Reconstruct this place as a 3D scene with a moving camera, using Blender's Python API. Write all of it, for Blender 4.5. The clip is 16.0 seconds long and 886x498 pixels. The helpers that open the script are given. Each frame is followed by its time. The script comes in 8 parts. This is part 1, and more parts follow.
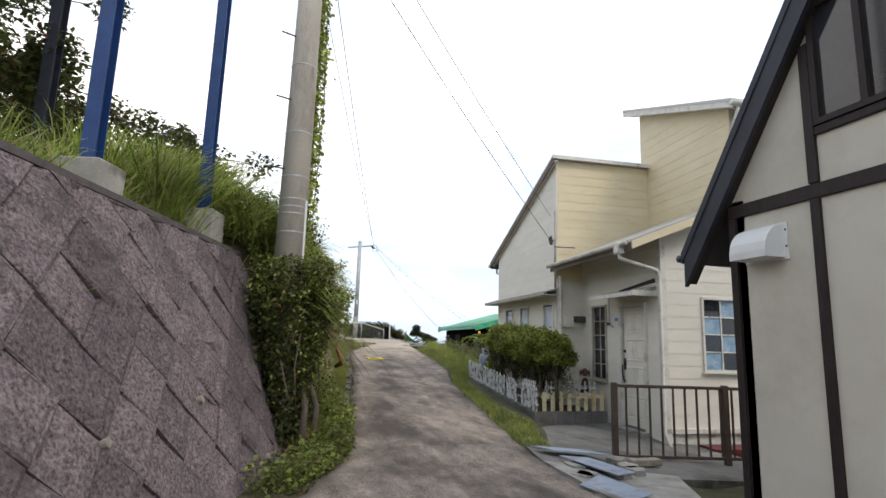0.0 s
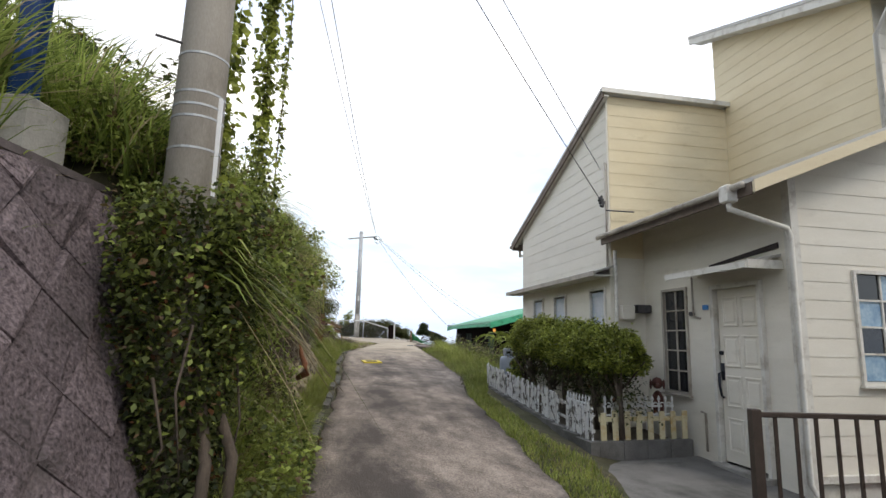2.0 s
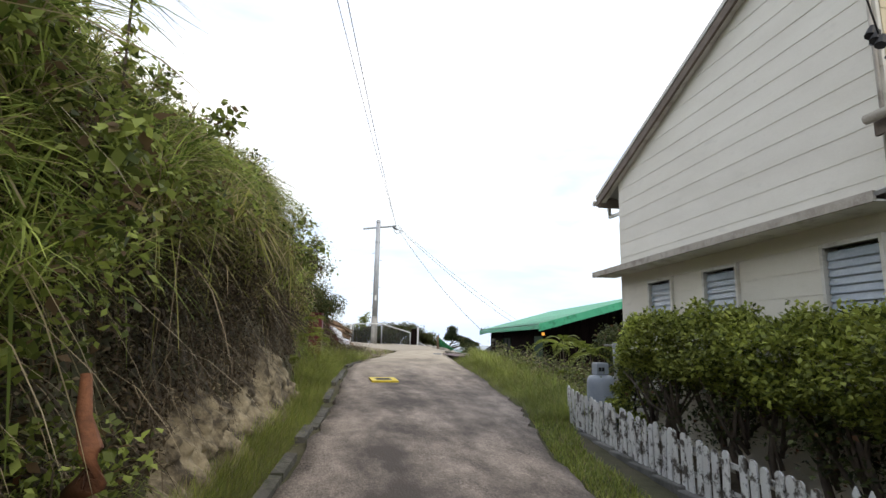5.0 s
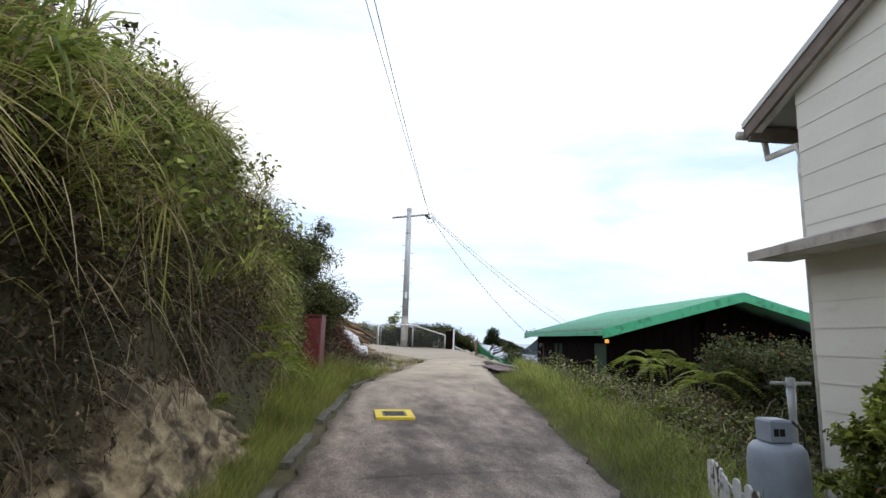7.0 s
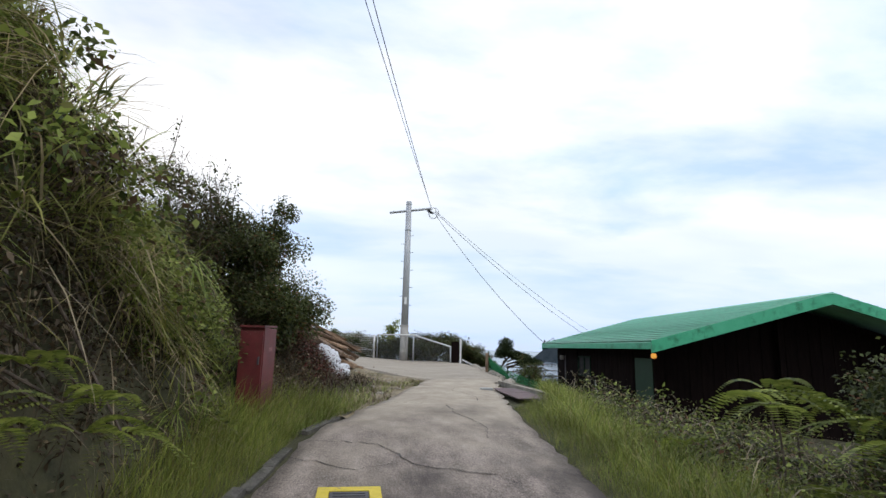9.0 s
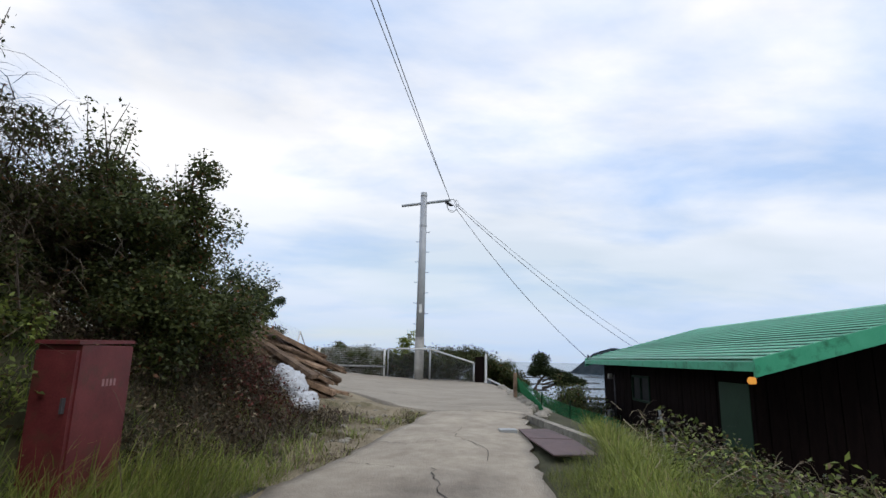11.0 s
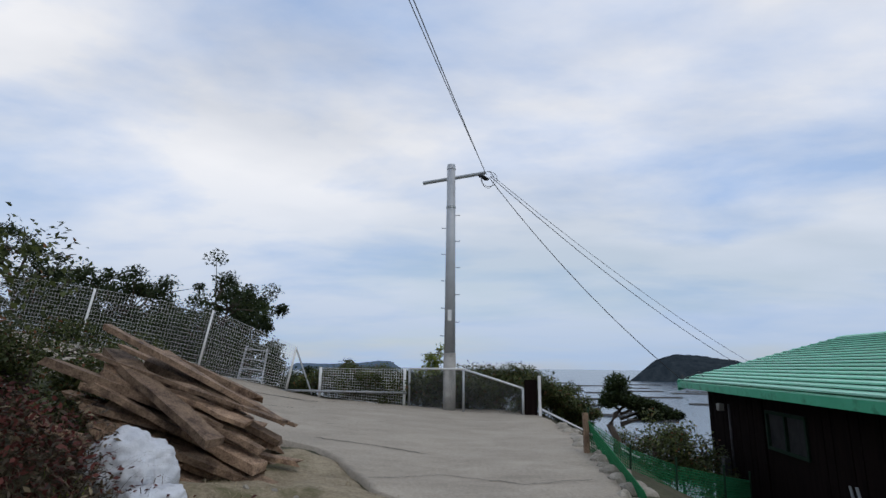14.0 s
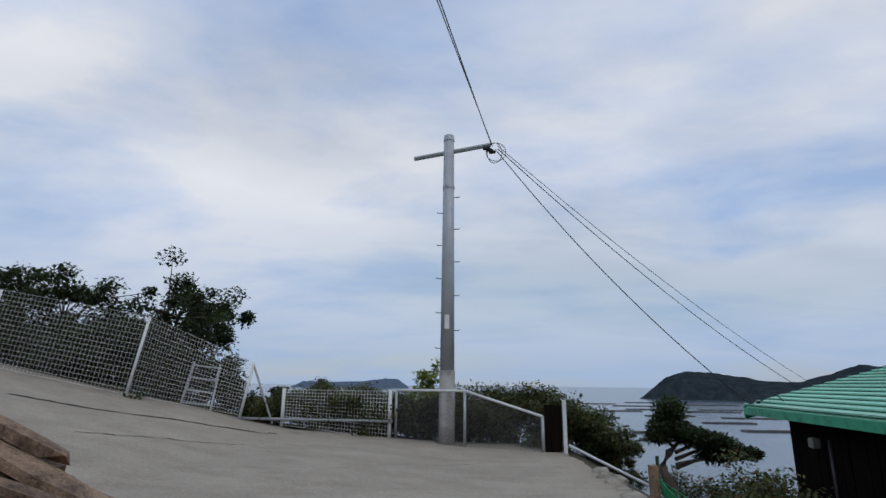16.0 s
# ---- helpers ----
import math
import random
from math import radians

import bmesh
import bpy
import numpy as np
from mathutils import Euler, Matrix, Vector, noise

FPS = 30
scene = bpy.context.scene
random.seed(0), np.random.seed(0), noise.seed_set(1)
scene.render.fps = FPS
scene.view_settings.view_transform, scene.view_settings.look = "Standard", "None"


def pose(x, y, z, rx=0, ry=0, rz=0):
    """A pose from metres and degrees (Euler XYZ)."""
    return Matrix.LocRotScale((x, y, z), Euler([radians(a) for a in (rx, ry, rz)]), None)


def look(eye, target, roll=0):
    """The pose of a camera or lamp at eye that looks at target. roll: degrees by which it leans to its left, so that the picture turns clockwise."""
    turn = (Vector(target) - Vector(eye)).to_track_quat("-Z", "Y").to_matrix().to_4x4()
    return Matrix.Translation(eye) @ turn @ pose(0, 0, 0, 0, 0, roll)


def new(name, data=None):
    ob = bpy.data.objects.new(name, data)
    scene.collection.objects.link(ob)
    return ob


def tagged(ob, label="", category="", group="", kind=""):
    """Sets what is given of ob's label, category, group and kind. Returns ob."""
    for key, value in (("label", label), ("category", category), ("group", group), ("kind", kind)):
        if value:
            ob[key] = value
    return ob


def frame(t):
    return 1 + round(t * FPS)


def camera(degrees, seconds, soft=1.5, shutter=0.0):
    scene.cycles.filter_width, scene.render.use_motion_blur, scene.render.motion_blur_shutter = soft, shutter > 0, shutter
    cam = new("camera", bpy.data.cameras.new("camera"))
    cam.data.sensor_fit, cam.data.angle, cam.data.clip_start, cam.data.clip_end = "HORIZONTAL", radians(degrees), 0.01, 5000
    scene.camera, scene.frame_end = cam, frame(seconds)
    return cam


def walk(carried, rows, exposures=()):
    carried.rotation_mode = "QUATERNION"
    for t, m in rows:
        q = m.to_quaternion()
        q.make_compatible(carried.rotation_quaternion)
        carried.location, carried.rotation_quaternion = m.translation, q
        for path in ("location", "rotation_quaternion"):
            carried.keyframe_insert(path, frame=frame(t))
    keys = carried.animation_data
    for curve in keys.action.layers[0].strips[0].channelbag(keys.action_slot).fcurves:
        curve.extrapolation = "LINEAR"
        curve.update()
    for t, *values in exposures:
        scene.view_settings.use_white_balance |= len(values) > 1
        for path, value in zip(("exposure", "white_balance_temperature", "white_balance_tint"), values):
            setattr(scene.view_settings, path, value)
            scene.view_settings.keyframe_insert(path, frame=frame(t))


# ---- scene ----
cam = camera(79.0, 16.0)
EXPOSURES = [(0.0, 0.12, 7050, 10), (4.5, 0.12, 7050, 10), (7.0, 0.0, 6720, 10), (9.0, -0.25, 6520, 10), (11.5, -0.58, 6400, 10), (14.0, -0.88, 6200, 10), (16.0, -1.06, 6050, 10)]
PATH = [
    (0, (-0.057, -0.987, 1.357), (0.478, 0.912, 1.687), 1.7),
    (0.5, (0.148, -0.296, 1.345), (0.681, 1.603, 1.676), 1.5),
    (1, (0.321, 0.408, 1.369), (0.841, 2.311, 1.695), 1.6),
    (1.5, (0.537, 1.151, 1.343), (1.048, 3.057, 1.669), 1.4),
    (2, (0.719, 1.885, 1.331), (1.224, 3.792, 1.659), 1.4),
    (2.5, (0.884, 2.638, 1.321), (1.386, 4.546, 1.652), 1.3),
    (3, (1.068, 3.361, 1.352), (1.557, 5.273, 1.679), 1.2),
    (3.5, (1.191, 4.091, 1.361), (1.669, 6.005, 1.689), 0.9),
    (4, (1.299, 4.78, 1.366), (1.769, 6.695, 1.7), 1.5),
    (4.5, (1.41, 5.529, 1.349), (1.857, 7.448, 1.693), 1.3),
    (7, (2.267, 9.384, 1.636), (2.539, 11.337, 1.967), 1.7),
    (7.5, (2.39, 10.093, 1.683), (2.628, 12.051, 2.014), 1.5),
    (8, (2.549, 10.774, 1.734), (2.779, 12.731, 2.072), 1.5),
    (8.5, (2.663, 11.558, 1.761), (2.894, 13.514, 2.108), 1.4),
    (9, (2.816, 12.248, 1.791), (3.056, 14.201, 2.149), 1.4),
    (11.5, (3.888, 15.971, 1.965), (3.937, 17.928, 2.372), 1.1),
    (12, (4.091, 16.629, 2.003), (4.088, 18.585, 2.421), 0.8),
    (12.5, (4.281, 17.325, 2.067), (4.246, 19.279, 2.491), 0.7),
    (13, (4.239, 18.01, 2.128), (4.205, 19.964, 2.555), 0.8),
    (13.5, (4.256, 18.722, 2.22), (4.18, 20.676, 2.638), 0.8),
    (14, (4.321, 19.386, 2.267), (4.232, 21.338, 2.69), 0.7),
    (14.5, (4.382, 20.077, 2.28), (4.276, 22.027, 2.712), 0.7),
    (15, (4.405, 20.78, 2.353), (4.293, 22.728, 2.79), 0.8),
    (15.5, (4.486, 21.465, 2.343), (4.347, 23.405, 2.808), 0.6),
    (16, (4.417, 22.138, 2.32), (4.303, 24.075, 2.804), 0.6),
]
walk(cam, [(t, look(eye, target, roll)) for t, eye, target, roll in PATH], exposures=EXPOSURES)


# ---------- world, sun, exposure ----------
world = bpy.data.worlds.new("overcast_sky")
scene.world = world
world.use_nodes = True
wn, wl = world.node_tree.nodes, world.node_tree.links
wn.clear()


def wnode(kind, **values):
    n = wn.new(kind)
    for key, value in values.items():
        n.inputs[key].default_value = value
    return n


SUN_EL, SUN_AZ = radians(48), radians(150)
w_out = wn.new("ShaderNodeOutputWorld")
w_sky = wn.new("ShaderNodeTexSky")
w_sky.sky_type = "NISHITA"
w_sky.sun_disc = False
w_sky.sun_elevation, w_sky.sun_rotation = SUN_EL, SUN_AZ
w_sky.air_density, w_sky.dust_density, w_sky.ozone_density = 1.4, 0.3, 3.0
w_co = wn.new("ShaderNodeTexCoord")
w_sep = wn.new("ShaderNodeSeparateXYZ")
wl.new(w_co.outputs["Generated"], w_sep.inputs[0])
w_up = wn.new("ShaderNodeMath")
w_up.operation = "MAXIMUM"
w_up.inputs[1].default_value = 0.0
wl.new(w_sep.outputs["Z"], w_up.inputs[0])
w_add = wn.new("ShaderNodeMath")
w_add.operation = "ADD"
w_add.inputs[1].default_value = 0.16
wl.new(w_up.outputs[0], w_add.inputs[0])
w_div = wn.new("ShaderNodeVectorMath")
w_div.operation = "DIVIDE"
w_cmb = wn.new("ShaderNodeCombineXYZ")
for socket in ("X", "Y", "Z"):
    wl.new(w_add.outputs[0], w_cmb.inputs[socket])
wl.new(w_co.outputs["Generated"], w_div.inputs[0])
wl.new(w_cmb.outputs[0], w_div.inputs[1])
w_map = wn.new("ShaderNodeMapping")
w_map.inputs["Scale"].default_value = (0.5, 0.75, 0.2)
w_map.inputs["Rotation"].default_value = (0, 0, radians(20))
w_map.inputs["Location"].default_value = (3.1, 1.7, 0)
wl.new(w_div.outputs[0], w_map.inputs[0])
w_noise = wnode("ShaderNodeTexNoise", Scale=0.95, Detail=8.0, Roughness=0.5, Distortion=0.15)
wl.new(w_map.outputs[0], w_noise.inputs["Vector"])
w_ramp = wn.new("ShaderNodeValToRGB")
w_ramp.color_ramp.elements[0].position, w_ramp.color_ramp.elements[0].color = 0.34, (0.62, 0.62, 0.62, 1)
w_ramp.color_ramp.elements[1].position, w_ramp.color_ramp.elements[1].color = 0.56, (1, 1, 1, 1)
wl.new(w_noise.outputs["Fac"], w_ramp.inputs[0])
w_noise2 = wnode("ShaderNodeTexNoise", Scale=1.5, Detail=9.0, Roughness=0.55, Distortion=0.2)
wl.new(w_map.outputs[0], w_noise2.inputs["Vector"])
w_tone = wn.new("ShaderNodeValToRGB")
w_tone.color_ramp.elements[0].position, w_tone.color_ramp.elements[0].color = 0.34, (0.84, 1.09, 1.56, 1)
w_tone.color_ramp.elements[1].position, w_tone.color_ramp.elements[1].color = 0.56, (1.72, 1.68, 1.66, 1)
wl.new(w_noise2.outputs["Fac"], w_tone.inputs[0])
# thin grey-blue haze towards the horizon
w_haze = wn.new("ShaderNodeMapRange")
w_haze.inputs["From Min"].default_value, w_haze.inputs["From Max"].default_value = 0.0, 0.36
w_haze.inputs["To Min"].default_value, w_haze.inputs["To Max"].default_value = 0.0, 1.0
wl.new(w_sep.outputs["Z"], w_haze.inputs["Value"])
w_mixh = wn.new("ShaderNodeMix")
w_mixh.data_type = "RGBA"
w_mixh.inputs[6].default_value = (0.78, 0.97, 1.26, 1)
wl.new(w_haze.outputs[0], w_mixh.inputs[0])
wl.new(w_tone.outputs[0], w_mixh.inputs[7])
w_bg1 = wnode("ShaderNodeBackground", Strength=0.15)
w_bg2 = wnode("ShaderNodeBackground", Strength=1.0)
wl.new(w_sky.outputs[0], w_bg1.inputs[0])
wl.new(w_mixh.outputs[2], w_bg2.inputs[0])
w_mix = wn.new("ShaderNodeMixShader")
wl.new(w_ramp.outputs[0], w_mix.inputs[0])
wl.new(w_bg1.outputs[0], w_mix.inputs[1])
wl.new(w_bg2.outputs[0], w_mix.inputs[2])
wl.new(w_mix.outputs[0], w_out.inputs[0])

sun = new("sun", bpy.data.lights.new("sun", "SUN"))
sun.data.energy, sun.data.angle, sun.data.color = 1.2, radians(18), (1.0, 0.95, 0.88)
sun.matrix_world = look((0, 0, 30), (-math.sin(SUN_AZ) * 30 / math.tan(SUN_EL), -math.cos(SUN_AZ) * 30 / math.tan(SUN_EL), 0))


# ---------- materials ----------
def mat(name, dark, light, scale=4.0, rough=0.85, bump=0.25, fine=60.0, metal=0.0, piece=0.0, stretch=(1, 1, 1), grain=0.35,
        stain=None, stain_scale=1.2, stain_cut=(0.5, 0.68), island=False, clear=0.0, spec=0.35):
    """A surface with large blotches, fine grain, relief and optional stains. piece: how far single pieces differ."""
    m = bpy.data.materials.new(name)
    m.use_nodes = True
    nodes, links = m.node_tree.nodes, m.node_tree.links
    bsdf = nodes["Principled BSDF"]
    geo = nodes.new("ShaderNodeNewGeometry")
    mp = nodes.new("ShaderNodeMapping")
    mp.inputs["Scale"].default_value = stretch
    links.new(geo.outputs["Position"], mp.inputs[0])
    big = nodes.new("ShaderNodeTexNoise")
    big.inputs["Scale"].default_value, big.inputs["Detail"].default_value, big.inputs["Roughness"].default_value = scale, 6, 0.6
    small = nodes.new("ShaderNodeTexNoise")
    small.inputs["Scale"].default_value, small.inputs["Detail"].default_value, small.inputs["Roughness"].default_value = fine, 3, 0.65
    links.new(mp.outputs[0], big.inputs["Vector"])
    links.new(mp.outputs[0], small.inputs["Vector"])
    blend = nodes.new("ShaderNodeMix")
    blend.inputs[0].default_value = grain
    links.new(big.outputs["Fac"], blend.inputs[2])
    links.new(small.outputs["Fac"], blend.inputs[3])
    ramp = nodes.new("ShaderNodeValToRGB")
    ramp.color_ramp.elements[0].position, ramp.color_ramp.elements[1].position = 0.32, 0.68
    ramp.color_ramp.elements[0].color, ramp.color_ramp.elements[1].color = (*dark, 1), (*light, 1)
    links.new(blend.outputs[0], ramp.inputs[0])
    colour = ramp.outputs[0]
    if stain:
        third = nodes.new("ShaderNodeTexNoise")
        third.inputs["Scale"].default_value, third.inputs["Detail"].default_value, third.inputs["Roughness"].default_value = stain_scale, 7, 0.68
        links.new(mp.outputs[0], third.inputs["Vector"])
        cut = nodes.new("ShaderNodeMapRange")
        cut.inputs["From Min"].default_value, cut.inputs["From Max"].default_value = stain_cut
        links.new(third.outputs["Fac"], cut.inputs["Value"])
        over = nodes.new("ShaderNodeMix")
        over.data_type = "RGBA"
        links.new(cut.outputs[0], over.inputs[0])
        links.new(colour, over.inputs[6])
        over.inputs[7].default_value = (*stain, 1)
        colour = over.outputs[2]
    if piece:
        hsv = nodes.new("ShaderNodeHueSaturation")
        rng = nodes.new("ShaderNodeMapRange")
        rng.inputs["To Min"].default_value, rng.inputs["To Max"].default_value = 1 - piece, 1 + piece
        if island:
            links.new(geo.outputs["Random Per Island"], rng.inputs["Value"])
        else:
            info = nodes.new("ShaderNodeObjectInfo")
            links.new(info.outputs["Random"], rng.inputs["Value"])
        links.new(rng.outputs[0], hsv.inputs["Value"])
        links.new(colour, hsv.inputs["Color"])
        colour = hsv.outputs[0]
    links.new(colour, bsdf.inputs["Base Color"])
    bsdf.inputs["Roughness"].default_value, bsdf.inputs["Metallic"].default_value = rough, metal
    bsdf.inputs["Specular IOR Level"].default_value = spec
    if clear:
        bsdf.inputs["Coat Weight"].default_value = clear
    if bump:
        bp = nodes.new("ShaderNodeBump")
        bp.inputs["Strength"].default_value, bp.inputs["Distance"].default_value = bump, 0.02
        links.new(blend.outputs[0], bp.inputs["Height"])
        links.new(bp.outputs[0], bsdf.inputs["Normal"])
    return m


def leaf_mat(name, dark, light, glow=0.35, spread=0.35, rough=0.55, dead=None, dead_cut=0.93):
    """Leaves and blades: each one a tint of its own, some light through it."""
    m = bpy.data.materials.new(name)
    m.use_nodes = True
    nodes, links = m.node_tree.nodes, m.node_tree.links
    bsdf, out = nodes["Principled BSDF"], nodes["Material Output"]
    geo = nodes.new("ShaderNodeNewGeometry")
    ramp = nodes.new("ShaderNodeValToRGB")
    ramp.color_ramp.elements[0].color, ramp.color_ramp.elements[1].color = (*dark, 1), (*light, 1)
    if dead:
        ramp.color_ramp.elements[1].position = dead_cut - 0.02
        e = ramp.color_ramp.elements.new(dead_cut)
        e.color = (*dead, 1)
    links.new(geo.outputs["Random Per Island"], ramp.inputs[0])
    big = nodes.new("ShaderNodeTexNoise")
    big.inputs["Scale"].default_value, big.inputs["Detail"].default_value = 1.6, 3
    links.new(geo.outputs["Position"], big.inputs["Vector"])
    rng = nodes.new("ShaderNodeMapRange")
    rng.inputs["From Min"].default_value, rng.inputs["From Max"].default_value = 0.3, 0.7
    rng.inputs["To Min"].default_value, rng.inputs["To Max"].default_value = 1 - spread, 1 + spread
    links.new(big.outputs["Fac"], rng.inputs["Value"])
    hsv = nodes.new("ShaderNodeHueSaturation")
    links.new(rng.outputs[0], hsv.inputs["Value"])
    links.new(ramp.outputs[0], hsv.inputs["Color"])
    links.new(hsv.outputs[0], bsdf.inputs["Base Color"])
    bsdf.inputs["Roughness"].default_value = rough
    bsdf.inputs["Specular IOR Level"].default_value = 0.3
    tr = nodes.new("ShaderNodeBsdfTranslucent")
    links.new(hsv.outputs[0], tr.inputs["Color"])
    mix = nodes.new("ShaderNodeMixShader")
    mix.inputs[0].default_value = glow
    links.new(bsdf.outputs[0], mix.inputs[1])
    links.new(tr.outputs[0], mix.inputs[2])
    links.new(mix.outputs[0], out.inputs[0])
    return m


M_ROAD = mat("worn_concrete_road", (0.034, 0.026, 0.022), (0.42, 0.35, 0.295), 3.0, 0.92, 0.9, 50, stretch=(1.25, 0.6, 1), grain=0.48,
             stain=(0.075, 0.062, 0.054), stain_scale=0.8, stain_cut=(0.45, 0.62))
M_SLAB = mat("pale_concrete", (0.215, 0.185, 0.145), (0.44, 0.385, 0.305), 1.4, 0.92, 0.6, 30, grain=0.55, stain=(0.22, 0.195, 0.155), stain_scale=0.7,
             stain_cut=(0.55, 0.75), stretch=(1, 1.8, 1))
M_CONC = mat("grey_concrete", (0.22, 0.21, 0.19), (0.40, 0.385, 0.35), 3, 0.9, 0.35, 70, stain=(0.12, 0.115, 0.10), stain_scale=2.0)
M_DARKCONC = mat("darker_grey_concrete", (0.10, 0.095, 0.088), (0.22, 0.21, 0.195), 2, 0.9, 0.4, 60, stain=(0.07, 0.07, 0.06), stain_scale=1.5)


def fade_to_pale(m, y0, y1):
    """The head of the lane was laid later, in a paler mix: a ragged change of colour along y."""
    nodes, links = m.node_tree.nodes, m.node_tree.links
    bsdf = nodes["Principled BSDF"]
    old = bsdf.inputs["Base Color"].links[0].from_socket
    geo = nodes.new("ShaderNodeNewGeometry")
    sep = nodes.new("ShaderNodeSeparateXYZ")
    links.new(geo.outputs["Position"], sep.inputs[0])
    nz = nodes.new("ShaderNodeTexNoise")
    nz.inputs["Scale"].default_value, nz.inputs["Detail"].default_value = 1.3, 6
    links.new(geo.outputs["Position"], nz.inputs["Vector"])
    ma = nodes.new("ShaderNodeMath")
    ma.operation = "MULTIPLY_ADD"
    ma.inputs[1].default_value = 7.0
    links.new(nz.outputs["Fac"], ma.inputs[0])
    links.new(sep.outputs["Y"], ma.inputs[2])
    cut = nodes.new("ShaderNodeMapRange")
    cut.interpolation_type = "SMOOTHSTEP"
    cut.inputs["From Min"].default_value, cut.inputs["From Max"].default_value = y0 + 3.5, y1 + 3.5
    links.new(ma.outputs[0], cut.inputs["Value"])
    fine = nodes.new("ShaderNodeTexNoise")
    fine.inputs["Scale"].default_value, fine.inputs["Detail"].default_value, fine.inputs["Roughness"].default_value = 2.5, 9, 0.72
    links.new(geo.outputs["Position"], fine.inputs["Vector"])
    ramp = nodes.new("ShaderNodeValToRGB")
    ramp.color_ramp.elements[0].position, ramp.color_ramp.elements[1].position = 0.3, 0.7
    ramp.color_ramp.elements[0].color, ramp.color_ramp.elements[1].color = (0.27, 0.225, 0.17, 1), (0.49, 0.425, 0.33, 1)
    links.new(fine.outputs["Fac"], ramp.inputs[0])
    mix = nodes.new("ShaderNodeMix")
    mix.data_type = "RGBA"
    links.new(cut.outputs[0], mix.inputs[0])
    links.new(old, mix.inputs[6])
    links.new(ramp.outputs[0], mix.inputs[7])
    links.new(mix.outputs[2], bsdf.inputs["Base Color"])


fade_to_pale(M_ROAD, 16.0, 22.0)
M_BLOCK = mat("rough_wall_block", (0.026, 0.019, 0.021), (0.245, 0.195, 0.205), 11, 0.95, 1.0, 38, piece=0.22, grain=0.78, stain=(0.07, 0.06, 0.058),
              stain_scale=1.3, stain_cut=(0.52, 0.7))
M_JOINT = mat("wall_mortar", (0.06, 0.050, 0.050), (0.15, 0.125, 0.125), 6, 0.95, 0.5, 80)
M_POLE = mat("pole_concrete", (0.26, 0.235, 0.20), (0.42, 0.385, 0.335), 2.5, 0.85, 0.2, 90, stain=(0.19, 0.165, 0.14), stain_scale=2.2, stretch=(1, 1, 0.35))
M_GREYPOLE = mat("grey_steel_pole", (0.34, 0.35, 0.36), (0.46, 0.47, 0.48), 3, 0.55, 0.05, 50, metal=0.2)
M_KERB = mat("old_dark_kerb", (0.04, 0.037, 0.032), (0.15, 0.14, 0.12), 5, 0.95, 0.8, 40, stain=(0.035, 0.04, 0.02), stain_scale=4)
M_SOIL = mat("soil", (0.07, 0.055, 0.038), (0.17, 0.14, 0.10), 3, 0.95, 0.8, 30)
M_GRASSGROUND = mat("grassy_soil", (0.026, 0.028, 0.013), (0.085, 0.08, 0.038), 3.5, 0.95, 1.0, 24, stain=(0.10, 0.082, 0.052), stain_scale=0.9)
M_SIDING = mat("cream_white_siding_paint", (0.67, 0.63, 0.54), (0.77, 0.735, 0.645), 1.4, 0.6, 0.06, 40, piece=0.02, stain=(0.58, 0.55, 0.47), stain_scale=2.5,
               stain_cut=(0.58, 0.8), stretch=(1, 1, 3))
M_CREAM = mat("yellow_cream_siding_paint", (0.63, 0.53, 0.345), (0.73, 0.635, 0.44), 1.4, 0.6, 0.06, 40, piece=0.02, stain=(0.55, 0.45, 0.27), stain_scale=2.5,
              stain_cut=(0.58, 0.8), stretch=(1, 1, 3))
M_TRIM = mat("white_trim_paint", (0.62, 0.60, 0.54), (0.72, 0.70, 0.64), 4, 0.5, 0.05, 60, stain=(0.42, 0.38, 0.32), stain_scale=5)
M_FASCIA = mat("weathered_fascia", (0.34, 0.30, 0.25), (0.52, 0.48, 0.41), 5, 0.7, 0.15, 70, stain=(0.22, 0.18, 0.15), stain_scale=3)
M_ROOFDARK = mat("dark_roof_edge", (0.018, 0.020, 0.028), (0.04, 0.044, 0.058), 4, 0.5, 0.1, 60)
M_ROOFTIN = mat("pale_metal_roof", (0.36, 0.35, 0.33), (0.48, 0.47, 0.44), 3, 0.45, 0.05, 60, metal=0.3)
M_BEIGE = mat("beige_render", (0.52, 0.48, 0.40), (0.62, 0.575, 0.49), 1.2, 0.85, 0.12, 110, stain=(0.46, 0.42, 0.34), stain_scale=0.9)
M_TIMBER = mat("dark_timber", (0.012, 0.008, 0.008), (0.035, 0.023, 0.021), 6, 0.6, 0.3, 60, stretch=(3, 3, 0.6))
M_VENT = mat("white_enamel", (0.62, 0.62, 0.60), (0.72, 0.72, 0.70), 5, 0.3, 0.02, 60)
M_BROWNSTEEL = mat("brown_painted_steel", (0.045, 0.032, 0.025), (0.085, 0.062, 0.05), 8, 0.45, 0.08, 90)
M_BLUESTEEL = mat("blue_painted_steel", (0.008, 0.03, 0.11), (0.018, 0.06, 0.19), 5, 0.4, 0.06, 80, stain=(0.06, 0.04, 0.03), stain_scale=6, stain_cut=(0.62, 0.75))
M_DARKSTEEL = mat("dark_steel", (0.01, 0.012, 0.02), (0.025, 0.028, 0.04), 5, 0.5, 0.05, 80)
M_WHITEWOOD = mat("flaking_white_paint", (0.60, 0.59, 0.57), (0.74, 0.73, 0.70), 12, 0.75, 0.35, 90, stain=(0.10, 0.085, 0.07), stain_scale=9, stain_cut=(0.51, 0.58), piece=0.08)
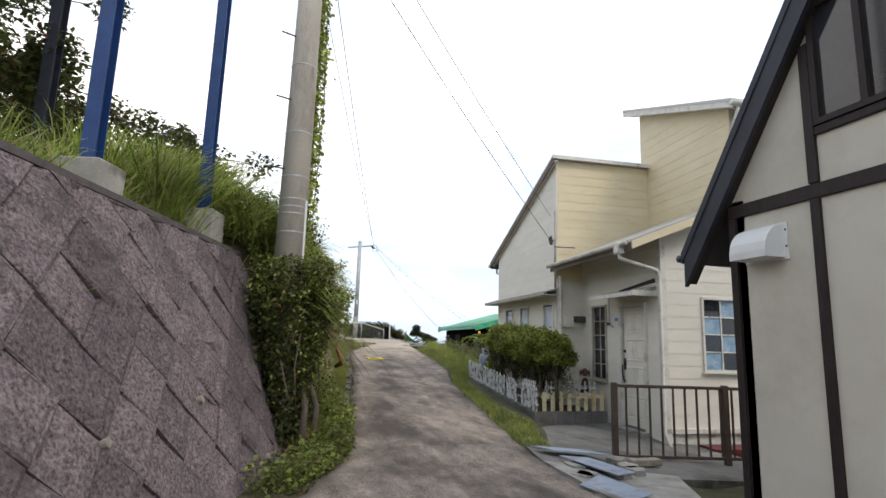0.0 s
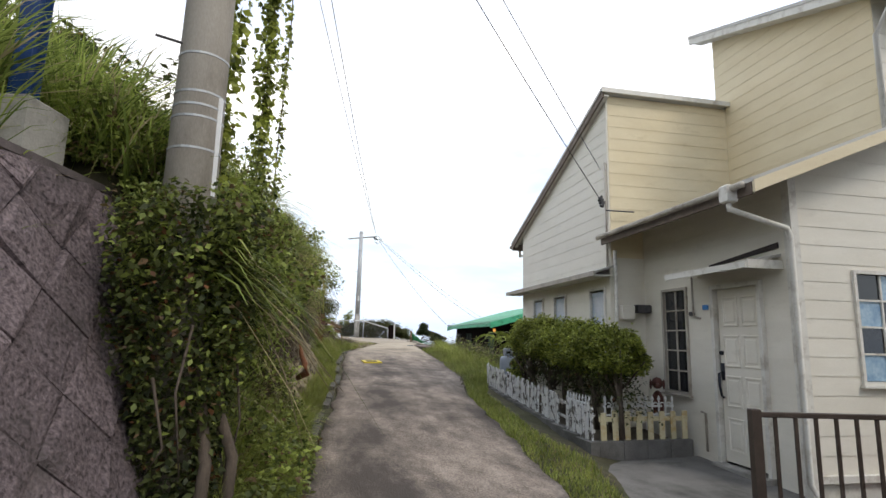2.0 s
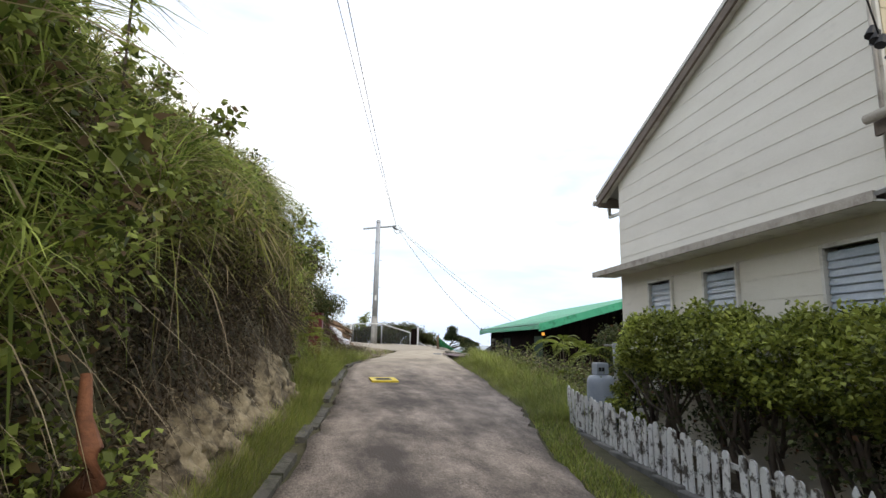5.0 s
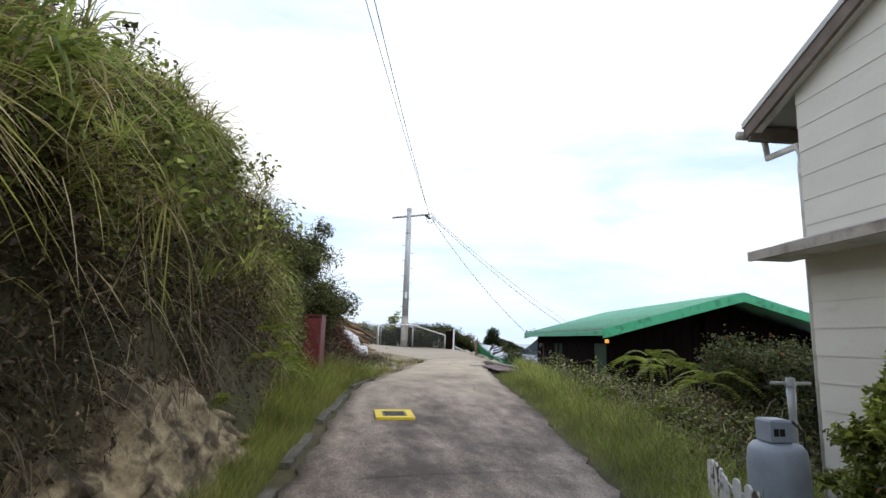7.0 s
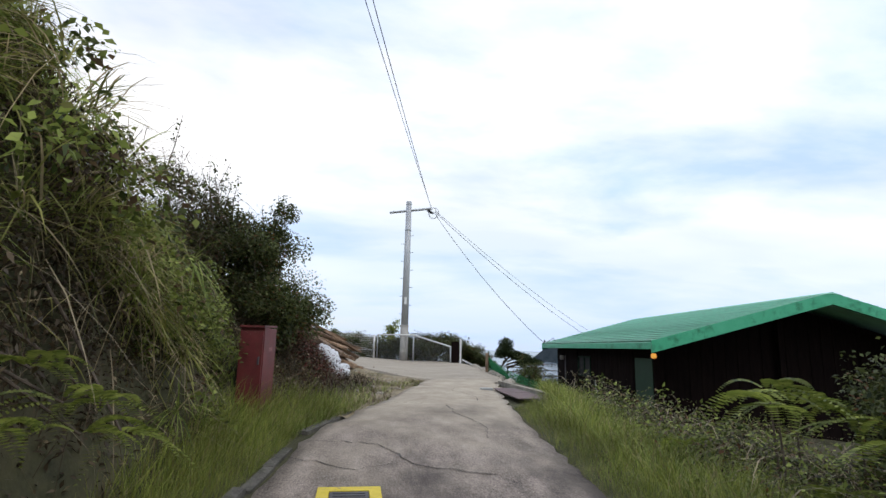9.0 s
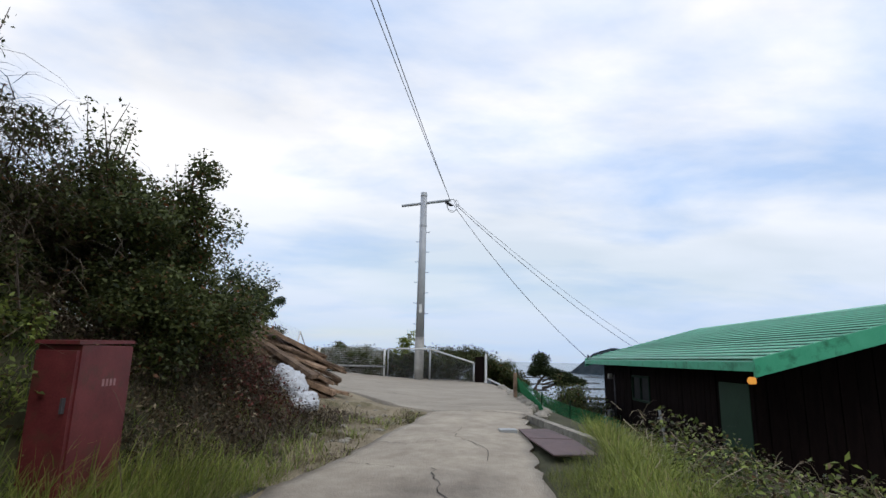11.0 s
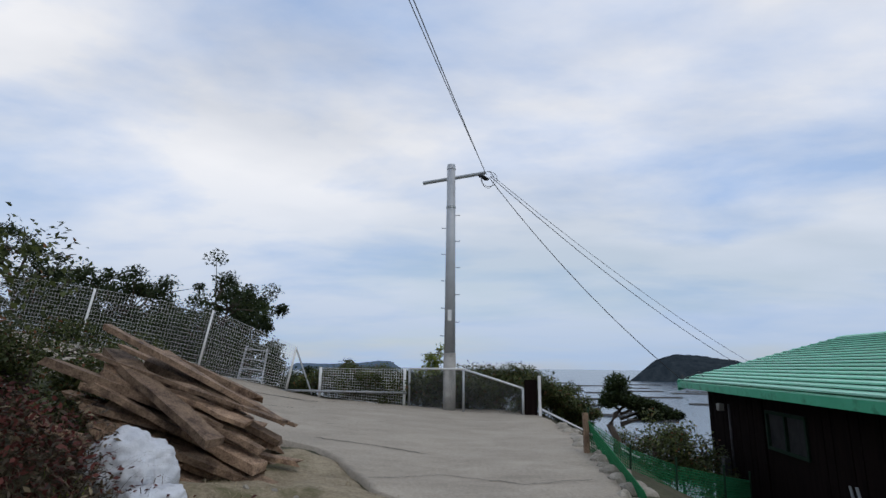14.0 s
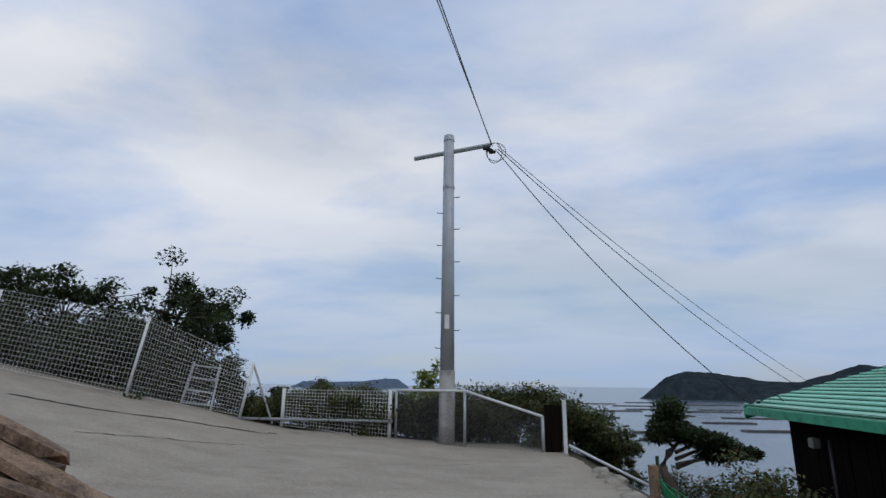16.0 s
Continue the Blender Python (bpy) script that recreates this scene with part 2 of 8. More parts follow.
M_YELLOWWOOD = mat("yellowed_white_paint", (0.55, 0.47, 0.28), (0.70, 0.63, 0.42), 8, 0.75, 0.3, 90, stain=(0.48, 0.30, 0.10), stain_scale=7, stain_cut=(0.52, 0.7), piece=0.08)
M_PLASTIC = mat("white_plastic", (0.62, 0.62, 0.60), (0.70, 0.70, 0.68), 8, 0.45, 0.05, 60)
M_GREENROOF = mat("green_painted_roof", (0.23, 0.58, 0.40), (0.34, 0.68, 0.50), 1.6, 0.42, 0.05, 50, piece=0.09, stain=(0.26, 0.50, 0.36), stain_scale=2.0, stretch=(1, 2.5, 1))
M_GREENTRIM = mat("green_painted_board", (0.04, 0.33, 0.17), (0.075, 0.42, 0.23), 4, 0.5, 0.1, 60, stain=(0.02, 0.17, 0.08), stain_scale=5)
M_SHEDWOOD = mat("blackened_brown_board", (0.005, 0.0035, 0.0035), (0.014, 0.009, 0.008), 4, 0.95, 0.3, 50, stretch=(3, 3, 0.5), spec=0.03)
M_DARKGREEN = mat("dark_green_board", (0.007, 0.028, 0.012), (0.014, 0.045, 0.02), 4, 0.7, 0.2, 50)
M_SHEDGREEN = mat("blackish_green_paint", (0.006, 0.016, 0.010), (0.014, 0.03, 0.018), 5, 0.8, 0.1, 50, spec=0.1)
M_REDSTEEL = mat("red_rusty_steel", (0.08, 0.012, 0.014), (0.165, 0.033, 0.033), 5, 0.5, 0.12, 70, stain=(0.09, 0.03, 0.022), stain_scale=6, stain_cut=(0.52, 0.66))
M_MAROON = mat("maroon_paint", (0.10, 0.02, 0.025), (0.17, 0.035, 0.04), 5, 0.4, 0.05, 70)
M_PLANK = mat("weathered_plank", (0.05, 0.028, 0.018), (0.44, 0.30, 0.195), 7, 0.85, 0.9, 60, piece=0.4, stretch=(1, 1, 1), grain=0.5, stain=(0.06, 0.035, 0.025), stain_scale=5)
M_BAG = mat("white_woven_bag", (0.44, 0.46, 0.49), (0.66, 0.67, 0.69), 7, 0.55, 0.5, 70, stain=(0.36, 0.36, 0.37), stain_scale=5, stain_cut=(0.55, 0.7))
M_BARK = mat("bark", (0.05, 0.038, 0.03), (0.14, 0.11, 0.085), 14, 0.9, 0.7, 60, stretch=(1, 1, 0.3))
M_WHITEMETAL = mat("white_coated_steel", (0.60, 0.60, 0.58), (0.72, 0.72, 0.70), 8, 0.45, 0.05, 80, stain=(0.36, 0.25, 0.18), stain_scale=9, stain_cut=(0.64, 0.72))
M_GALV = mat("galvanised_steel", (0.30, 0.31, 0.31), (0.44, 0.45, 0.45), 8, 0.5, 0.05, 80, metal=0.5)
M_NET = mat("green_netting", (0.012, 0.13, 0.045), (0.025, 0.22, 0.085), 8, 0.7, 0.05, 80)
M_YELLOW = mat("yellow_paint", (0.55, 0.42, 0.03), (0.72, 0.56, 0.06), 12, 0.6, 0.15, 90, stain=(0.25, 0.20, 0.10), stain_scale=14, stain_cut=(0.56, 0.66))
M_IRON = mat("cast_iron", (0.05, 0.048, 0.05), (0.11, 0.105, 0.11), 12, 0.55, 0.3, 120, metal=0.4)
M_RUSTPLATE = mat("rusty_brown_plate", (0.085, 0.05, 0.048), (0.15, 0.095, 0.09), 4, 0.65, 0.2, 60, stain=(0.07, 0.05, 0.05), stain_scale=3)
M_STONE = mat("rubble_stone", (0.16, 0.14, 0.11), (0.40, 0.365, 0.30), 9, 0.9, 0.5, 60, piece=0.2)
M_CLAY = mat("bare_clay", (0.12, 0.095, 0.058), (0.38, 0.32, 0.21), 7, 0.95, 1.0, 22, stain=(0.06, 0.048, 0.032), stain_scale=3.0, stain_cut=(0.46, 0.58))
M_BROWNEDGE = mat("brown_weathered_edge", (0.10, 0.075, 0.058), (0.21, 0.165, 0.13), 6, 0.7, 0.15, 70)
M_DRYSOIL = mat("dry_yellow_soil", (0.13, 0.10, 0.06), (0.36, 0.30, 0.20), 3.5, 0.95, 0.9, 35, grain=0.5, stain=(0.10, 0.09, 0.04), stain_scale=1.6, stain_cut=(0.5, 0.66))
M_CABLE = mat("black_cable", (0.012, 0.012, 0.014), (0.03, 0.03, 0.032), 8, 0.6, 0.0, 60)
M_THINCABLE = mat("grey_cable", (0.10, 0.105, 0.11), (0.16, 0.165, 0.17), 8, 0.6, 0.0, 60)
# near-black that stands in for the lack of light behind openings
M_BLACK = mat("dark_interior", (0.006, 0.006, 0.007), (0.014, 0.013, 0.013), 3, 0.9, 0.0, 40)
M_GASBLUE = mat("pale_grey_enamel", (0.24, 0.27, 0.31), (0.33, 0.36, 0.40), 5, 0.4, 0.05, 60)
M_TARP = mat("blue_grey_sheet", (0.22, 0.27, 0.34), (0.34, 0.39, 0.46), 5, 0.6, 0.2, 60, stain=(0.18, 0.19, 0.2), stain_scale=4)
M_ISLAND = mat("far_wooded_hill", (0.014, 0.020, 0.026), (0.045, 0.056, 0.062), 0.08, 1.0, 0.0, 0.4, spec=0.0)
# distance haze is mixed into this hill's pale blue colour
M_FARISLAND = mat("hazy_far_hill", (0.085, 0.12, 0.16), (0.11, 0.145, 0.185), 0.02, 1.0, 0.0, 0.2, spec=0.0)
M_RAFT = mat("raft_timber", (0.05, 0.05, 0.05), (0.11, 0.105, 0.10), 0.4, 0.9, 0.0, 2)
M_TAN = mat("tan_roof", (0.45, 0.30, 0.14), (0.58, 0.40, 0.20), 2, 0.7, 0.1, 40)
M_ORANGE = mat("brown_fur_paint", (0.07, 0.028, 0.022), (0.15, 0.06, 0.045), 9, 0.6, 0.3, 60)

L_GRASS = leaf_mat("grass_blades", (0.09, 0.13, 0.025), (0.35, 0.38, 0.09), dead=(0.30, 0.24, 0.12), dead_cut=0.92)
L_LONG = leaf_mat("long_grass", (0.07, 0.115, 0.022), (0.40, 0.47, 0.12), glow=0.5, spread=0.45, dead=(0.38, 0.32, 0.18), dead_cut=0.88)
L_TANGLE = leaf_mat("olive_tangled_grass", (0.07, 0.075, 0.022), (0.42, 0.41, 0.12), glow=0.45, spread=0.5, dead=(0.42, 0.34, 0.20), dead_cut=0.72)
L_VINE = leaf_mat("vine_leaves", (0.036, 0.054, 0.014), (0.32, 0.38, 0.09), glow=0.4, spread=0.5, dead=(0.15, 0.10, 0.055), dead_cut=0.90)
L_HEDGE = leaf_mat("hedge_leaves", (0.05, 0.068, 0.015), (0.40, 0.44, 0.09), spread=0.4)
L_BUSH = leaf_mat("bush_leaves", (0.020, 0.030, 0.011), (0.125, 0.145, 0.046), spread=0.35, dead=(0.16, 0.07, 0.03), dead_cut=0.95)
L_FERN = leaf_mat("fern_fronds", (0.10, 0.14, 0.025), (0.32, 0.36, 0.08), glow=0.45)
L_TIP = leaf_mat("toplit_hedge_tips", (0.20, 0.25, 0.04), (0.50, 0.54, 0.13), glow=0.45, spread=0.3)
L_DRY = leaf_mat("dry_stalks", (0.16, 0.12, 0.07), (0.36, 0.30, 0.19), glow=0.15)
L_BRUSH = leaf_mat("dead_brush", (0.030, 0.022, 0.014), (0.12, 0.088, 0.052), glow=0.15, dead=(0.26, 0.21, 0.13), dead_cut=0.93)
L_RED = leaf_mat("red_leaves", (0.06, 0.018, 0.015), (0.20, 0.065, 0.05))
L_PINE = leaf_mat("dark_tree_leaves", (0.014, 0.026, 0.010), (0.055, 0.075, 0.024), spread=0.3)


def glass(name, tint, rough=0.05):
    m = bpy.data.materials.new(name)
    m.use_nodes = True
    b = m.node_tree.nodes["Principled BSDF"]
    b.inputs["Base Color"].default_value = (*tint, 1)
    b.inputs["Roughness"].default_value = rough
    b.inputs["Transmission Weight"].default_value = 0.85
    b.inputs["IOR"].default_value = 1.45
    return m


M_GLASS = glass("window_glass", (0.55, 0.6, 0.62))
M_BLUEGLASS = mat("blue_mottled_glass", (0.10, 0.22, 0.36), (0.38, 0.52, 0.62), 9, 0.15, 0.1, 30, clear=0.5)
M_DARKGLASS = mat("dark_window_glass", (0.012, 0.013, 0.015), (0.03, 0.032, 0.036), 2, 0.08, 0.0, 20, spec=0.6)
M_DIMGLASS = mat("dusty_dark_glass", (0.012, 0.013, 0.014), (0.035, 0.035, 0.035), 4, 0.7, 0.05, 20, spec=0.08)
M_JALOUSIE = mat("frosted_louvre_glass", (0.30, 0.36, 0.42), (0.44, 0.50, 0.55), 6, 0.25, 0.03, 40)

sea = bpy.data.materials.new("calm_sea")
sea.use_nodes = True
_b = sea.node_tree.nodes["Principled BSDF"]
_b.inputs["Base Color"].default_value = (0.06, 0.09, 0.12, 1)
_b.inputs["Roughness"].default_value = 0.18
_g = sea.node_tree.nodes.new("ShaderNodeNewGeometry")
_n = sea.node_tree.nodes.new("ShaderNodeTexNoise")
_n.inputs["Scale"].default_value, _n.inputs["Detail"].default_value = 0.5, 5
_u = sea.node_tree.nodes.new("ShaderNodeBump")
_u.inputs["Strength"].default_value, _u.inputs["Distance"].default_value = 0.35, 0.3
sea.node_tree.links.new(_g.outputs["Position"], _n.inputs["Vector"])
sea.node_tree.links.new(_n.outputs["Fac"], _u.inputs["Height"])
sea.node_tree.links.new(_u.outputs[0], _b.inputs["Normal"])
M_SEA = sea

lamp_mat = bpy.data.materials.new("amber_lamp")
lamp_mat.use_nodes = True
_b = lamp_mat.node_tree.nodes["Principled BSDF"]
_b.inputs["Base Color"].default_value = (0.9, 0.4, 0.08, 1)
_b.inputs["Emission Color"].default_value = (1.0, 0.42, 0.07, 1)
_b.inputs["Emission Strength"].default_value = 0.9
M_LAMP = lamp_mat


# ---------- mesh helpers ----------
class Geo:
    """Vertices and faces gathered piece by piece into one mesh."""

    def __init__(self):
        self.v, self.f = [], []

    def add(self, verts, faces):
        n = len(self.v)
        self.v.extend(tuple(p) for p in verts)
        self.f.extend(tuple(n + i for i in face) for face in faces)
        return self

    def box(self, x0, y0, z0, x1, y1, z1, m=None, bevel=0.0):
        if bevel > 0:
            b = min(bevel, 0.45 * min(abs(x1 - x0), abs(y1 - y0), abs(z1 - z0)))
            vs, fs = [], []
            for z, inset in ((z0, b), (z0 + b, 0), (z1 - b, 0), (z1, b)):
                for x, y in ((x0 + inset, y0 + inset), (x1 - inset, y0 + inset), (x1 - inset, y1 - inset), (x0 + inset, y1 - inset)):
                    vs.append((x, y, z))
            fs.append((3, 2, 1, 0))
            fs.append((12, 13, 14, 15))
            for k in range(3):
                for i in range(4):
                    j = (i + 1) % 4
                    fs.append((4 * k + i, 4 * k + j, 4 * k + 4 + j, 4 * k + 4 + i))
        else:
            vs = [(x, y, z) for z in (z0, z1) for x, y in ((x0, y0), (x1, y0), (x1, y1), (x0, y1))]
            fs = [(3, 2, 1, 0), (4, 5, 6, 7), (0, 1, 5, 4), (1, 2, 6, 5), (2, 3, 7, 6), (3, 0, 4, 7)]
        if m is not None:
            vs = [m @ Vector(p) for p in vs]
        return self.add(vs, fs)

    def tube(self, points, radii, sides=8, cap=True):
        pts = [Vector(p) for p in points]
        if not hasattr(radii, "__len__"):
            radii = [radii] * len(pts)
        vs, fs = [], []
        for i, p in enumerate(pts):
            d = (pts[min(i + 1, len(pts) - 1)] - pts[max(i - 1, 0)]).normalized()
            a = d.cross(Vector((0, 0, 1)) if abs(d.z) < 0.9 else Vector((1, 0, 0))).normalized()
            b = d.cross(a)
            for k in range(sides):
                w = 2 * math.pi * k / sides
                vs.append(p + radii[i] * (math.cos(w) * a + math.sin(w) * b))
        for i in range(len(pts) - 1):
            for k in range(sides):
                j = (k + 1) % sides
                fs.append((i * sides + k, i * sides + j, (i + 1) * sides + j, (i + 1) * sides + k))
        if cap:
            fs.append(tuple(range(sides))[::-1])
            fs.append(tuple((len(pts) - 1) * sides + k for k in range(sides)))
        return self.add(vs, fs)

    def prism(self, poly, out):
        """A flat polygon of 3D points pushed along the vector out."""
        out, n = Vector(out), len(poly)
        vs = [Vector(p) for p in poly] + [Vector(p) + out for p in poly]
        fs = [tuple(range(n))[::-1], tuple(range(n, 2 * n))] + [(i, (i + 1) % n, n + (i + 1) % n, n + i) for i in range(n)]
        return self.add(vs, fs)


def raw(name, geo, material, parent=None, smooth=False, fix=True):
    me = bpy.data.meshes.new(name)
    me.from_pydata([tuple(p) for p in geo.v], [], geo.f)
    me.materials.append(material)
    if fix and len(geo.f) < 4000:
        bm = bmesh.new()
        bm.from_mesh(me)
        bmesh.ops.recalc_face_normals(bm, faces=bm.faces)
        bm.to_mesh(me)
        bm.free()
    if smooth:
        me.polygons.foreach_set("use_smooth", [True] * len(me.polygons))
    ob = new(name, me)
    if parent is not None:
        ob.parent = parent
    return ob


def part(name, geo, material, parent, label="", smooth=False):
    ob = raw(name, geo, material, parent, smooth)
    if label:
        tagged(ob, label)
    return ob


def thing(name, m, label, category, group="", kind=""):
    ob = new(name)
    ob.empty_display_size = 0.1
    ob.matrix_world = m
    return tagged(ob, label, category, group, kind)


def solo(name, geo, material, label, category="", group="", kind="", smooth=False, m=None):
    ob = raw(name, geo, material, None, smooth)
    if m is not None:
        ob.matrix_world = m
    return tagged(ob, label, category, group, kind)


# ---------- ground plan ----------
ROAD_Z = [(-60, -2.0), (-4, 0.02), (5, 0.0), (9.3, 0.27), (12.2, 0.43), (16, 0.62), (18.7, 0.85), (20, 0.95), (24, 1.08), (32, 1.26), (40, 1.26)]
BANK_L = [(-60, -15), (-8, -2.6), (-1, -1.15), (4.3, 0.2), (5.5, 0.72), (8.6, 1.08), (9.8, 1.25), (13.5, 1.70), (16.5, 1.93), (18.6, 2.2), (21.3, 2.75), (23.7, 3.3), (24.4, 4.1), (40, 4.1)]
ROAD_L = [p for p in BANK_L if p[0] < 19] + [(20.4, 2.9), (21.4, 3.18), (22.2, 3.42), (23.1, 3.72), (24.1, 3.93), (24.6, 4.25), (40, 4.25)]
ROAD_R = [(-60, -9), (-8, 1.9), (0, 2.7), (4.6, 2.87), (6.2, 2.99), (8.3, 3.28), (11.3, 3.72), (13.6, 4.32), (16.6, 4.68), (19, 4.78), (20.5, 4.9), (22.4, 5.2), (24, 5.55), (40, 5.6)]


def along(table, y):
    return np.interp(y, [a for a, _ in table], [b for _, b in table])


def smoothstep(a, b, v):
    s = np.clip((v - a) / (b - a), 0, 1)
    return s * s * (3 - 2 * s)


def slab_z(x, y):
    """The pale slab: it climbs towards its uphill side."""
    return 1.07 + 0.022 * (y - 24) + 0.06 * np.clip(4.2 - x, 0, 3.2) + 0.19 * np.clip(1.0 - x, 0, 9)


def bank_h(y):
    return np.interp(y, [-8, 6.0, 7.5, 13, 14.8, 15.8, 17.0, 19.5, 22, 25, 30], [2.45, 2.5, 2.7, 2.75, 3.05, 3.1, 1.9, 1.3, 0.9, 0.8, 0.8])


def wall_x(y):
    """Foot of the retaining wall."""
    return -0.02 + 0.25 * (y - 5.5)


def terrain(x, y):
    x, y = np.asarray(x, float), np.asarray(y, float)
    zr, xl, xr = along(ROAD_Z, y), along(BANK_L, y), along(ROAD_R, y)
    base = zr - 0.05
    # uphill side
    foot = np.where(y < 6.2, wall_x(y) - 0.4, xl - np.interp(y, [6.2, 9, 11, 16, 18.5], [0.35, 0.45, 0.7, 0.75, 0.7]))
    d = np.clip(foot - x, 0, None)
    steep = np.where(y < 6.2, 1.15, np.interp(y, [9, 12, 16.3, 18], [1.25, 0.9, 0.8, 1.25]))
    up = bank_h(y) * smoothstep(0, steep, d) + 0.16 * np.clip(d - steep, 0, 12)
    slabbed = smoothstep(22.5, 25.5, y)
    up = up * (1 - slabbed)
    z = base + up
    z = z * (1 - slabbed) + (slab_z(x, y) - 0.07) * slabbed
    # downhill side
    e = np.clip(x - xr, 0, None)
    yard = np.interp(y, [-8, 4.6, 5.6, 6.5, 8, 12.5, 15, 20, 24, 30, 34], [-0.15, -0.2, -0.4, -0.25, -0.15, 0.25, 0.2, 0.15, 0.05, -0.1, -1.0])
    drop = smoothstep(0.3, np.interp(y, [0, 6, 13, 16, 40], [2.0, 2.0, 1.6, 3.6, 3.2]), e)
    z = z * (1 - drop) + yard * drop
    z = z - 0.05 * np.clip(e - 8, 0, 4)
    # the hillside falls to the sea
    z = z - 14 * smoothstep(33.2, 46, y) - 10 * smoothstep(46, 90, y)
    z = z - 12 * smoothstep(16, 40, x) - 10 * smoothstep(40, 80, x)
    z = z - 8 * smoothstep(33, 40, y) * smoothstep(4, 9, x)
    z = np.where((y > 33) & (x < 3), np.maximum(z, -26), z)
    return z


def grid_mesh(name, xs, ys, fn, material, **tags):
    xx, yy = np.meshgrid(xs, ys)
    zz = fn(xx, yy)
    v = np.stack([xx.ravel(), yy.ravel(), zz.ravel()], 1)
    nx, ny = len(xs), len(ys)
    i = np.arange((nx - 1) * (ny - 1))
    a = (i // (nx - 1)) * nx + i % (nx - 1)
    f = np.stack([a, a + 1, a + nx + 1, a + nx], 1)
    me = bpy.data.meshes.new(name)
    me.from_pydata(v.tolist(), [], f.tolist())
    me.materials.append(material)
    me.polygons.foreach_set("use_smooth", [True] * len(me.polygons))
    return tagged(new(name, me), **tags)


def rough_ground(x, y):
    z = terrain(x, y)
    return z + 0.05 * np.sin(3.1 * x + 1.3 * np.sin(2.2 * y)) * np.sin(2.7 * y) * smoothstep(0.2, 1.0, np.abs(x - 0.5 * (along(ROAD_L, y) + along(ROAD_R, y))) - 1.4)


xs = np.r_[-400, -200, -100, -50, -30, -20, np.arange(-14, 20.01, 0.2), 26, 34, 44, 60, 90, 130]
ys = np.r_[-300, -120, -60, -35, -20, -14, np.arange(-10, 40.01, 0.2), 44, 50, 60, 80, 110, 160]
grid_mesh("ground", xs, ys, rough_ground, M_GRASSGROUND, label="weedy hillside soil falling towards the sea", category="ground", kind="structure")
sea_geo = Geo().add([(-4800, -1500, -20), (4800, -1500, -20), (4800, 4900, -20), (-4800, 4900, -20)], [(0, 1, 2, 3)])
solo("water", sea_geo, M_SEA, "calm grey-blue sea reaching the horizon", "sea", kind="structure")


# road: one worn concrete strip with slightly broken edges
def build_road(y0, y1, material, label):
    g = Geo()
    rows = np.arange(y0, y1, 0.2)
    cols = 15
    rng = np.random.default_rng(3)
    for y in rows:
        xl, xr = along(ROAD_L, y), along(ROAD_R, y)
        jl, jr = rng.normal(0, 0.025), rng.normal(0, 0.03)
        for k in range(cols):
            s = k / (cols - 1)
            x = (xl + jl) * (1 - s) + (xr + jr) * s
            g.v.append((x, y + 0.12 * (s - 0.5), along(ROAD_Z, y) + 0.03 * math.sin(math.pi * s) - 0.012 + 0.008 * math.sin(1.7 * y + 5 * s)))
    n = len(rows)
    for i in range(n - 1):
        for k in range(cols - 1):
            a = i * cols + k
            g.f.append((a, a + 1, a + cols + 1, a + cols))
    # skirts, so that the strip has thickness
    for side in (0, cols - 1):
        b = len(g.v)
        for i in range(n):
            x, y, z = g.v[i * cols + side]
            g.v.append((x, y, z - 0.15))
        for i in range(n - 1):
            g.f.append((i * cols + side, (i + 1) * cols + side, b + i + 1, b + i))
    ob = raw("road", g, material, None, True, fix=False)
    return tagged(ob, label, "road", kind="structure")


ROAD = build_road(-10, 24.41, M_ROAD, "narrow worn concrete lane, paler towards its head, with cracks")


def crack(parent, pts, w, seed, lift=0.006):
    """A thin ragged dark crack lying on the lane."""
    r = np.random.default_rng(seed)
    g, line = Geo(), []
    for (xa, ya), (xb, yb) in zip(pts, pts[1:]):
        for s in np.linspace(0, 1, 9)[:-1]:
            line.append((xa + (xb - xa) * s + r.normal(0, 0.018), ya + (yb - ya) * s + r.normal(0, 0.018)))
    for i, (x, y) in enumerate(line):
        xl, xr = float(along(ROAD_L, y)), float(along(ROAD_R, y))
        s = (x - xl) / (xr - xl)
        z = float(along(ROAD_Z, y - 0.12 * (s - 0.5))) + 0.03 * math.sin(math.pi * min(max(s, 0), 1)) - 0.012 + 0.008 * math.sin(1.7 * y + 5 * s) + lift
        z = max(z, float(slab_z(x, y)) + lift) if y > 23.9 else z
        k = w * r.uniform(0.4, 1.3)
        g.v += [(x - k, y - k, z), (x + k, y + k, z)]
    for i in range(len(line) - 1):
        g.f.append((2 * i, 2 * i + 1, 2 * i + 3, 2 * i + 2))
    raw("crack", g, M_BLACKCRACK, parent, fix=False)


M_BLACKCRACK = mat("crack_dirt", (0.02, 0.018, 0.016), (0.05, 0.045, 0.04), 20, 0.95, 0.0, 60)
for k, pts in enumerate(([(0.85, 5.62), (1.8, 5.7), (2.9, 5.75)], [(1.1, 9.0), (2.2, 9.12), (3.4, 9.2)], [(1.75, 13.9), (3.0, 14.0), (4.3, 14.1)], [(2.0, 17.7), (2.7, 17.2), (3.1, 17.35), (4.0, 16.95)], [(3.9, 20.3), (3.95, 19.6), (4.2, 18.9), (4.1, 18.2)], [(2.2, 18.2), (2.9, 18.0), (3.3, 17.2)])):
    crack(ROAD, pts, 0.0045, k)
for k, pts in enumerate(([(3.35, 21.6), (3.7, 21.4), (4.2, 21.7)], [(4.4, 22.6), (4.2, 21.9), (4.5, 21.2), (4.45, 20.5)], [(3.1, 20.6), (3.6, 20.3)])):
    crack(ROAD, pts, 0.0045, 20 + k)
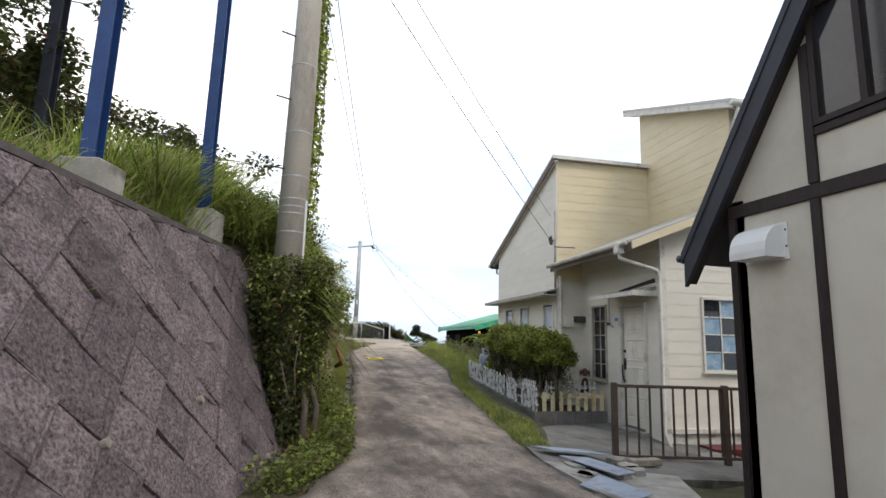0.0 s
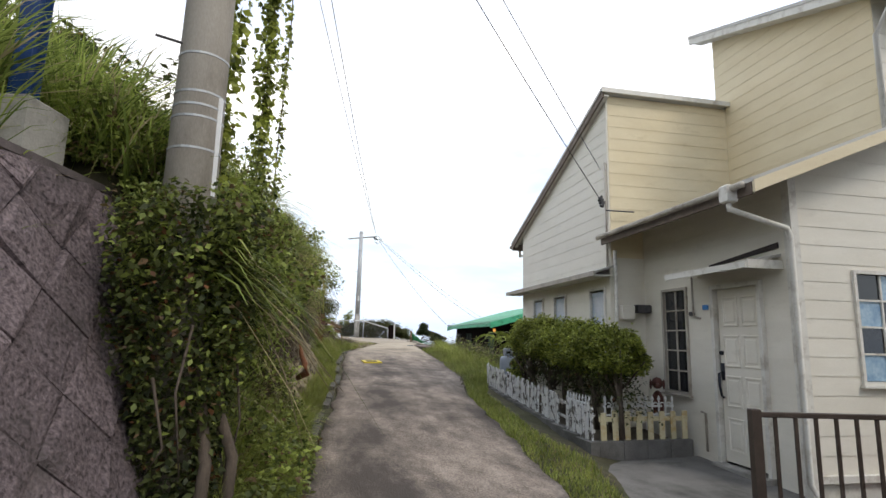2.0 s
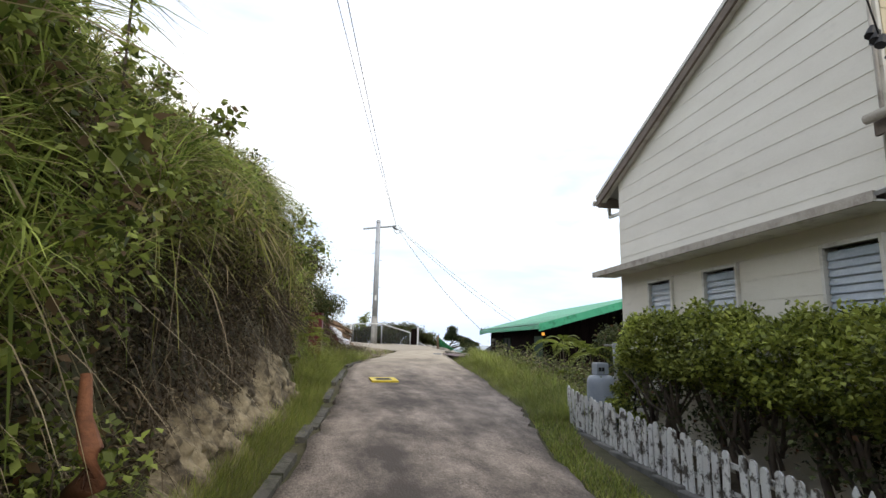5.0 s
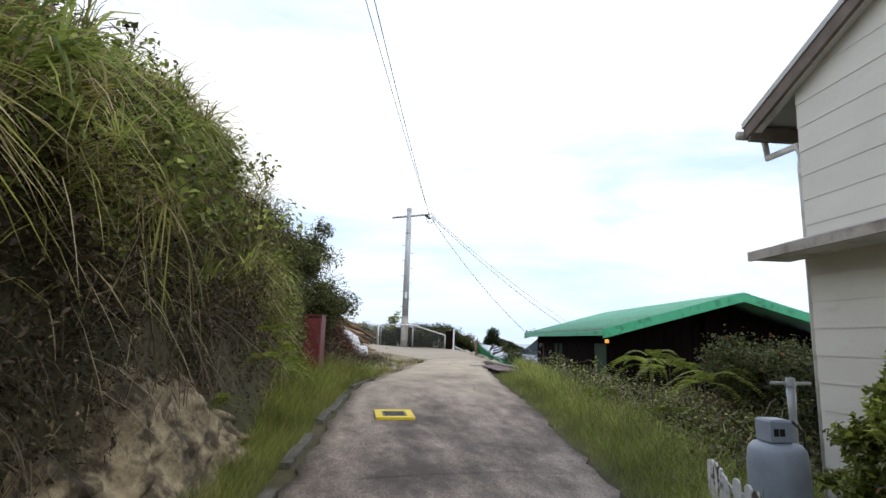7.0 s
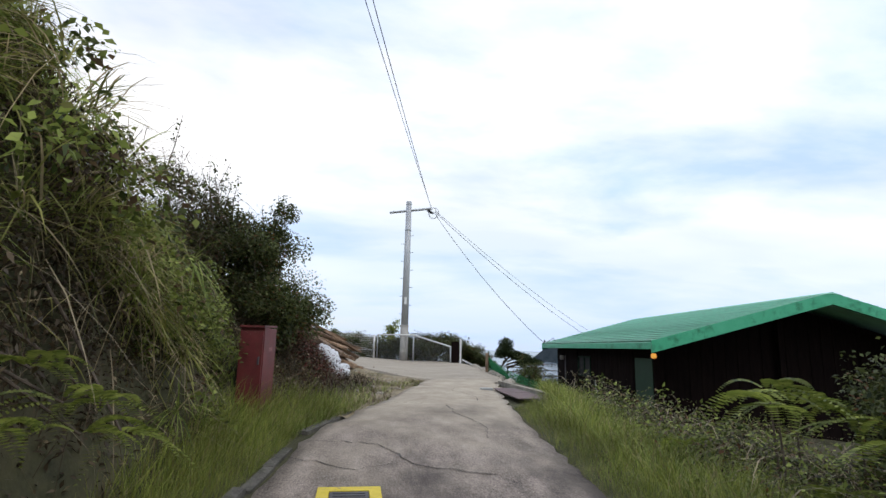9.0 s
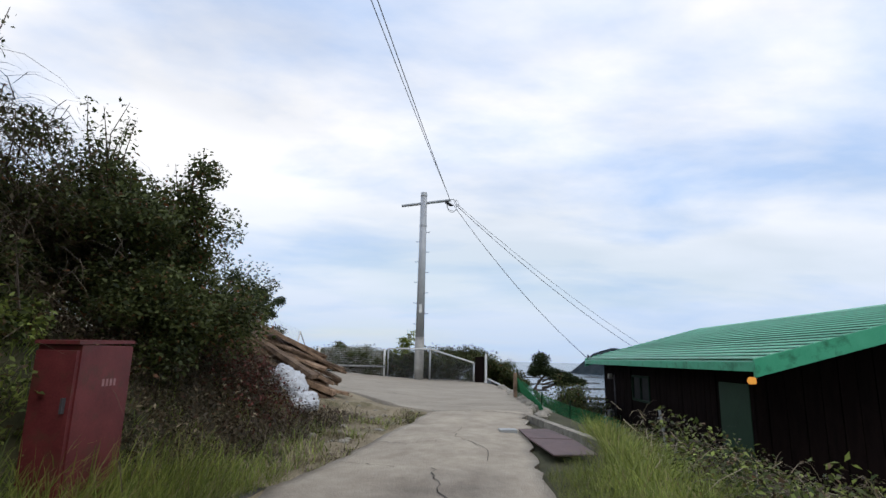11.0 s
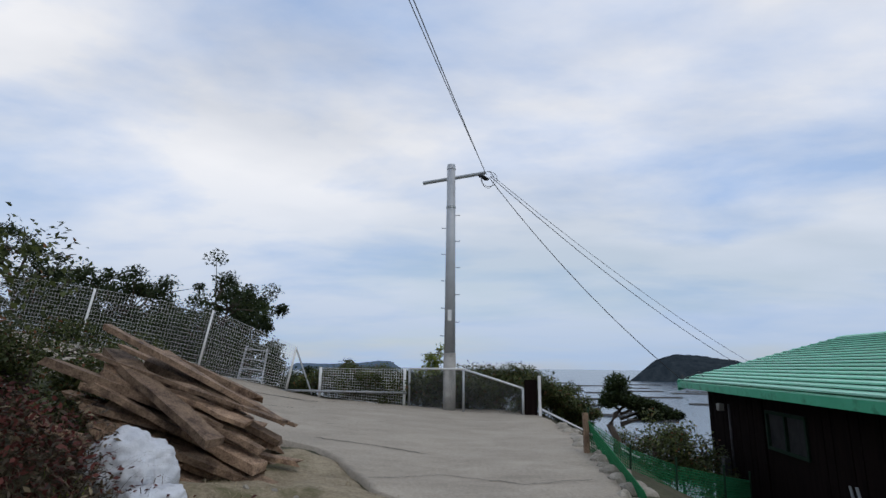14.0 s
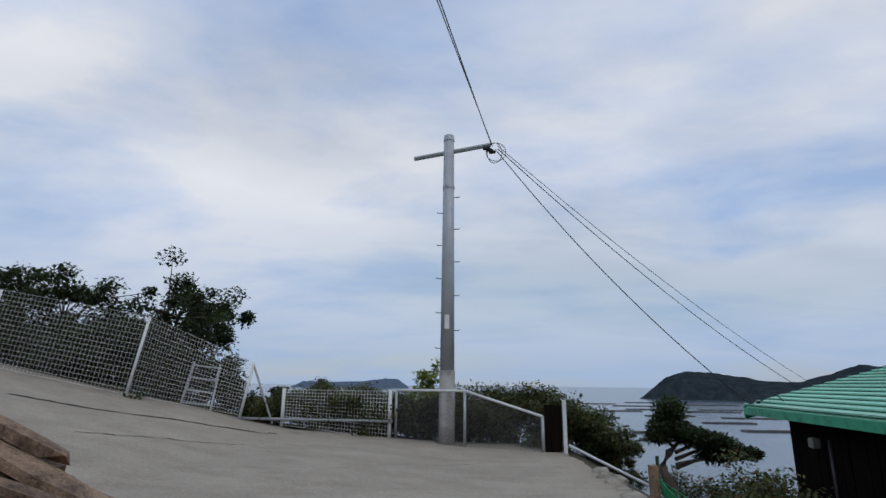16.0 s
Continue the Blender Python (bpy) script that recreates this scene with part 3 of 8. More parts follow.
# open joint between the lane and the slab at its head
crack(ROAD, [(4.02, 24.27), (4.3, 24.25), (4.6, 24.2), (4.9, 24.13), (5.15, 24.06), (5.4, 23.96), (5.55, 23.93)], 0.009, 40, 0.014)


# pale slab at the head of the lane
def build_slab():
    g = Geo()
    left = [(24.25, 4.3), (24.6, 3.5), (25.4, 3.1), (26.1, 2.75), (26.6, 2.3), (27.0, 1.3), (27.6, -0.2), (28.6, -2.4), (30.0, -6), (32.6, -8)]
    right = [(24.0, 5.62), (26, 5.95), (28.3, 6.1), (30.4, 6.0), (32.6, 5.8)]
    rows, cols = np.arange(24.15, 32.61, 0.18), 30
    rng = np.random.default_rng(8)
    for y in rows:
        xl, xr = np.interp(y, *zip(*left)) + rng.normal(0, 0.03), np.interp(y, *zip(*right)) + rng.normal(0, 0.02)
        for k in range(cols):
            s = k / (cols - 1)
            x = xl * (1 - s) + xr * s
            yy = y - 0.22 * (s - 0.2) * (1 - smoothstep(24.2, 26, y))
            g.v.append((x, yy, float(slab_z(x, yy)) + 0.01 * math.sin(2.1 * x + 1.1 * yy)))
    n = len(rows)
    for i in range(n - 1):
        for k in range(cols - 1):
            a = i * cols + k
            g.f.append((a, a + 1, a + cols + 1, a + cols))
    rim = [k for k in range(cols)] + [i * cols + cols - 1 for i in range(1, n)] + [(n - 1) * cols + k for k in range(cols - 2, -1, -1)] + [i * cols for i in range(n - 2, 0, -1)]
    b = len(g.v)
    for i in rim:
        x, y, z = g.v[i]
        g.v.append((x, y, z - 0.16))
    for i in range(len(rim)):
        j = (i + 1) % len(rim)
        g.f.append((rim[i], b + i, b + j, rim[j]))
    ob = raw("pavement", g, M_SLAB, None, True, fix=False)
    return tagged(ob, "pale concrete slab rising towards the mesh fence", "pavement", kind="structure")


SLAB = build_slab()


def slab_crack(pts, w, seed):
    r = np.random.default_rng(seed)
    g, line = Geo(), []
    for (xa, ya), (xb, yb) in zip(pts, pts[1:]):
        for s in np.linspace(0, 1, 11)[:-1]:
            line.append((xa + (xb - xa) * s + r.normal(0, 0.02), ya + (yb - ya) * s + r.normal(0, 0.02)))
    for x, y in line:
        z = float(slab_z(x, y)) + 0.01 * math.sin(2.1 * x + 1.1 * y) + 0.008
        k = w * r.uniform(0.4, 1.3)
        g.v += [(x - 0.3 * k, y - k, z), (x + 0.3 * k, y + k, z)]
    for i in range(len(line) - 1):
        g.f.append((2 * i, 2 * i + 1, 2 * i + 3, 2 * i + 2))
    raw("crack", g, M_BLACKCRACK, SLAB, fix=False)


for k, (pts, w) in enumerate((([(-2.6, 30.2), (-1.0, 30.7), (0.8, 31.6), (1.4, 32.2)], 0.03), ([(-0.6, 29.0), (0.6, 29.9), (1.3, 30.8)], 0.014), ([(2.2, 27.2), (3.1, 27.0), (3.9, 26.6)], 0.012), ([(2.0, 28.6), (3.2, 29.6), (4.9, 30.6)], 0.006), ([(3.3, 25.1), (4.1, 25.6), (4.9, 25.2), (5.7, 25.5)], 0.007))):
    slab_crack(pts, w, 40 + k)


# ---------- retaining wall of diagonal blocks ----------
W_DIR = Vector((0.2425, 0.9701, 0))
W_OUT = Vector((0.9701, -0.2425, 0))
W_UP = (Vector((0, 0, 1)) - 0.36 * W_OUT).normalized()
W_NRM = W_DIR.cross(W_UP).normalized()
W_ORG = Vector((-0.02, 5.5, -0.15))
W_S0, W_S1, W_V = -9.0, 0.75, 2.64


def wall_point(s, v, h=0.0):
    return W_ORG + s * W_DIR + v * W_UP + h * W_NRM


def build_retaining_wall():
    g = Geo()
    g.prism([wall_point(W_S0, 0, -0.02), wall_point(W_S1, 0, -0.02), wall_point(W_S1, W_V, -0.02), wall_point(W_S0, W_V, -0.02)], -0.4 * W_NRM)
    wall = tagged(raw("wall_retaining", g, M_JOINT), "battered retaining wall of rough diagonal concrete blocks", "wall", kind="structure")
    return wall


RETAINING = build_retaining_wall()


# ---------- boarded walls ----------
def clip(poly, axis, value, keep):
    """The part of a convex polygon of (u, z) where keep * (coordinate - value) >= 0."""
    out = []
    for i, p in enumerate(poly):
        q = poly[(i + 1) % len(poly)]
        a, b = keep * (p[axis] - value), keep * (q[axis] - value)
        if a >= 0:
            out.append(p)
        if (a > 0 > b) or (a < 0 < b):
            t = a / (a - b)
            out.append((p[0] + t * (q[0] - p[0]), p[1] + t * (q[1] - p[1])))
    return out if len(out) > 2 else []


def cut_pieces(poly, holes, z0, z1):
    strip = clip(clip(poly, 1, z0, 1), 1, z1, -1)
    if not strip:
        return []
    gaps = sorted((h[0], h[2]) for h in holes if h[1] < z1 - 1e-4 and h[3] > z0 + 1e-4)
    edges, start, got = [], -1e3, []
    for a, b in gaps:
        edges.append((start, a))
        start = b
    edges.append((start, 1e3))
    for a, b in edges:
        c = clip(clip(strip, 0, a, 1), 0, b, -1)
        if c:
            got.append(c)
    return got


def boarded_wall(parent, origin, u_dir, normal, poly, holes, material, board=0.19, label=""):
    """A wall 12 cm thick with real openings, and lapped boards on it, each a piece of its own."""
    o, u, n, up = Vector(origin), Vector(u_dir), Vector(normal), Vector((0, 0, 1))
    zs = sorted({min(p[1] for p in poly), max(p[1] for p in poly), *(h[1] for h in holes), *(h[3] for h in holes)})
    g = Geo()
    for a, b in zip(zs, zs[1:]):
        for c in cut_pieces(poly, holes, a, b):
            g.prism([o + p[0] * u + p[1] * up for p in c], -0.12 * n)
    wall = part("wall", g, material, parent, label)
    z = zs[0]
    while z < zs[-1] - 0.01:
        top = min(z + board, zs[-1])
        marks = sorted({z, top, *(h[k] for h in holes for k in (1, 3) if z < h[k] < top)})
        for a, b in zip(marks, marks[1:]):
            if b - a < 0.015:
                continue
            for c in cut_pieces(poly, holes, a, b):
                lift = [0.010 - 0.005 * (p[1] - z) / board for p in c]
                m = len(c)
                vs = [o + p[0] * u + p[1] * up + 0.001 * n for p in c] + [o + p[0] * u + p[1] * up + h * n for p, h in zip(c, lift)]
                fs = [tuple(range(m, 2 * m)), tuple(range(m))[::-1]] + [(i, (i + 1) % m, m + (i + 1) % m, m + i) for i in range(m)]
                part("plank", Geo().add(vs, fs), material, wall)
        z = top
    return wall


def roof_slab(parent, name, corners, thick, material, label=""):
    return part(name, Geo().prism([Vector(c) for c in corners], (0, 0, -thick)), material, parent, label)


def tube_part(parent, name, points, r, material, sides=8, label=""):
    return part(name, Geo().tube(points, r, sides), material, parent, label, smooth=True)


# ---------- white house ----------
HOUSE = thing("house", pose(5.22, 9.0, 0, 0, 0, -4.0), "cream-white boarded house with stepped roofs beside the lane", "house")


def house_window(parent, origin, u, n, w, h, cols, rows, pane_of, bar=0.02, frame_mat=M_TRIM, label=""):
    """A window in an opening: frame, glazing bars, sill and single panes."""
    o, u, n, up = Vector(origin), Vector(u), Vector(n), Vector((0, 0, 1))

    def slab(u0, z0, u1, z1, d0, d1):
        return [o + u0 * u + z0 * up + d0 * n, o + u1 * u + z0 * up + d0 * n, o + u1 * u + z1 * up + d0 * n, o + u0 * u + z1 * up + d0 * n], (d1 - d0) * n

    fr = Geo()
    t = 0.035
    for u0, z0, u1, z1 in ((-t, 0, 0, h), (w, 0, w + t, h), (-t, h, w + t, h + t), (-t, -t, w + t, 0)):
        fr.prism(*slab(u0, z0, u1, z1, -0.06, 0.035))
    win = part("window", fr, frame_mat, parent, label)
    bars = Geo()
    for i in range(1, cols):
        bars.prism(*slab(w * i / cols - bar / 2, 0, w * i / cols + bar / 2, h, -0.03, 0.004))
    for j in range(1, rows):
        bars.prism(*slab(0, h * j / rows - bar / 2, w, h * j / rows + bar / 2, -0.028, 0.002))
    if cols + rows > 2:
        part("glazing_bar", bars, frame_mat, win)
    part("sill", Geo().prism(*slab(-0.06, -0.06, w + 0.06, -t - 0.002, -0.02, 0.07)), frame_mat, win)
    for i in range(cols):
        for j in range(rows):
            part("pane", Geo().prism(*slab(w * i / cols + 0.004, h * j / rows + 0.004, w * (i + 1) / cols - 0.004, h * (j + 1) / rows - 0.004, -0.022, -0.014)), pane_of(i, j), win)
    # black sheet behind the panes paints the unlit room
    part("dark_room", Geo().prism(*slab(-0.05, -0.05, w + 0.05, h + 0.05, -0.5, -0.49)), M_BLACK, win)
    return win


def build_house():
    X, Y = (1, 0, 0), (0, 1, 0)
    west, south = (-1, 0, 0), (0, -1, 0)
    # tall gabled wing along the lane
    small = [(0.16, 1.58, 0.62, 2.13), (1.61, 1.58, 2.08, 2.13), (2.70, 1.58, 3.16, 2.13)]
    boarded_wall(HOUSE, (0, 0, 0), Y, west, [(0, -0.3), (3.9, -0.3), (3.9, 3.68), (0, 5.18)], small, M_SIDING)
    boarded_wall(HOUSE, (0, 0, 0), X, south, [(0.02, 2.6), (2.15, 2.6), (2.15, 5.195), (0.02, 5.195)], [], M_CREAM, label="warm cream boarded wall")
    boarded_wall(HOUSE, (0, 0.002, 0), X, south, [(0.02, -0.3), (0.56, -0.3), (0.56, 2.6), (0.02, 2.6)], [], M_SIDING)
    boarded_wall(HOUSE, (4.0, 3.9, 0), (-1, 0, 0), (0, 1, 0), [(0, -0.3), (3.99, -0.3), (3.99, 3.55), (0, 3.55)], [], M_SIDING)
    for u0, z0, u1, z1 in small:
        w, h = u1 - u0, z1 - z0
        o, n = Vector((0, u0, z0)), Vector(west)
        fr = Geo()
        for a, b, c, d in ((-0.03, 0, 0, h), (w, 0, w + 0.03, h), (-0.03, h, w + 0.03, h + 0.03), (-0.03, -0.03, w + 0.03, 0)):
            fr.box(-0.04, u0 + a, z0 + b, 0.06, u0 + c, z0 + d)
        win = part("window", fr, M_TRIM, HOUSE, "louvred window of frosted glass")
        k = 0
        while 0.02 + 0.062 * k < h - 0.05:
            z = z0 + 0.02 + 0.062 * k
            part("louvre", Geo().prism([(-0.012, u0 + 0.005, z), (-0.012, u1 - 0.005, z), (0.008, u1 - 0.005, z + 0.068), (0.008, u0 + 0.005, z + 0.068)], (0.006, 0, 0.002)), M_JALOUSIE, win)
            k += 1
        # black sheet in place of the unlit room behind the louvres
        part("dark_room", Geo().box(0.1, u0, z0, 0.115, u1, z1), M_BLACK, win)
    # mono-pitch roof of the wing, verge board and gutter
    zt = lambda y: 5.25 - 0.385 * y  # noqa: E731
    roof = roof_slab(HOUSE, "roof", [(-0.12, -0.1, zt(-0.1)), (4.3, -0.1, zt(-0.1)), (4.3, 4.4, zt(4.4)), (-0.12, 4.4, zt(4.4))], 0.05, M_ROOFTIN, "pale metal roof")
    part("verge_board", Geo().prism([(-0.11, -0.1, zt(-0.1) - 0.05), (-0.11, 4.39, zt(4.39) - 0.05), (-0.11, 4.39, zt(4.39) - 0.16), (-0.11, -0.1, zt(-0.1) - 0.16)], (0.03, 0, 0)), M_BROWNEDGE, roof)
    part("soffit", Geo().prism([(-0.08, -0.1, zt(-0.1) - 0.14), (0.0, -0.1, zt(-0.1) - 0.14), (0.0, 4.38, zt(4.38) - 0.14), (-0.08, 4.38, zt(4.38) - 0.14)], (0, 0, 0.02)), M_TRIM, roof)
    part("ridge_trim", Geo().prism([(-0.12, -0.13, zt(0) - 0.045), (2.2, -0.13, zt(0) - 0.045), (2.2, -0.13, zt(0) + 0.03), (-0.12, -0.13, zt(0) + 0.03)], (0, 0.03, 0)), M_TRIM, roof)
    part("eaves_board", Geo().box(-0.10, 4.32, zt(4.4) - 0.18, 4.25, 4.36, zt(4.4) - 0.05), M_BROWNEDGE, roof)
    tube_part(HOUSE, "gutter", [(-0.14, 4.43, zt(4.4) - 0.10), (4.3, 4.43, zt(4.4) - 0.10)], 0.04, M_FASCIA)
    tube_part(HOUSE, "downpipe", [(0.1, 4.43, zt(4.4) - 0.14), (0.1, 4.4, zt(4.4) - 0.3), (0.06, 4.0, zt(4.4) - 0.34), (0.05, 3.96, zt(4.4) - 0.5), (0.05, 3.96, 0.2)], 0.03, M_TRIM)
    # pent roof over the small windows
    pent = part("pent_roof", Geo().prism([(-0.32, -0.1, 2.36), (0.0, -0.1, 2.47), (0.0, 4.12, 2.47), (-0.32, 4.12, 2.36)], (0, 0, -0.03)), M_ROOFTIN, HOUSE, "narrow pent roof above the windows")
    part("edge_board", Geo().box(-0.33, -0.1, 2.30, -0.305, 4.12, 2.37), M_FASCIA, pent)
    part("soffit", Geo().box(-0.305, -0.09, 2.305, 0.0, 4.11, 2.32), M_TRIM, pent)
    # tall block behind
    top = lambda y: 6.53 + 0.36 * (y - 0.2)  # noqa: E731
    boarded_wall(HOUSE, (2.15, 0, 0), Y, west, [(-2.55, 2.8), (0.2, 2.8), (0.2, top(0.2)), (-2.55, top(-2.55))], [], M_CREAM)
    boarded_wall(HOUSE, (2.15, -2.55, 0), X, south, [(0, 2.8), (5, 2.8), (5, top(-2.55)), (0, top(-2.55))], [], M_SIDING)
    boarded_wall(HOUSE, (7.15, 0.2, 0), (-1, 0, 0), (0, 1, 0), [(0, 3), (5, 3), (5, top(0.2)), (0, top(0.2))], [], M_SIDING)
    roof = roof_slab(HOUSE, "roof", [(1.9, -2.92, top(-2.92) + 0.14), (7.4, -2.92, top(-2.92) + 0.14), (7.4, 0.5, top(0.5) + 0.14), (1.9, 0.5, top(0.5) + 0.14)], 0.05, M_ROOFTIN, "pale metal roof")
    part("verge_board", Geo().prism([(1.91, -2.92, top(-2.92) + 0.09), (1.91, 0.5, top(0.5) + 0.09), (1.91, 0.5, top(0.5) - 0.02), (1.91, -2.92, top(-2.92) - 0.02)], (0.03, 0, 0)), M_TRIM, roof)
    part("eaves_board", Geo().box(1.92, -2.91, top(-2.92) - 0.03, 7.35, -2.88, top(-2.92) + 0.09), M_TRIM, roof)
    part("soffit", Geo().prism([(1.94, -2.88, top(-2.88) - 0.0), (2.15, -2.88, top(-2.88)), (2.15, 0.48, top(0.48)), (1.94, 0.48, top(0.48))], (0, 0, 0.02)), M_TRIM, roof)
    tube_part(HOUSE, "gutter", [(1.85, -2.97, top(-2.92) + 0.03), (7.4, -2.97, top(-2.92) + 0.03)], 0.05, M_TRIM)
    tube_part(HOUSE, "downpipe", [(2.0, -2.95, top(-2.92) - 0.02), (2.0, -2.9, top(-2.92) - 0.15), (2.08, -2.62, top(-2.92) - 0.4), (2.09, -2.6, 3.8)], 0.032, M_TRIM)
    # plain walls on the far sides
    part("wall", Geo().prism([(4.0, 0.2, -0.4), (4.0, 3.78, -0.4), (4.0, 3.78, 3.56), (4.0, 0.2, 4.9)], (-0.12, 0, 0)), M_SIDING, HOUSE)
    part("wall", Geo().prism([(7.15, -2.55, -0.9), (7.15, 0.08, -0.9), (7.15, 0.08, top(0.08)), (7.15, -2.55, top(-2.55))], (-0.12, 0, 0)), M_SIDING, HOUSE)
    part("wall", Geo().box(4.0, 0.08, -0.9, 7.15, 0.2, 3.0), M_SIDING, HOUSE)
    part("wall", Geo().box(6.0, -2.75, -0.9, 7.15, -2.63, 3.7), M_SIDING, HOUSE)
    # entrance block under a lean-to roof
    lean = lambda x: 2.94 + 0.41 * (x + 0.15)  # noqa: E731
    door, dwin = (-2.27, -0.02, -1.56, 2.00), (-0.98, 0.71, -0.49, 2.05)
    boarded_wall(HOUSE, (0.56, 0, 0), Y, west, [(-2.75, -0.12), (0, -0.12), (0, 3.085), (-2.75, 3.085)], [door, dwin], M_SIDING)
    fwin = (1.27, 1.0, 1.92, 2.10)
    boarded_wall(HOUSE, (0, -2.75, 0), X, south, [(0.56, 0.10), (6.0, 0.10), (6.0, lean(2.0) - 0.13), (2.0, lean(2.0) - 0.13), (0.56, lean(0.56) - 0.13)], [fwin], M_SIDING)
    part("base_trim", Geo().box(0.5, -2.80, 0.04, 6.0, -2.76, 0.12, bevel=0.008), M_TRIM, HOUSE)
    part("skirting", Geo().box(0.56, -2.74, -0.14, 6.0, -2.68, 0.10), M_TRIM, HOUSE)
    # black block added to paint the dark gap below the floor
    part("underfloor_shade", Geo().box(0.8, -2.4, -0.9, 6.0, -0.2, -0.14), M_BLACK, HOUSE)
    part("corner_board", Geo().box(0.51, -2.80, -0.12, 0.60, -2.70, lean(0.56) - 0.1, bevel=0.01), M_TRIM, HOUSE)
    roof = roof_slab(HOUSE, "roof", [(-0.15, -3.08, lean(-0.15)), (2.18, -3.08, lean(2.18)), (2.18, 0.0, lean(2.18)), (-0.15, 0.0, lean(-0.15))], 0.045, M_ROOFTIN, "pale lean-to roof over the entrance")
    part("verge_board", Geo().prism([(-0.14, -3.09, lean(-0.15) - 0.03), (2.18, -3.09, lean(2.18) - 0.03), (2.18, -3.09, lean(2.18) - 0.15), (-0.14, -3.09, lean(-0.15) - 0.15)], (0, 0.03, 0)), M_CREAM, roof)
    part("soffit", Geo().prism([(-0.12, -3.05, lean(-0.12) - 0.14), (0.56, -3.05, lean(0.56) - 0.14), (0.56, 0.0, lean(0.56) - 0.14), (-0.12, 0.0, lean(-0.12) - 0.14)], (0, 0, 0.015)), M_FASCIA, roof)
    part("eaves_board", Geo().box(-0.145, -3.05, lean(-0.15) - 0.16, -0.12, 0.0, lean(-0.15) - 0.03), M_BROWNEDGE, roof)
    gutter = tube_part(HOUSE, "gutter", [(-0.2, -3.0, lean(-0.15) - 0.06), (-0.2, 0.0, lean(-0.15) - 0.05)], 0.036, M_FASCIA)
    part("outlet_box", Geo().box(-0.26, -2.86, lean(-0.15) - 0.2, -0.14, -2.74, lean(-0.15) - 0.02, bevel=0.015), M_TRIM, gutter)
    tube_part(HOUSE, "downpipe", [(-0.2, -2.8, lean(-0.15) - 0.2), (-0.2, -2.8, lean(-0.15) - 0.26), (0.44, -2.82, lean(-0.15) - 0.42), (0.47, -2.82, lean(-0.15) - 0.5), (0.47, -2.82, 0.05), (0.47, -2.98, -0.12)], 0.03, M_TRIM)
    tube_part(HOUSE, "downpipe", [(0.05, -0.06, 2.7), (0.05, -0.06, 0.0)], 0.03, M_TRIM)
    # tall dark lattice window and blue chequered window
    house_window(HOUSE, (0.56, -0.98, 0.71), Y, west, 0.49, 1.34, 2, 5, lambda i, j: M_DARKGLASS, frame_mat=M_FASCIA, label="tall window with dark panes and thin bars")
    house_window(HOUSE, (1.27, -2.75, 1.0), X, south, 0.65, 1.10, 2, 4, lambda i, j: M_BLUEGLASS if (i + j) % 2 == 0 else M_DARKGLASS, label="window chequered with blue and dark glass")
    # panelled door, frame, lever handle
    fr = Geo()
    for y0, z0, y1, z1 in ((-2.32, -0.02, -2.27, 2.05), (-1.56, -0.02, -1.51, 2.05), (-2.27, 2.00, -1.56, 2.05)):
        fr.box(0.50, y0, z0, 0.60, y1, z1)
    part("door_frame", fr, M_TRIM, HOUSE)
    d = part("door", Geo().box(0.575, -2.27, 0.0, 0.61, -1.56, 2.00), M_SIDING, HOUSE, "closed white panelled front door")
    for z0, z1 in ((1.55, 1.9), (1.08, 1.45), (0.62, 0.98), (0.12, 0.5)):
        for y0 in (-2.20, -1.89):
            y1 = y0 + 0.26
            rim = [(y0, z0), (y1, z0), (y1, z1), (y0, z1)]
            rings = []
            for inset, x in ((0.0, 0.5752), (0.004, 0.562), (0.020, 0.562), (0.026, 0.5735), (0.045, 0.5735), (0.06, 0.566)):
                rings += [(x, y0 + inset, z0 + inset), (x, y1 - inset, z0 + inset), (x, y1 - inset, z1 - inset), (x, y0 + inset, z1 - inset)]
            fs = [(4 * k + i, 4 * k + (i + 1) % 4, 4 * k + 4 + (i + 1) % 4, 4 * k + 4 + i) for k in range(5) for i in range(4)] + [(20, 21, 22, 23)]
            part("door_panel", Geo().add(rings, fs), M_SIDING, d)
    part("door_handle", Geo().tube([(0.55, -1.60, 1.02), (0.51, -1.60, 1.0), (0.505, -1.60, 0.86), (0.53, -1.60, 0.74), (0.56, -1.60, 0.72)], 0.014, 8).box(0.555, -1.622, 0.92, 0.578, -1.578, 1.12), M_DARKSTEEL, d, "dark curved handle", True)
    part("lock", Geo().tube([(0.575, -1.60, 1.24), (0.545, -1.60, 1.24)], 0.026, 10), M_DARKSTEEL, d)
    part("threshold", Geo().box(0.42, -2.33, -0.1, 0.62, -1.5, -0.02, bevel=0.01), M_CONC, HOUSE)
    # hood over the door
    hood = part("door_hood", Geo().prism([(0.12, -2.60, 2.19), (0.56, -2.60, 2.30), (0.56, -1.22, 2.30), (0.12, -1.22, 2.19)], (0, 0, -0.03)), M_ROOFTIN, HOUSE, "small flat hood over the door")
    part("edge_board", Geo().box(0.10, -2.61, 2.13, 0.125, -1.21, 2.20).box(0.125, -2.62, 2.13, 0.56, -2.60, 2.22), M_TRIM, hood)
    part("flashing", Geo().prism([(0.53, -2.58, 2.36), (0.53, -1.5, 2.28), (0.53, -1.5, 2.31), (0.53, -2.58, 2.42)], (0.02, 0, 0)), M_TIMBER, hood)
    # number plate, meter pipes, air unit
    part("number_plate", Geo().box(0.53, -1.43, 1.765, 0.542, -1.33, 1.825), mat("blue_plate", (0.05, 0.2, 0.5), (0.08, 0.26, 0.58), 20, 0.3, 0), HOUSE, "small blue plate by the door")
    tube_part(HOUSE, "conduit", [(0.52, -1.16, 2.2), (0.52, -1.16, 1.7), (0.52, -1.3, 1.66)], 0.012, M_FASCIA, 6)
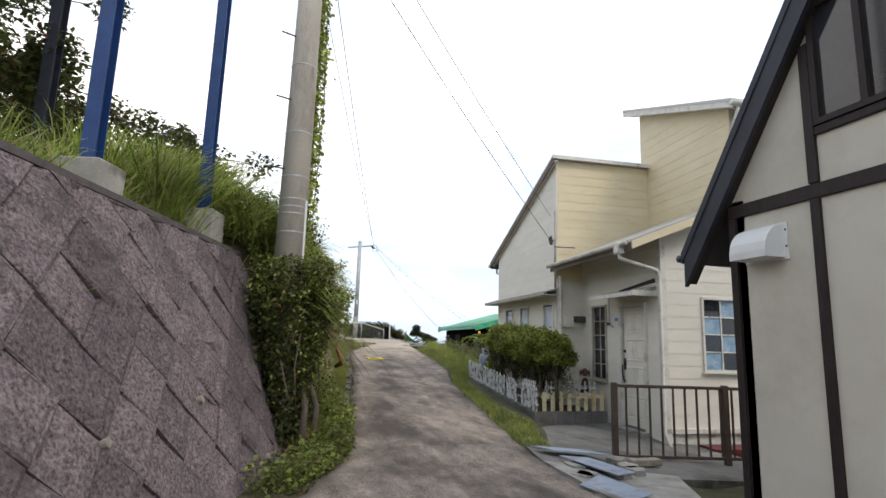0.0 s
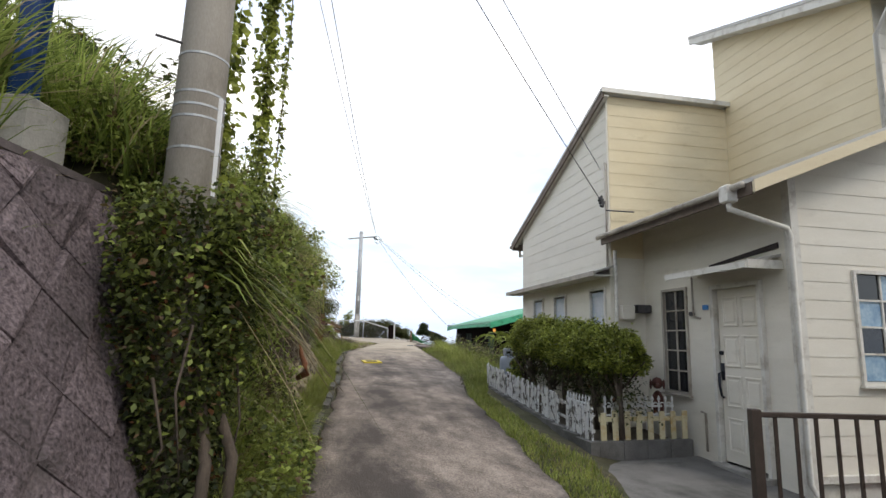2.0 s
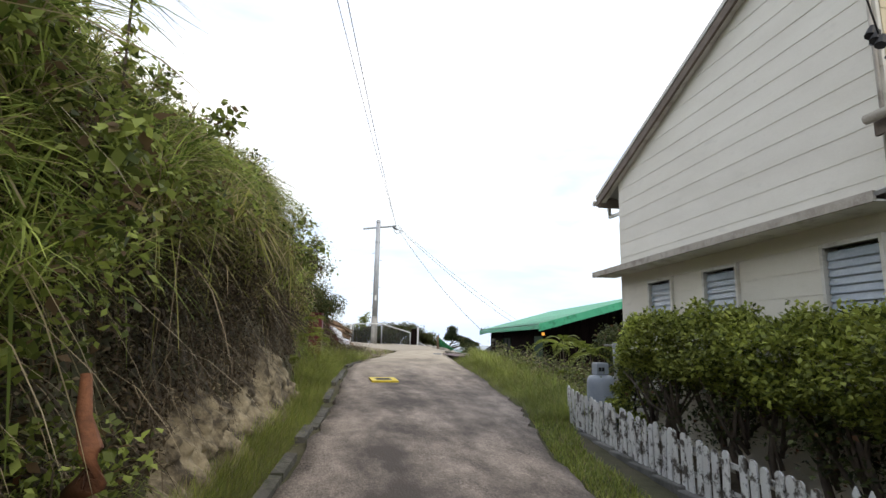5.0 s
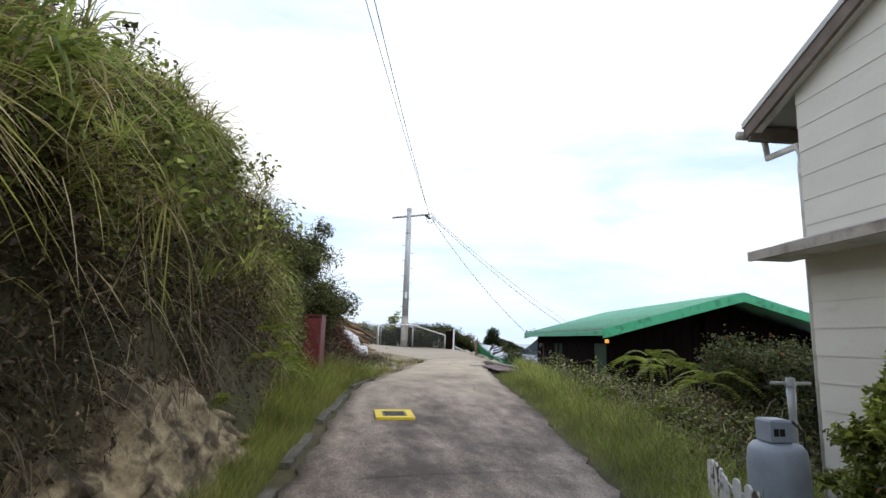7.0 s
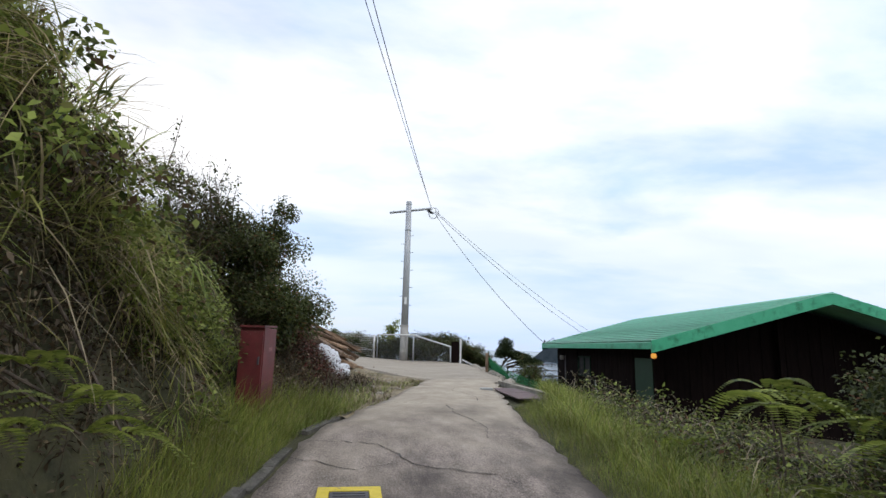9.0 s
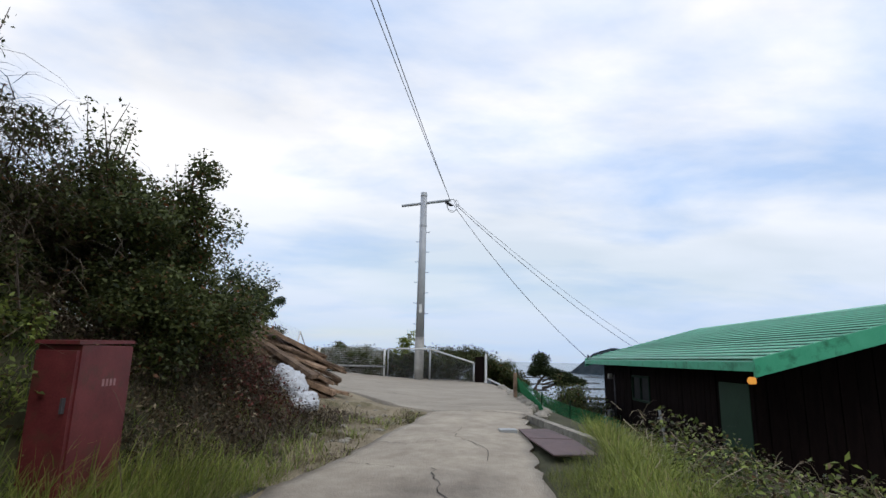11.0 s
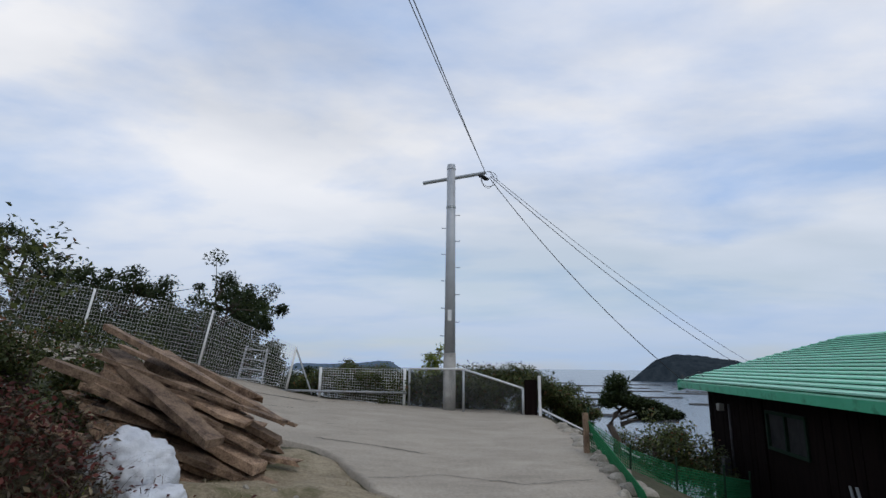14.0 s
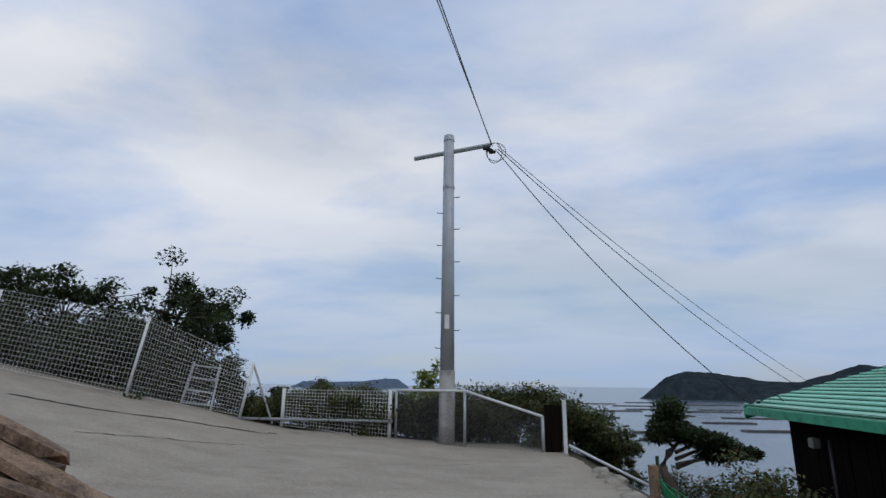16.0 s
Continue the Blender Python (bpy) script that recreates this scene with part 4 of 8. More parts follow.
    part("doorbell", Geo().tube([(0.54, -1.14, 1.72), (0.49, -1.14, 1.72)], 0.03, 10), M_IRON, HOUSE)
    part("meter_box", Geo().box(0.10, -0.16, 1.66, 0.29, -0.02, 1.88, bevel=0.015), M_SIDING, HOUSE)
    ac = part("vent_box", Geo().box(0.32, -0.19, 1.77, 0.54, -0.03, 1.89, bevel=0.015), M_IRON, HOUSE, "small dark box on the wall")
    tube_part(HOUSE, "tap_pipe", [(0.52, -1.3, 0.05), (0.52, -1.3, 0.5), (0.46, -1.3, 0.52)], 0.014, M_FASCIA, 6)
    # service bracket for the cables
    br = part("cable_bracket", Geo().tube([(-0.02, 0.06, 3.5), (-0.1, -0.05, 3.42), (-0.2, -0.16, 3.40)], 0.012, 6).tube([(-0.1, -0.1, 3.30), (0.35, -0.12, 3.30)], 0.012, 6), M_IRON, HOUSE)
    for k in range(3):
        part("insulator", Geo().tube([(-0.2, -0.16 + 0.03 * k, 3.34 + 0.05 * k), (-0.16, -0.15 + 0.03 * k, 3.42 + 0.05 * k)], [0.035, 0.02], 8), M_CABLE, br)
    tube_part(HOUSE, "conduit", [(-0.03, 0.03, 4.1), (-0.03, 0.03, 2.45)], 0.015, M_FASCIA, 6)


build_house()


# ---------- half-timbered building ----------
def build_timbered():
    t = thing("half_timbered_house", pose(3.6, 0, 0), "beige rendered house with dark timber framing and steep gable", "house")
    zr = lambda y: 2.22 + 1.426 * (3.067 - abs(y - 0.15))  # noqa: E731
    yn, yf = -2.42, 2.72
    hole = [(0.72, 2.99, 1.89, 3.95)]
    poly = [(yn, -0.4), (yf, -0.4), (yf, zr(yf) - 0.3), (0.15, zr(0.15) - 0.3), (yn, zr(yn) - 0.3)]
    g = Geo()
    for a, b in ((-0.4, 2.99), (2.99, 3.95), (3.95, 7)):
        for c in cut_pieces(poly, hole, a, b):
            g.prism([(0, p[0], p[1]) for p in c], (0.14, 0, 0))
    g.box(0.0, yf - 0.12, -0.4, 5.0, yf - 0.001, 2.6)
    g.box(0.14, yn, -0.4, 5.0, yn + 0.12, 2.6)
    g.prism([(4.86, p[0], p[1]) for p in poly], (0.139, 0, 0))
    part("wall", g, M_BEIGE, t)
    for y0, z0, y1, z1 in ((2.675, -0.4, 2.745, 2.45), (1.905, -0.4, 1.975, 2.45), (1.90, 2.565, 1.975, 3.66), (-0.3, -0.4, -0.22, 2.45), (-0.3, 2.565, -0.22, 4.9), (-2.45, -0.4, -2.37, 2.45), (0.62, 2.565, 0.71, 4.9)):
        part("post", Geo().box(-0.028, y0, z0, 0.05, y1, z1, bevel=0.006), M_TIMBER, t)
    for y0, z0, y1, z1 in ((-2.45, 2.452, 2.75, 2.563), (0.712, 2.92, 1.898, 2.985), (0.712, 3.955, 1.80, 4.02)):
        part("beam", Geo().box(-0.024, y0, z0, 0.05, y1, z1, bevel=0.006), M_TIMBER, t)
    fr = Geo()
    for y0, z0, y1, z1 in ((0.72, 2.99, 0.77, 3.95), (1.84, 2.99, 1.89, 3.95), (0.77, 3.90, 1.84, 3.95), (0.77, 2.99, 1.84, 3.035), (1.49, 3.035, 1.54, 3.90)):
        fr.box(-0.035, y0, z0, 0.06, y1, z1)
    win = part("window", fr, M_TIMBER, t, "dark sash window in timber frame")
    for y0, y1 in ((0.77, 1.49), (1.54, 1.84)):
        part("pane", Geo().box(0.0, y0, 3.035, 0.012, y1, 3.90), M_DARKGLASS, win)
    # the room's darkness is a black sheet set behind the sash
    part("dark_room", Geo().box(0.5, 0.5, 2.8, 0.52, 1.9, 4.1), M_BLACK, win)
    for sgn in (1, -1):
        def pt(x, d, dz):
            y = 0.15 + sgn * d
            return (x, y, 2.22 + 1.426 * (3.067 - d) + dz)
        roof = part("roof", Geo().add([pt(-0.14, 0, 0), pt(5.2, 0, 0), pt(5.2, 3.067, 0), pt(-0.14, 3.067, 0), pt(-0.14, 0, -0.1), pt(5.2, 0, -0.1), pt(5.2, 3.067, -0.1), pt(-0.14, 3.067, -0.1)],
                                    [(0, 1, 2, 3), (7, 6, 5, 4), (0, 3, 7, 4), (1, 5, 6, 2), (3, 2, 6, 7), (0, 4, 5, 1)]), M_ROOFDARK, t, "dark steep roof")
        part("bargeboard", Geo().add([pt(-0.13, 0, -0.1), pt(-0.13, 3.04, -0.1), pt(-0.13, 3.04, -0.36), pt(-0.13, 0, -0.36), pt(-0.09, 0, -0.1), pt(-0.09, 3.04, -0.1), pt(-0.09, 3.04, -0.36), pt(-0.09, 0, -0.36)],
                                     [(0, 1, 2, 3), (7, 6, 5, 4), (0, 4, 5, 1), (1, 5, 6, 2), (2, 6, 7, 3), (3, 7, 4, 0)]), M_ROOFDARK, roof)
        tube_part(roof, "gutter", [(-0.14, 0.15 + sgn * 3.10, 2.17), (5.2, 0.15 + sgn * 3.10, 2.17)], 0.035, M_ROOFDARK)
        part("soffit", Geo().add([pt(-0.09, 0.02, -0.33), pt(-0.09, 3.04, -0.33), pt(0, 3.04, -0.33), pt(0, 0.02, -0.33), pt(-0.09, 0.02, -0.30), pt(-0.09, 3.04, -0.30), pt(0, 3.04, -0.30), pt(0, 0.02, -0.30)],
                                 [(0, 1, 2, 3), (7, 6, 5, 4), (0, 4, 5, 1), (1, 5, 6, 2), (2, 6, 7, 3), (3, 7, 4, 0)]), M_TIMBER, roof)
    # extractor hood on the wall
    v = Geo()
    prof = [(0.0, 2.315), (-0.05, 2.311), (-0.09, 2.298), (-0.13, 2.27), (-0.165, 2.23), (-0.19, 2.175), (-0.20, 2.11), (-0.20, 2.055), (0.0, 2.055)]
    v.prism([(x - 0.001, 2.225, z) for x, z in prof], (0, 0.35, 0))
    vent = part("vent_hood", v, M_VENT, t, "white enamelled vent hood")
    part("flange", Geo().box(-0.012, 2.195, 2.04, -0.001, 2.60, 2.33), M_VENT, vent)
    for z in (2.14, 2.27):
        part("screw", Geo().tube([(-0.012, 2.205, z), (-0.02, 2.205, z)], 0.008, 6), M_IRON, vent)


build_timbered()


# ---------- green-roofed shed ----------
SHED = thing("shed", pose(8.1, 22.0, 0, 0, 0, -5.9), "dark brown timber shed with green corrugated roof", "shed")


def build_shed():
    zr = lambda x: 2.965 - 0.282 * abs(x - 3.55)  # noqa: E731
    # walls with window and door openings
    def wall(origin, u, n, poly, holes, material=M_SHEDWOOD):
        return boarded_vertical(origin, u, n, poly, holes, material)

    def boarded_vertical(origin, u, n, poly, holes, material):
        o, u, n, up = Vector(origin), Vector(u), Vector(n), Vector((0, 0, 1))
        zs = sorted({min(p[1] for p in poly), max(p[1] for p in poly), *(h[1] for h in holes), *(h[3] for h in holes)})
        g = Geo()
        for a, b in zip(zs, zs[1:]):
            for c in cut_pieces(poly, holes, a, b):
                g.prism([o + p[0] * u + p[1] * up for p in c], -0.1 * n)
        return part("wall", g, material, SHED)

    side = [(5.5, 1.02, 6.8, 1.62), (1.1, -0.4, 2.1, 1.66)]
    w = boarded_vertical((0.42, 0, 0), (0, 1, 0), (-1, 0, 0), [(1.0, -0.6), (9.6, -0.6), (9.6, 1.84), (1.0, 1.84)], side, M_SHEDWOOD)
    for k in range(42):
        y = 1.0 + 0.205 * k
        if any(h[0] - 0.05 < y + 0.1 < h[2] + 0.05 for h in side):
            continue
        part("plank", Geo().box(0.400 - 0.004 * (k % 3), y + 0.004, -0.6, 0.42, y + 0.196, 1.82), M_SHEDWOOD, w)
    gw = boarded_vertical((0, 1.2, 0), (1, 0, 0), (0, -1, 0), [(0.42, -0.6), (6.7, -0.6), (6.7, zr(6.7) - 0.16), (3.55, zr(3.55) - 0.16), (0.42, zr(0.42) - 0.16)], [], M_SHEDWOOD)
    for k in range(24):
        x = 0.42 + 0.26 * k
        part("plank", Geo().prism([(x + 0.004, 1.2, -0.6), (x + 0.251, 1.2, -0.6), (x + 0.251, 1.2, zr(x + 0.25) - 0.18), (x + 0.004, 1.2, zr(x) - 0.18)], (0, -0.02 - 0.004 * (k % 2), 0)), M_SHEDWOOD, gw)
    boarded_vertical((0, 9.6, 0), (1, 0, 0), (0, 1, 0), [(0.42, -0.6), (6.7, -0.6), (6.7, zr(6.7) - 0.16), (3.55, zr(3.55) - 0.16), (0.42, zr(0.42) - 0.16)], [], M_SHEDWOOD)
    boarded_vertical((6.7, 0, 0), (0, 1, 0), (1, 0, 0), [(1.2, -0.6), (9.6, -0.6), (9.6, 1.84), (1.2, 1.84)], [], M_SHEDWOOD)
    part("door", Geo().box(0.39, 1.12, -0.4, 0.43, 2.08, 1.65), M_DARKGREEN, SHED, "dark green plank door")
    part("post", Geo().box(3.05, 1.02, -0.4, 3.16, 1.13, zr(3.05) - 0.2), M_SHEDWOOD, SHED)
    part("post", Geo().box(0.40, 1.02, -0.4, 0.52, 1.14, 1.84), M_SHEDWOOD, SHED)
    part("floor", Geo().box(0.5, 1.3, -0.6, 6.6, 9.5, -0.45), M_DARKCONC, SHED)
    fr = Geo()
    for y0, z0, y1, z1 in ((5.5, 1.02, 5.55, 1.62), (6.75, 1.02, 6.8, 1.62), (5.55, 1.02, 6.75, 1.07), (5.55, 1.57, 6.75, 1.62), (6.13, 1.07, 6.17, 1.57)):
        fr.box(0.37, y0, z0, 0.46, y1, z1)
    win = part("window", fr, M_SHEDGREEN, SHED, "small sliding window in blackish green frame")
    for y0, y1 in ((5.55, 6.13), (6.17, 6.75)):
        part("pane", Geo().box(0.41, y0, 1.07, 0.418, y1, 1.57), M_DIMGLASS, win)
    # roof of lapped sheets, each course its own piece
    for sgn in (-1, 1):
        def pt(d, y, dz=0.0):
            return (3.55 + sgn * d, y, 2.985 - 0.282 * d + dz)
        base = part("roof", Geo().add([pt(0, 0.1), pt(3.55, 0.1), pt(3.55, 10.2), pt(0, 10.2), pt(0, 0.1, -0.05), pt(3.55, 0.1, -0.05), pt(3.55, 10.2, -0.05), pt(0, 10.2, -0.05)],
                                      [(0, 1, 2, 3), (7, 6, 5, 4), (0, 4, 5, 1), (1, 5, 6, 2), (2, 6, 7, 3), (3, 7, 4, 0)]), M_GREENROOF, SHED, "green roof of lapped metal courses")
        for k in range(22):
            a, b = 3.57 - 0.19 * k, 3.57 - 0.19 * (k + 1) - 0.01
            b = max(b, -0.02)
            if a <= 0:
                break
            part("roof_course", Geo().add([pt(a, 0.06, 0.028), pt(a, 10.24, 0.028), pt(a, 10.24, 0.05), pt(a, 0.06, 0.05), pt(b, 0.06, 0.012), pt(b, 10.24, 0.012), pt(b, 10.24, 0.002), pt(b, 0.06, 0.002)],
                                          [(0, 1, 2, 3), (3, 2, 5, 4), (4, 5, 6, 7), (7, 6, 1, 0), (1, 6, 5, 2), (0, 3, 4, 7)]), M_GREENROOF, base)
        part("bargeboard", Geo().add([pt(0, 0.04, 0.03), pt(3.59, 0.04, 0.03), pt(3.59, 0.04, -0.2), pt(0, 0.04, -0.2), pt(0, 0.09, 0.03), pt(3.59, 0.09, 0.03), pt(3.59, 0.09, -0.2), pt(0, 0.09, -0.2)],
                                     [(0, 1, 2, 3), (7, 6, 5, 4), (0, 4, 5, 1), (1, 5, 6, 2), (2, 6, 7, 3), (3, 7, 4, 0)]), M_GREENTRIM, base)
        part("bargeboard", Geo().add([pt(0, 10.2, 0.03), pt(3.59, 10.2, 0.03), pt(3.59, 10.2, -0.2), pt(0, 10.2, -0.2), pt(0, 10.25, 0.03), pt(3.59, 10.25, 0.03), pt(3.59, 10.25, -0.2), pt(0, 10.25, -0.2)],
                                     [(0, 1, 2, 3), (7, 6, 5, 4), (0, 4, 5, 1), (1, 5, 6, 2), (2, 6, 7, 3), (3, 7, 4, 0)]), M_GREENTRIM, base)
        x = 3.55 + sgn * 3.56
        part("eaves_board", Geo().box(x - 0.03, 0.09, 1.845, x + 0.03, 10.2, 1.965), M_GREENTRIM, base)
    part("ridge_cap", Geo().prism([(3.35, 0.03, 2.965), (3.55, 0.03, 3.025), (3.75, 0.03, 2.965), (3.55, 0.03, 2.99)], (0, 10.24, 0)), M_GREENROOF, SHED)
    cl = part("cable_clamp", Geo().tube([(0.1, 9.95, 1.99), (0.1, 9.95, 2.08)], [0.05, 0.03], 8).tube([(0.02, 10.0, 2.02), (0.02, 10.05, 2.12)], [0.04, 0.025], 8), M_CABLE, SHED, "black insulators at the eaves")
    tube_part(SHED, "service_cable", [(0.1, 9.95, 2.06), (0.25, 9.6, 2.2), (0.32, 9.3, 2.0), (0.36, 9.25, 1.75)], 0.01, M_CABLE, 5)
    lamp = part("lamp", Geo().box(0.31, 0.88, 1.66, 0.39, 0.96, 1.76, bevel=0.015).box(0.33, 0.96, 1.69, 0.37, 1.02, 1.73), M_LAMP, SHED, "lit amber porch lamp")
    part("meter_box", Geo().box(0.28, 8.6, 0.1, 0.40, 8.95, 0.6, bevel=0.01), M_IRON, SHED)
    part("wall_lamp", Geo().box(0.30, 8.7, 1.45, 0.40, 8.85, 1.6, bevel=0.02), M_CONC, SHED)
    tube_part(SHED, "conduit", [(0.38, 8.4, 1.6), (0.38, 8.4, 0.3)], 0.025, M_IRON, 8)


build_shed()


# ---------- poles and cables ----------
def build_near_pole():
    t = thing("utility_pole", pose(-0.11, 6.02, 0), "stout weathered concrete utility pole banded with steel", "utility pole")
    part("shaft", Geo().tube([(0, 0, 0.2), (0.02, 0.05, 4.5), (0.04, 0.1, 9.6)], [0.195, 0.17, 0.135], 20), M_POLE, t, "", True)
    for z in (2.62, 2.86, 2.95, 3.05, 3.35, 3.95, 4.9, 6.0):
        r = 0.196 - 0.0063 * z
        part("band", Geo().tube([(0.004 * z, 0.011 * z, z), (0.004 * z, 0.011 * z, z + 0.018)], r + 0.006, 20), M_GALV, t)
    part("plate", Geo().box(0.16, -0.07, 2.3, 0.185, 0.03, 3.05), M_WHITEMETAL, t, "narrow white marker plate")
    part("crossarm", Geo().box(-0.8, 0.0, 8.9, 0.8, 0.08, 9.0), M_GALV, t)
    for x in (-0.6, 0.0, 0.6):
        part("insulator", Geo().tube([(x, 0.04, 9.0), (x, 0.04, 9.12)], [0.05, 0.03], 8), M_WHITEMETAL, t)
    for z in (3.45, 4.4, 5.3):
        part("step_bolt", Geo().tube([(-0.12, -0.05, z), (-0.3, -0.12, z)], 0.01, 6), M_IRON, t)


build_near_pole()


def build_far_pole():
    t = thing("utility_pole", pose(3.92, 32.3, 1.2), "slim grey steel-topped utility pole at the lane's end", "utility pole")
    part("base", Geo().tube([(0, 0, -0.3), (0, 0, 1.35)], [0.15, 0.145], 18), M_CONC, t, "grey concrete pole base", True)
    part("shaft", Geo().tube([(0, 0, 1.3), (0.0, 0, 5.98)], [0.135, 0.105], 18), M_GREYPOLE, t, "", True)
    part("cap", Geo().tube([(0, 0, 5.93), (0, 0, 6.05)], [0.115, 0.1], 18), M_GREYPOLE, t)
    arm = part("crossarm", Geo().tube([(-0.72, 0.1, 5.60), (0.85, -0.1, 5.80)], 0.045, 6), M_GALV, t)
    for k in range(3):
        part("insulator", Geo().tube([(0.72 + 0.06 * k, -0.12, 5.72 - 0.04 * k), (0.80 + 0.06 * k, -0.2, 5.68 - 0.04 * k)], [0.05, 0.035], 8), M_CABLE, arm)
    loop = [(0.95 + 0.2 * math.cos(w), -0.1, 5.64 + 0.2 * math.sin(w)) for w in np.linspace(0, 6.28, 20)]
    part("cable_loop", Geo().tube(loop, 0.008, 5, cap=False), M_THINCABLE, t)
    loop = [(0.92 + 0.15 * math.cos(w), -0.15, 5.6 + 0.22 * math.sin(w)) for w in np.linspace(0, 6.28, 20)]
    part("cable_loop", Geo().tube(loop, 0.008, 5, cap=False), M_THINCABLE, t)
    for k in range(10):
        side = 1 if k % 2 else -1
        z = 1.75 + 0.33 * k
        part("step_bolt", Geo().tube([(0.1 * side, 0, z), (0.22 * side, 0, z), (0.22 * side, 0, z + 0.02)], 0.009, 6), M_IRON, t)
    part("plate", Geo().box(-0.05, -0.142, 2.1, 0.04, -0.128, 2.36), M_WHITEMETAL, t)
    part("band", Geo().tube([(0, 0, 4.9), (0, 0, 4.95)], 0.122, 14), M_GALV, t)


build_far_pole()


def cable(a, b, sag, r, material, label):
    a, b = Vector(a), Vector(b)
    pts = [a.lerp(b, s) - Vector((0, 0, 4 * sag * s * (1 - s))) for s in np.linspace(0, 1, 25)]
    return solo("cable", Geo().tube(pts, r, 6), material, label, "cable", group="overhead cables", smooth=True)


cable((-0.25, 6.2, 9.05), (4.78, 32.1, 6.95), 0.35, 0.009, M_THINCABLE, "thin grey overhead cable between the poles")
cable((-0.6, 6.2, 9.05), (4.80, 32.05, 6.9), 0.30, 0.008, M_THINCABLE, "thin grey overhead cable between the poles")
cable((-0.1, 6.2, 7.9), (5.0, 8.85, 3.42), 0.12, 0.006, M_CABLE, "black service cable from pole to house")
cable((-0.1, 6.2, 8.7), (5.06, 8.95, 3.95), 0.12, 0.006, M_THINCABLE, "thin service cable from pole to house")
cable((4.86, 32.1, 6.85), (9.2, 31.95, 1.95), 0.3, 0.009, M_CABLE, "black service cable from pole to shed")
cable((4.9, 32.1, 6.87), (15.0, 40, 2.0), 0.35, 0.009, M_CABLE, "black cable running down past the shed")
cable((4.9, 32.1, 6.93), (15.4, 40, 2.1), 0.3, 0.007, M_THINCABLE, "thin cable running down past the shed")


# ---------- plant makers ----------
def fast_mesh(name, v, quads, material, parent=None):
    me = bpy.data.meshes.new(name)
    n, m = len(v), len(quads)
    me.vertices.add(n)
    me.vertices.foreach_set("co", np.asarray(v, np.float32).ravel())
    me.loops.add(4 * m)
    me.loops.foreach_set("vertex_index", np.asarray(quads, np.int32).ravel())
    me.polygons.add(m)
    me.polygons.foreach_set("loop_start", np.arange(0, 4 * m, 4, dtype=np.int32))
    me.update(calc_edges=True)
    me.validate()
    me.materials.append(material)
    ob = new(name, me)
    if parent is not None:
        ob.parent = parent
    return ob


def unit(a):
    return a / np.maximum(np.linalg.norm(a, axis=-1, keepdims=True), 1e-9)


def leaf_quads(p, size, rng, droop=0.2, slim=0.55):
    """Small folded leaves at the points p: four corners each."""
    n = len(p)
    d = unit(rng.normal(0, 1, (n, 3)) * [1, 1, 0.6] + [0, 0, -droop])
    side = unit(np.cross(d, rng.normal(0, 1, (n, 3)) * 0.5 + [0, 0, 1]))
    s = (size * rng.uniform(0.6, 1.35, n))[:, None]
    mid = p + d * s * 0.45
    fold = np.cross(side, d) * s * 0.12
    v = np.stack([p, mid + side * s * slim * 0.5 + fold, p + d * s, mid - side * s * slim * 0.5 + fold], 1).reshape(-1, 3)
    return v, np.arange(4 * n).reshape(-1, 4)


def blade_quads(p, lean, length, width, droop, rng):
    """Bent tapering blades from the points p, leaning the way of lean (n x 3), three quads each."""
    n = len(p)
    length = length * rng.uniform(0.55, 1.25, n)
    side = unit(np.cross(lean + rng.normal(0, 0.25, (n, 3)), [0, 0, 1.0]) + 1e-6)
    w = width * rng.uniform(0.7, 1.3, n)
    rows = []
    for s, taper in ((0, 1.0), (0.4, 0.95), (0.75, 0.65), (1.0, 0.06)):
        c = p + lean * (length * s)[:, None] + np.array([0, 0, -1.0]) * (droop * length * s * s)[:, None]
        rows.append(c - side * (w * taper / 2)[:, None])
        rows.append(c + side * (w * taper / 2)[:, None])
    v = np.stack(rows, 1).reshape(-1, 3)
    base = 8 * np.arange(n)[:, None]
    q = np.concatenate([base + [0, 1, 3, 2], base + [2, 3, 5, 4], base + [4, 5, 7, 6]], 1).reshape(-1, 4)
    return v, q


def stuff(name, vq, material, label, category):
    ob = fast_mesh(name, *vq, material)
    return tagged(ob, label, category, kind="stuff")


def leaning(rng, n, out=(0, 0, 0), up=1.0, spread=0.5):
    return unit(rng.normal(0, spread, (n, 3)) * [1, 1, 0.3] + np.array(out) + [0, 0, up])


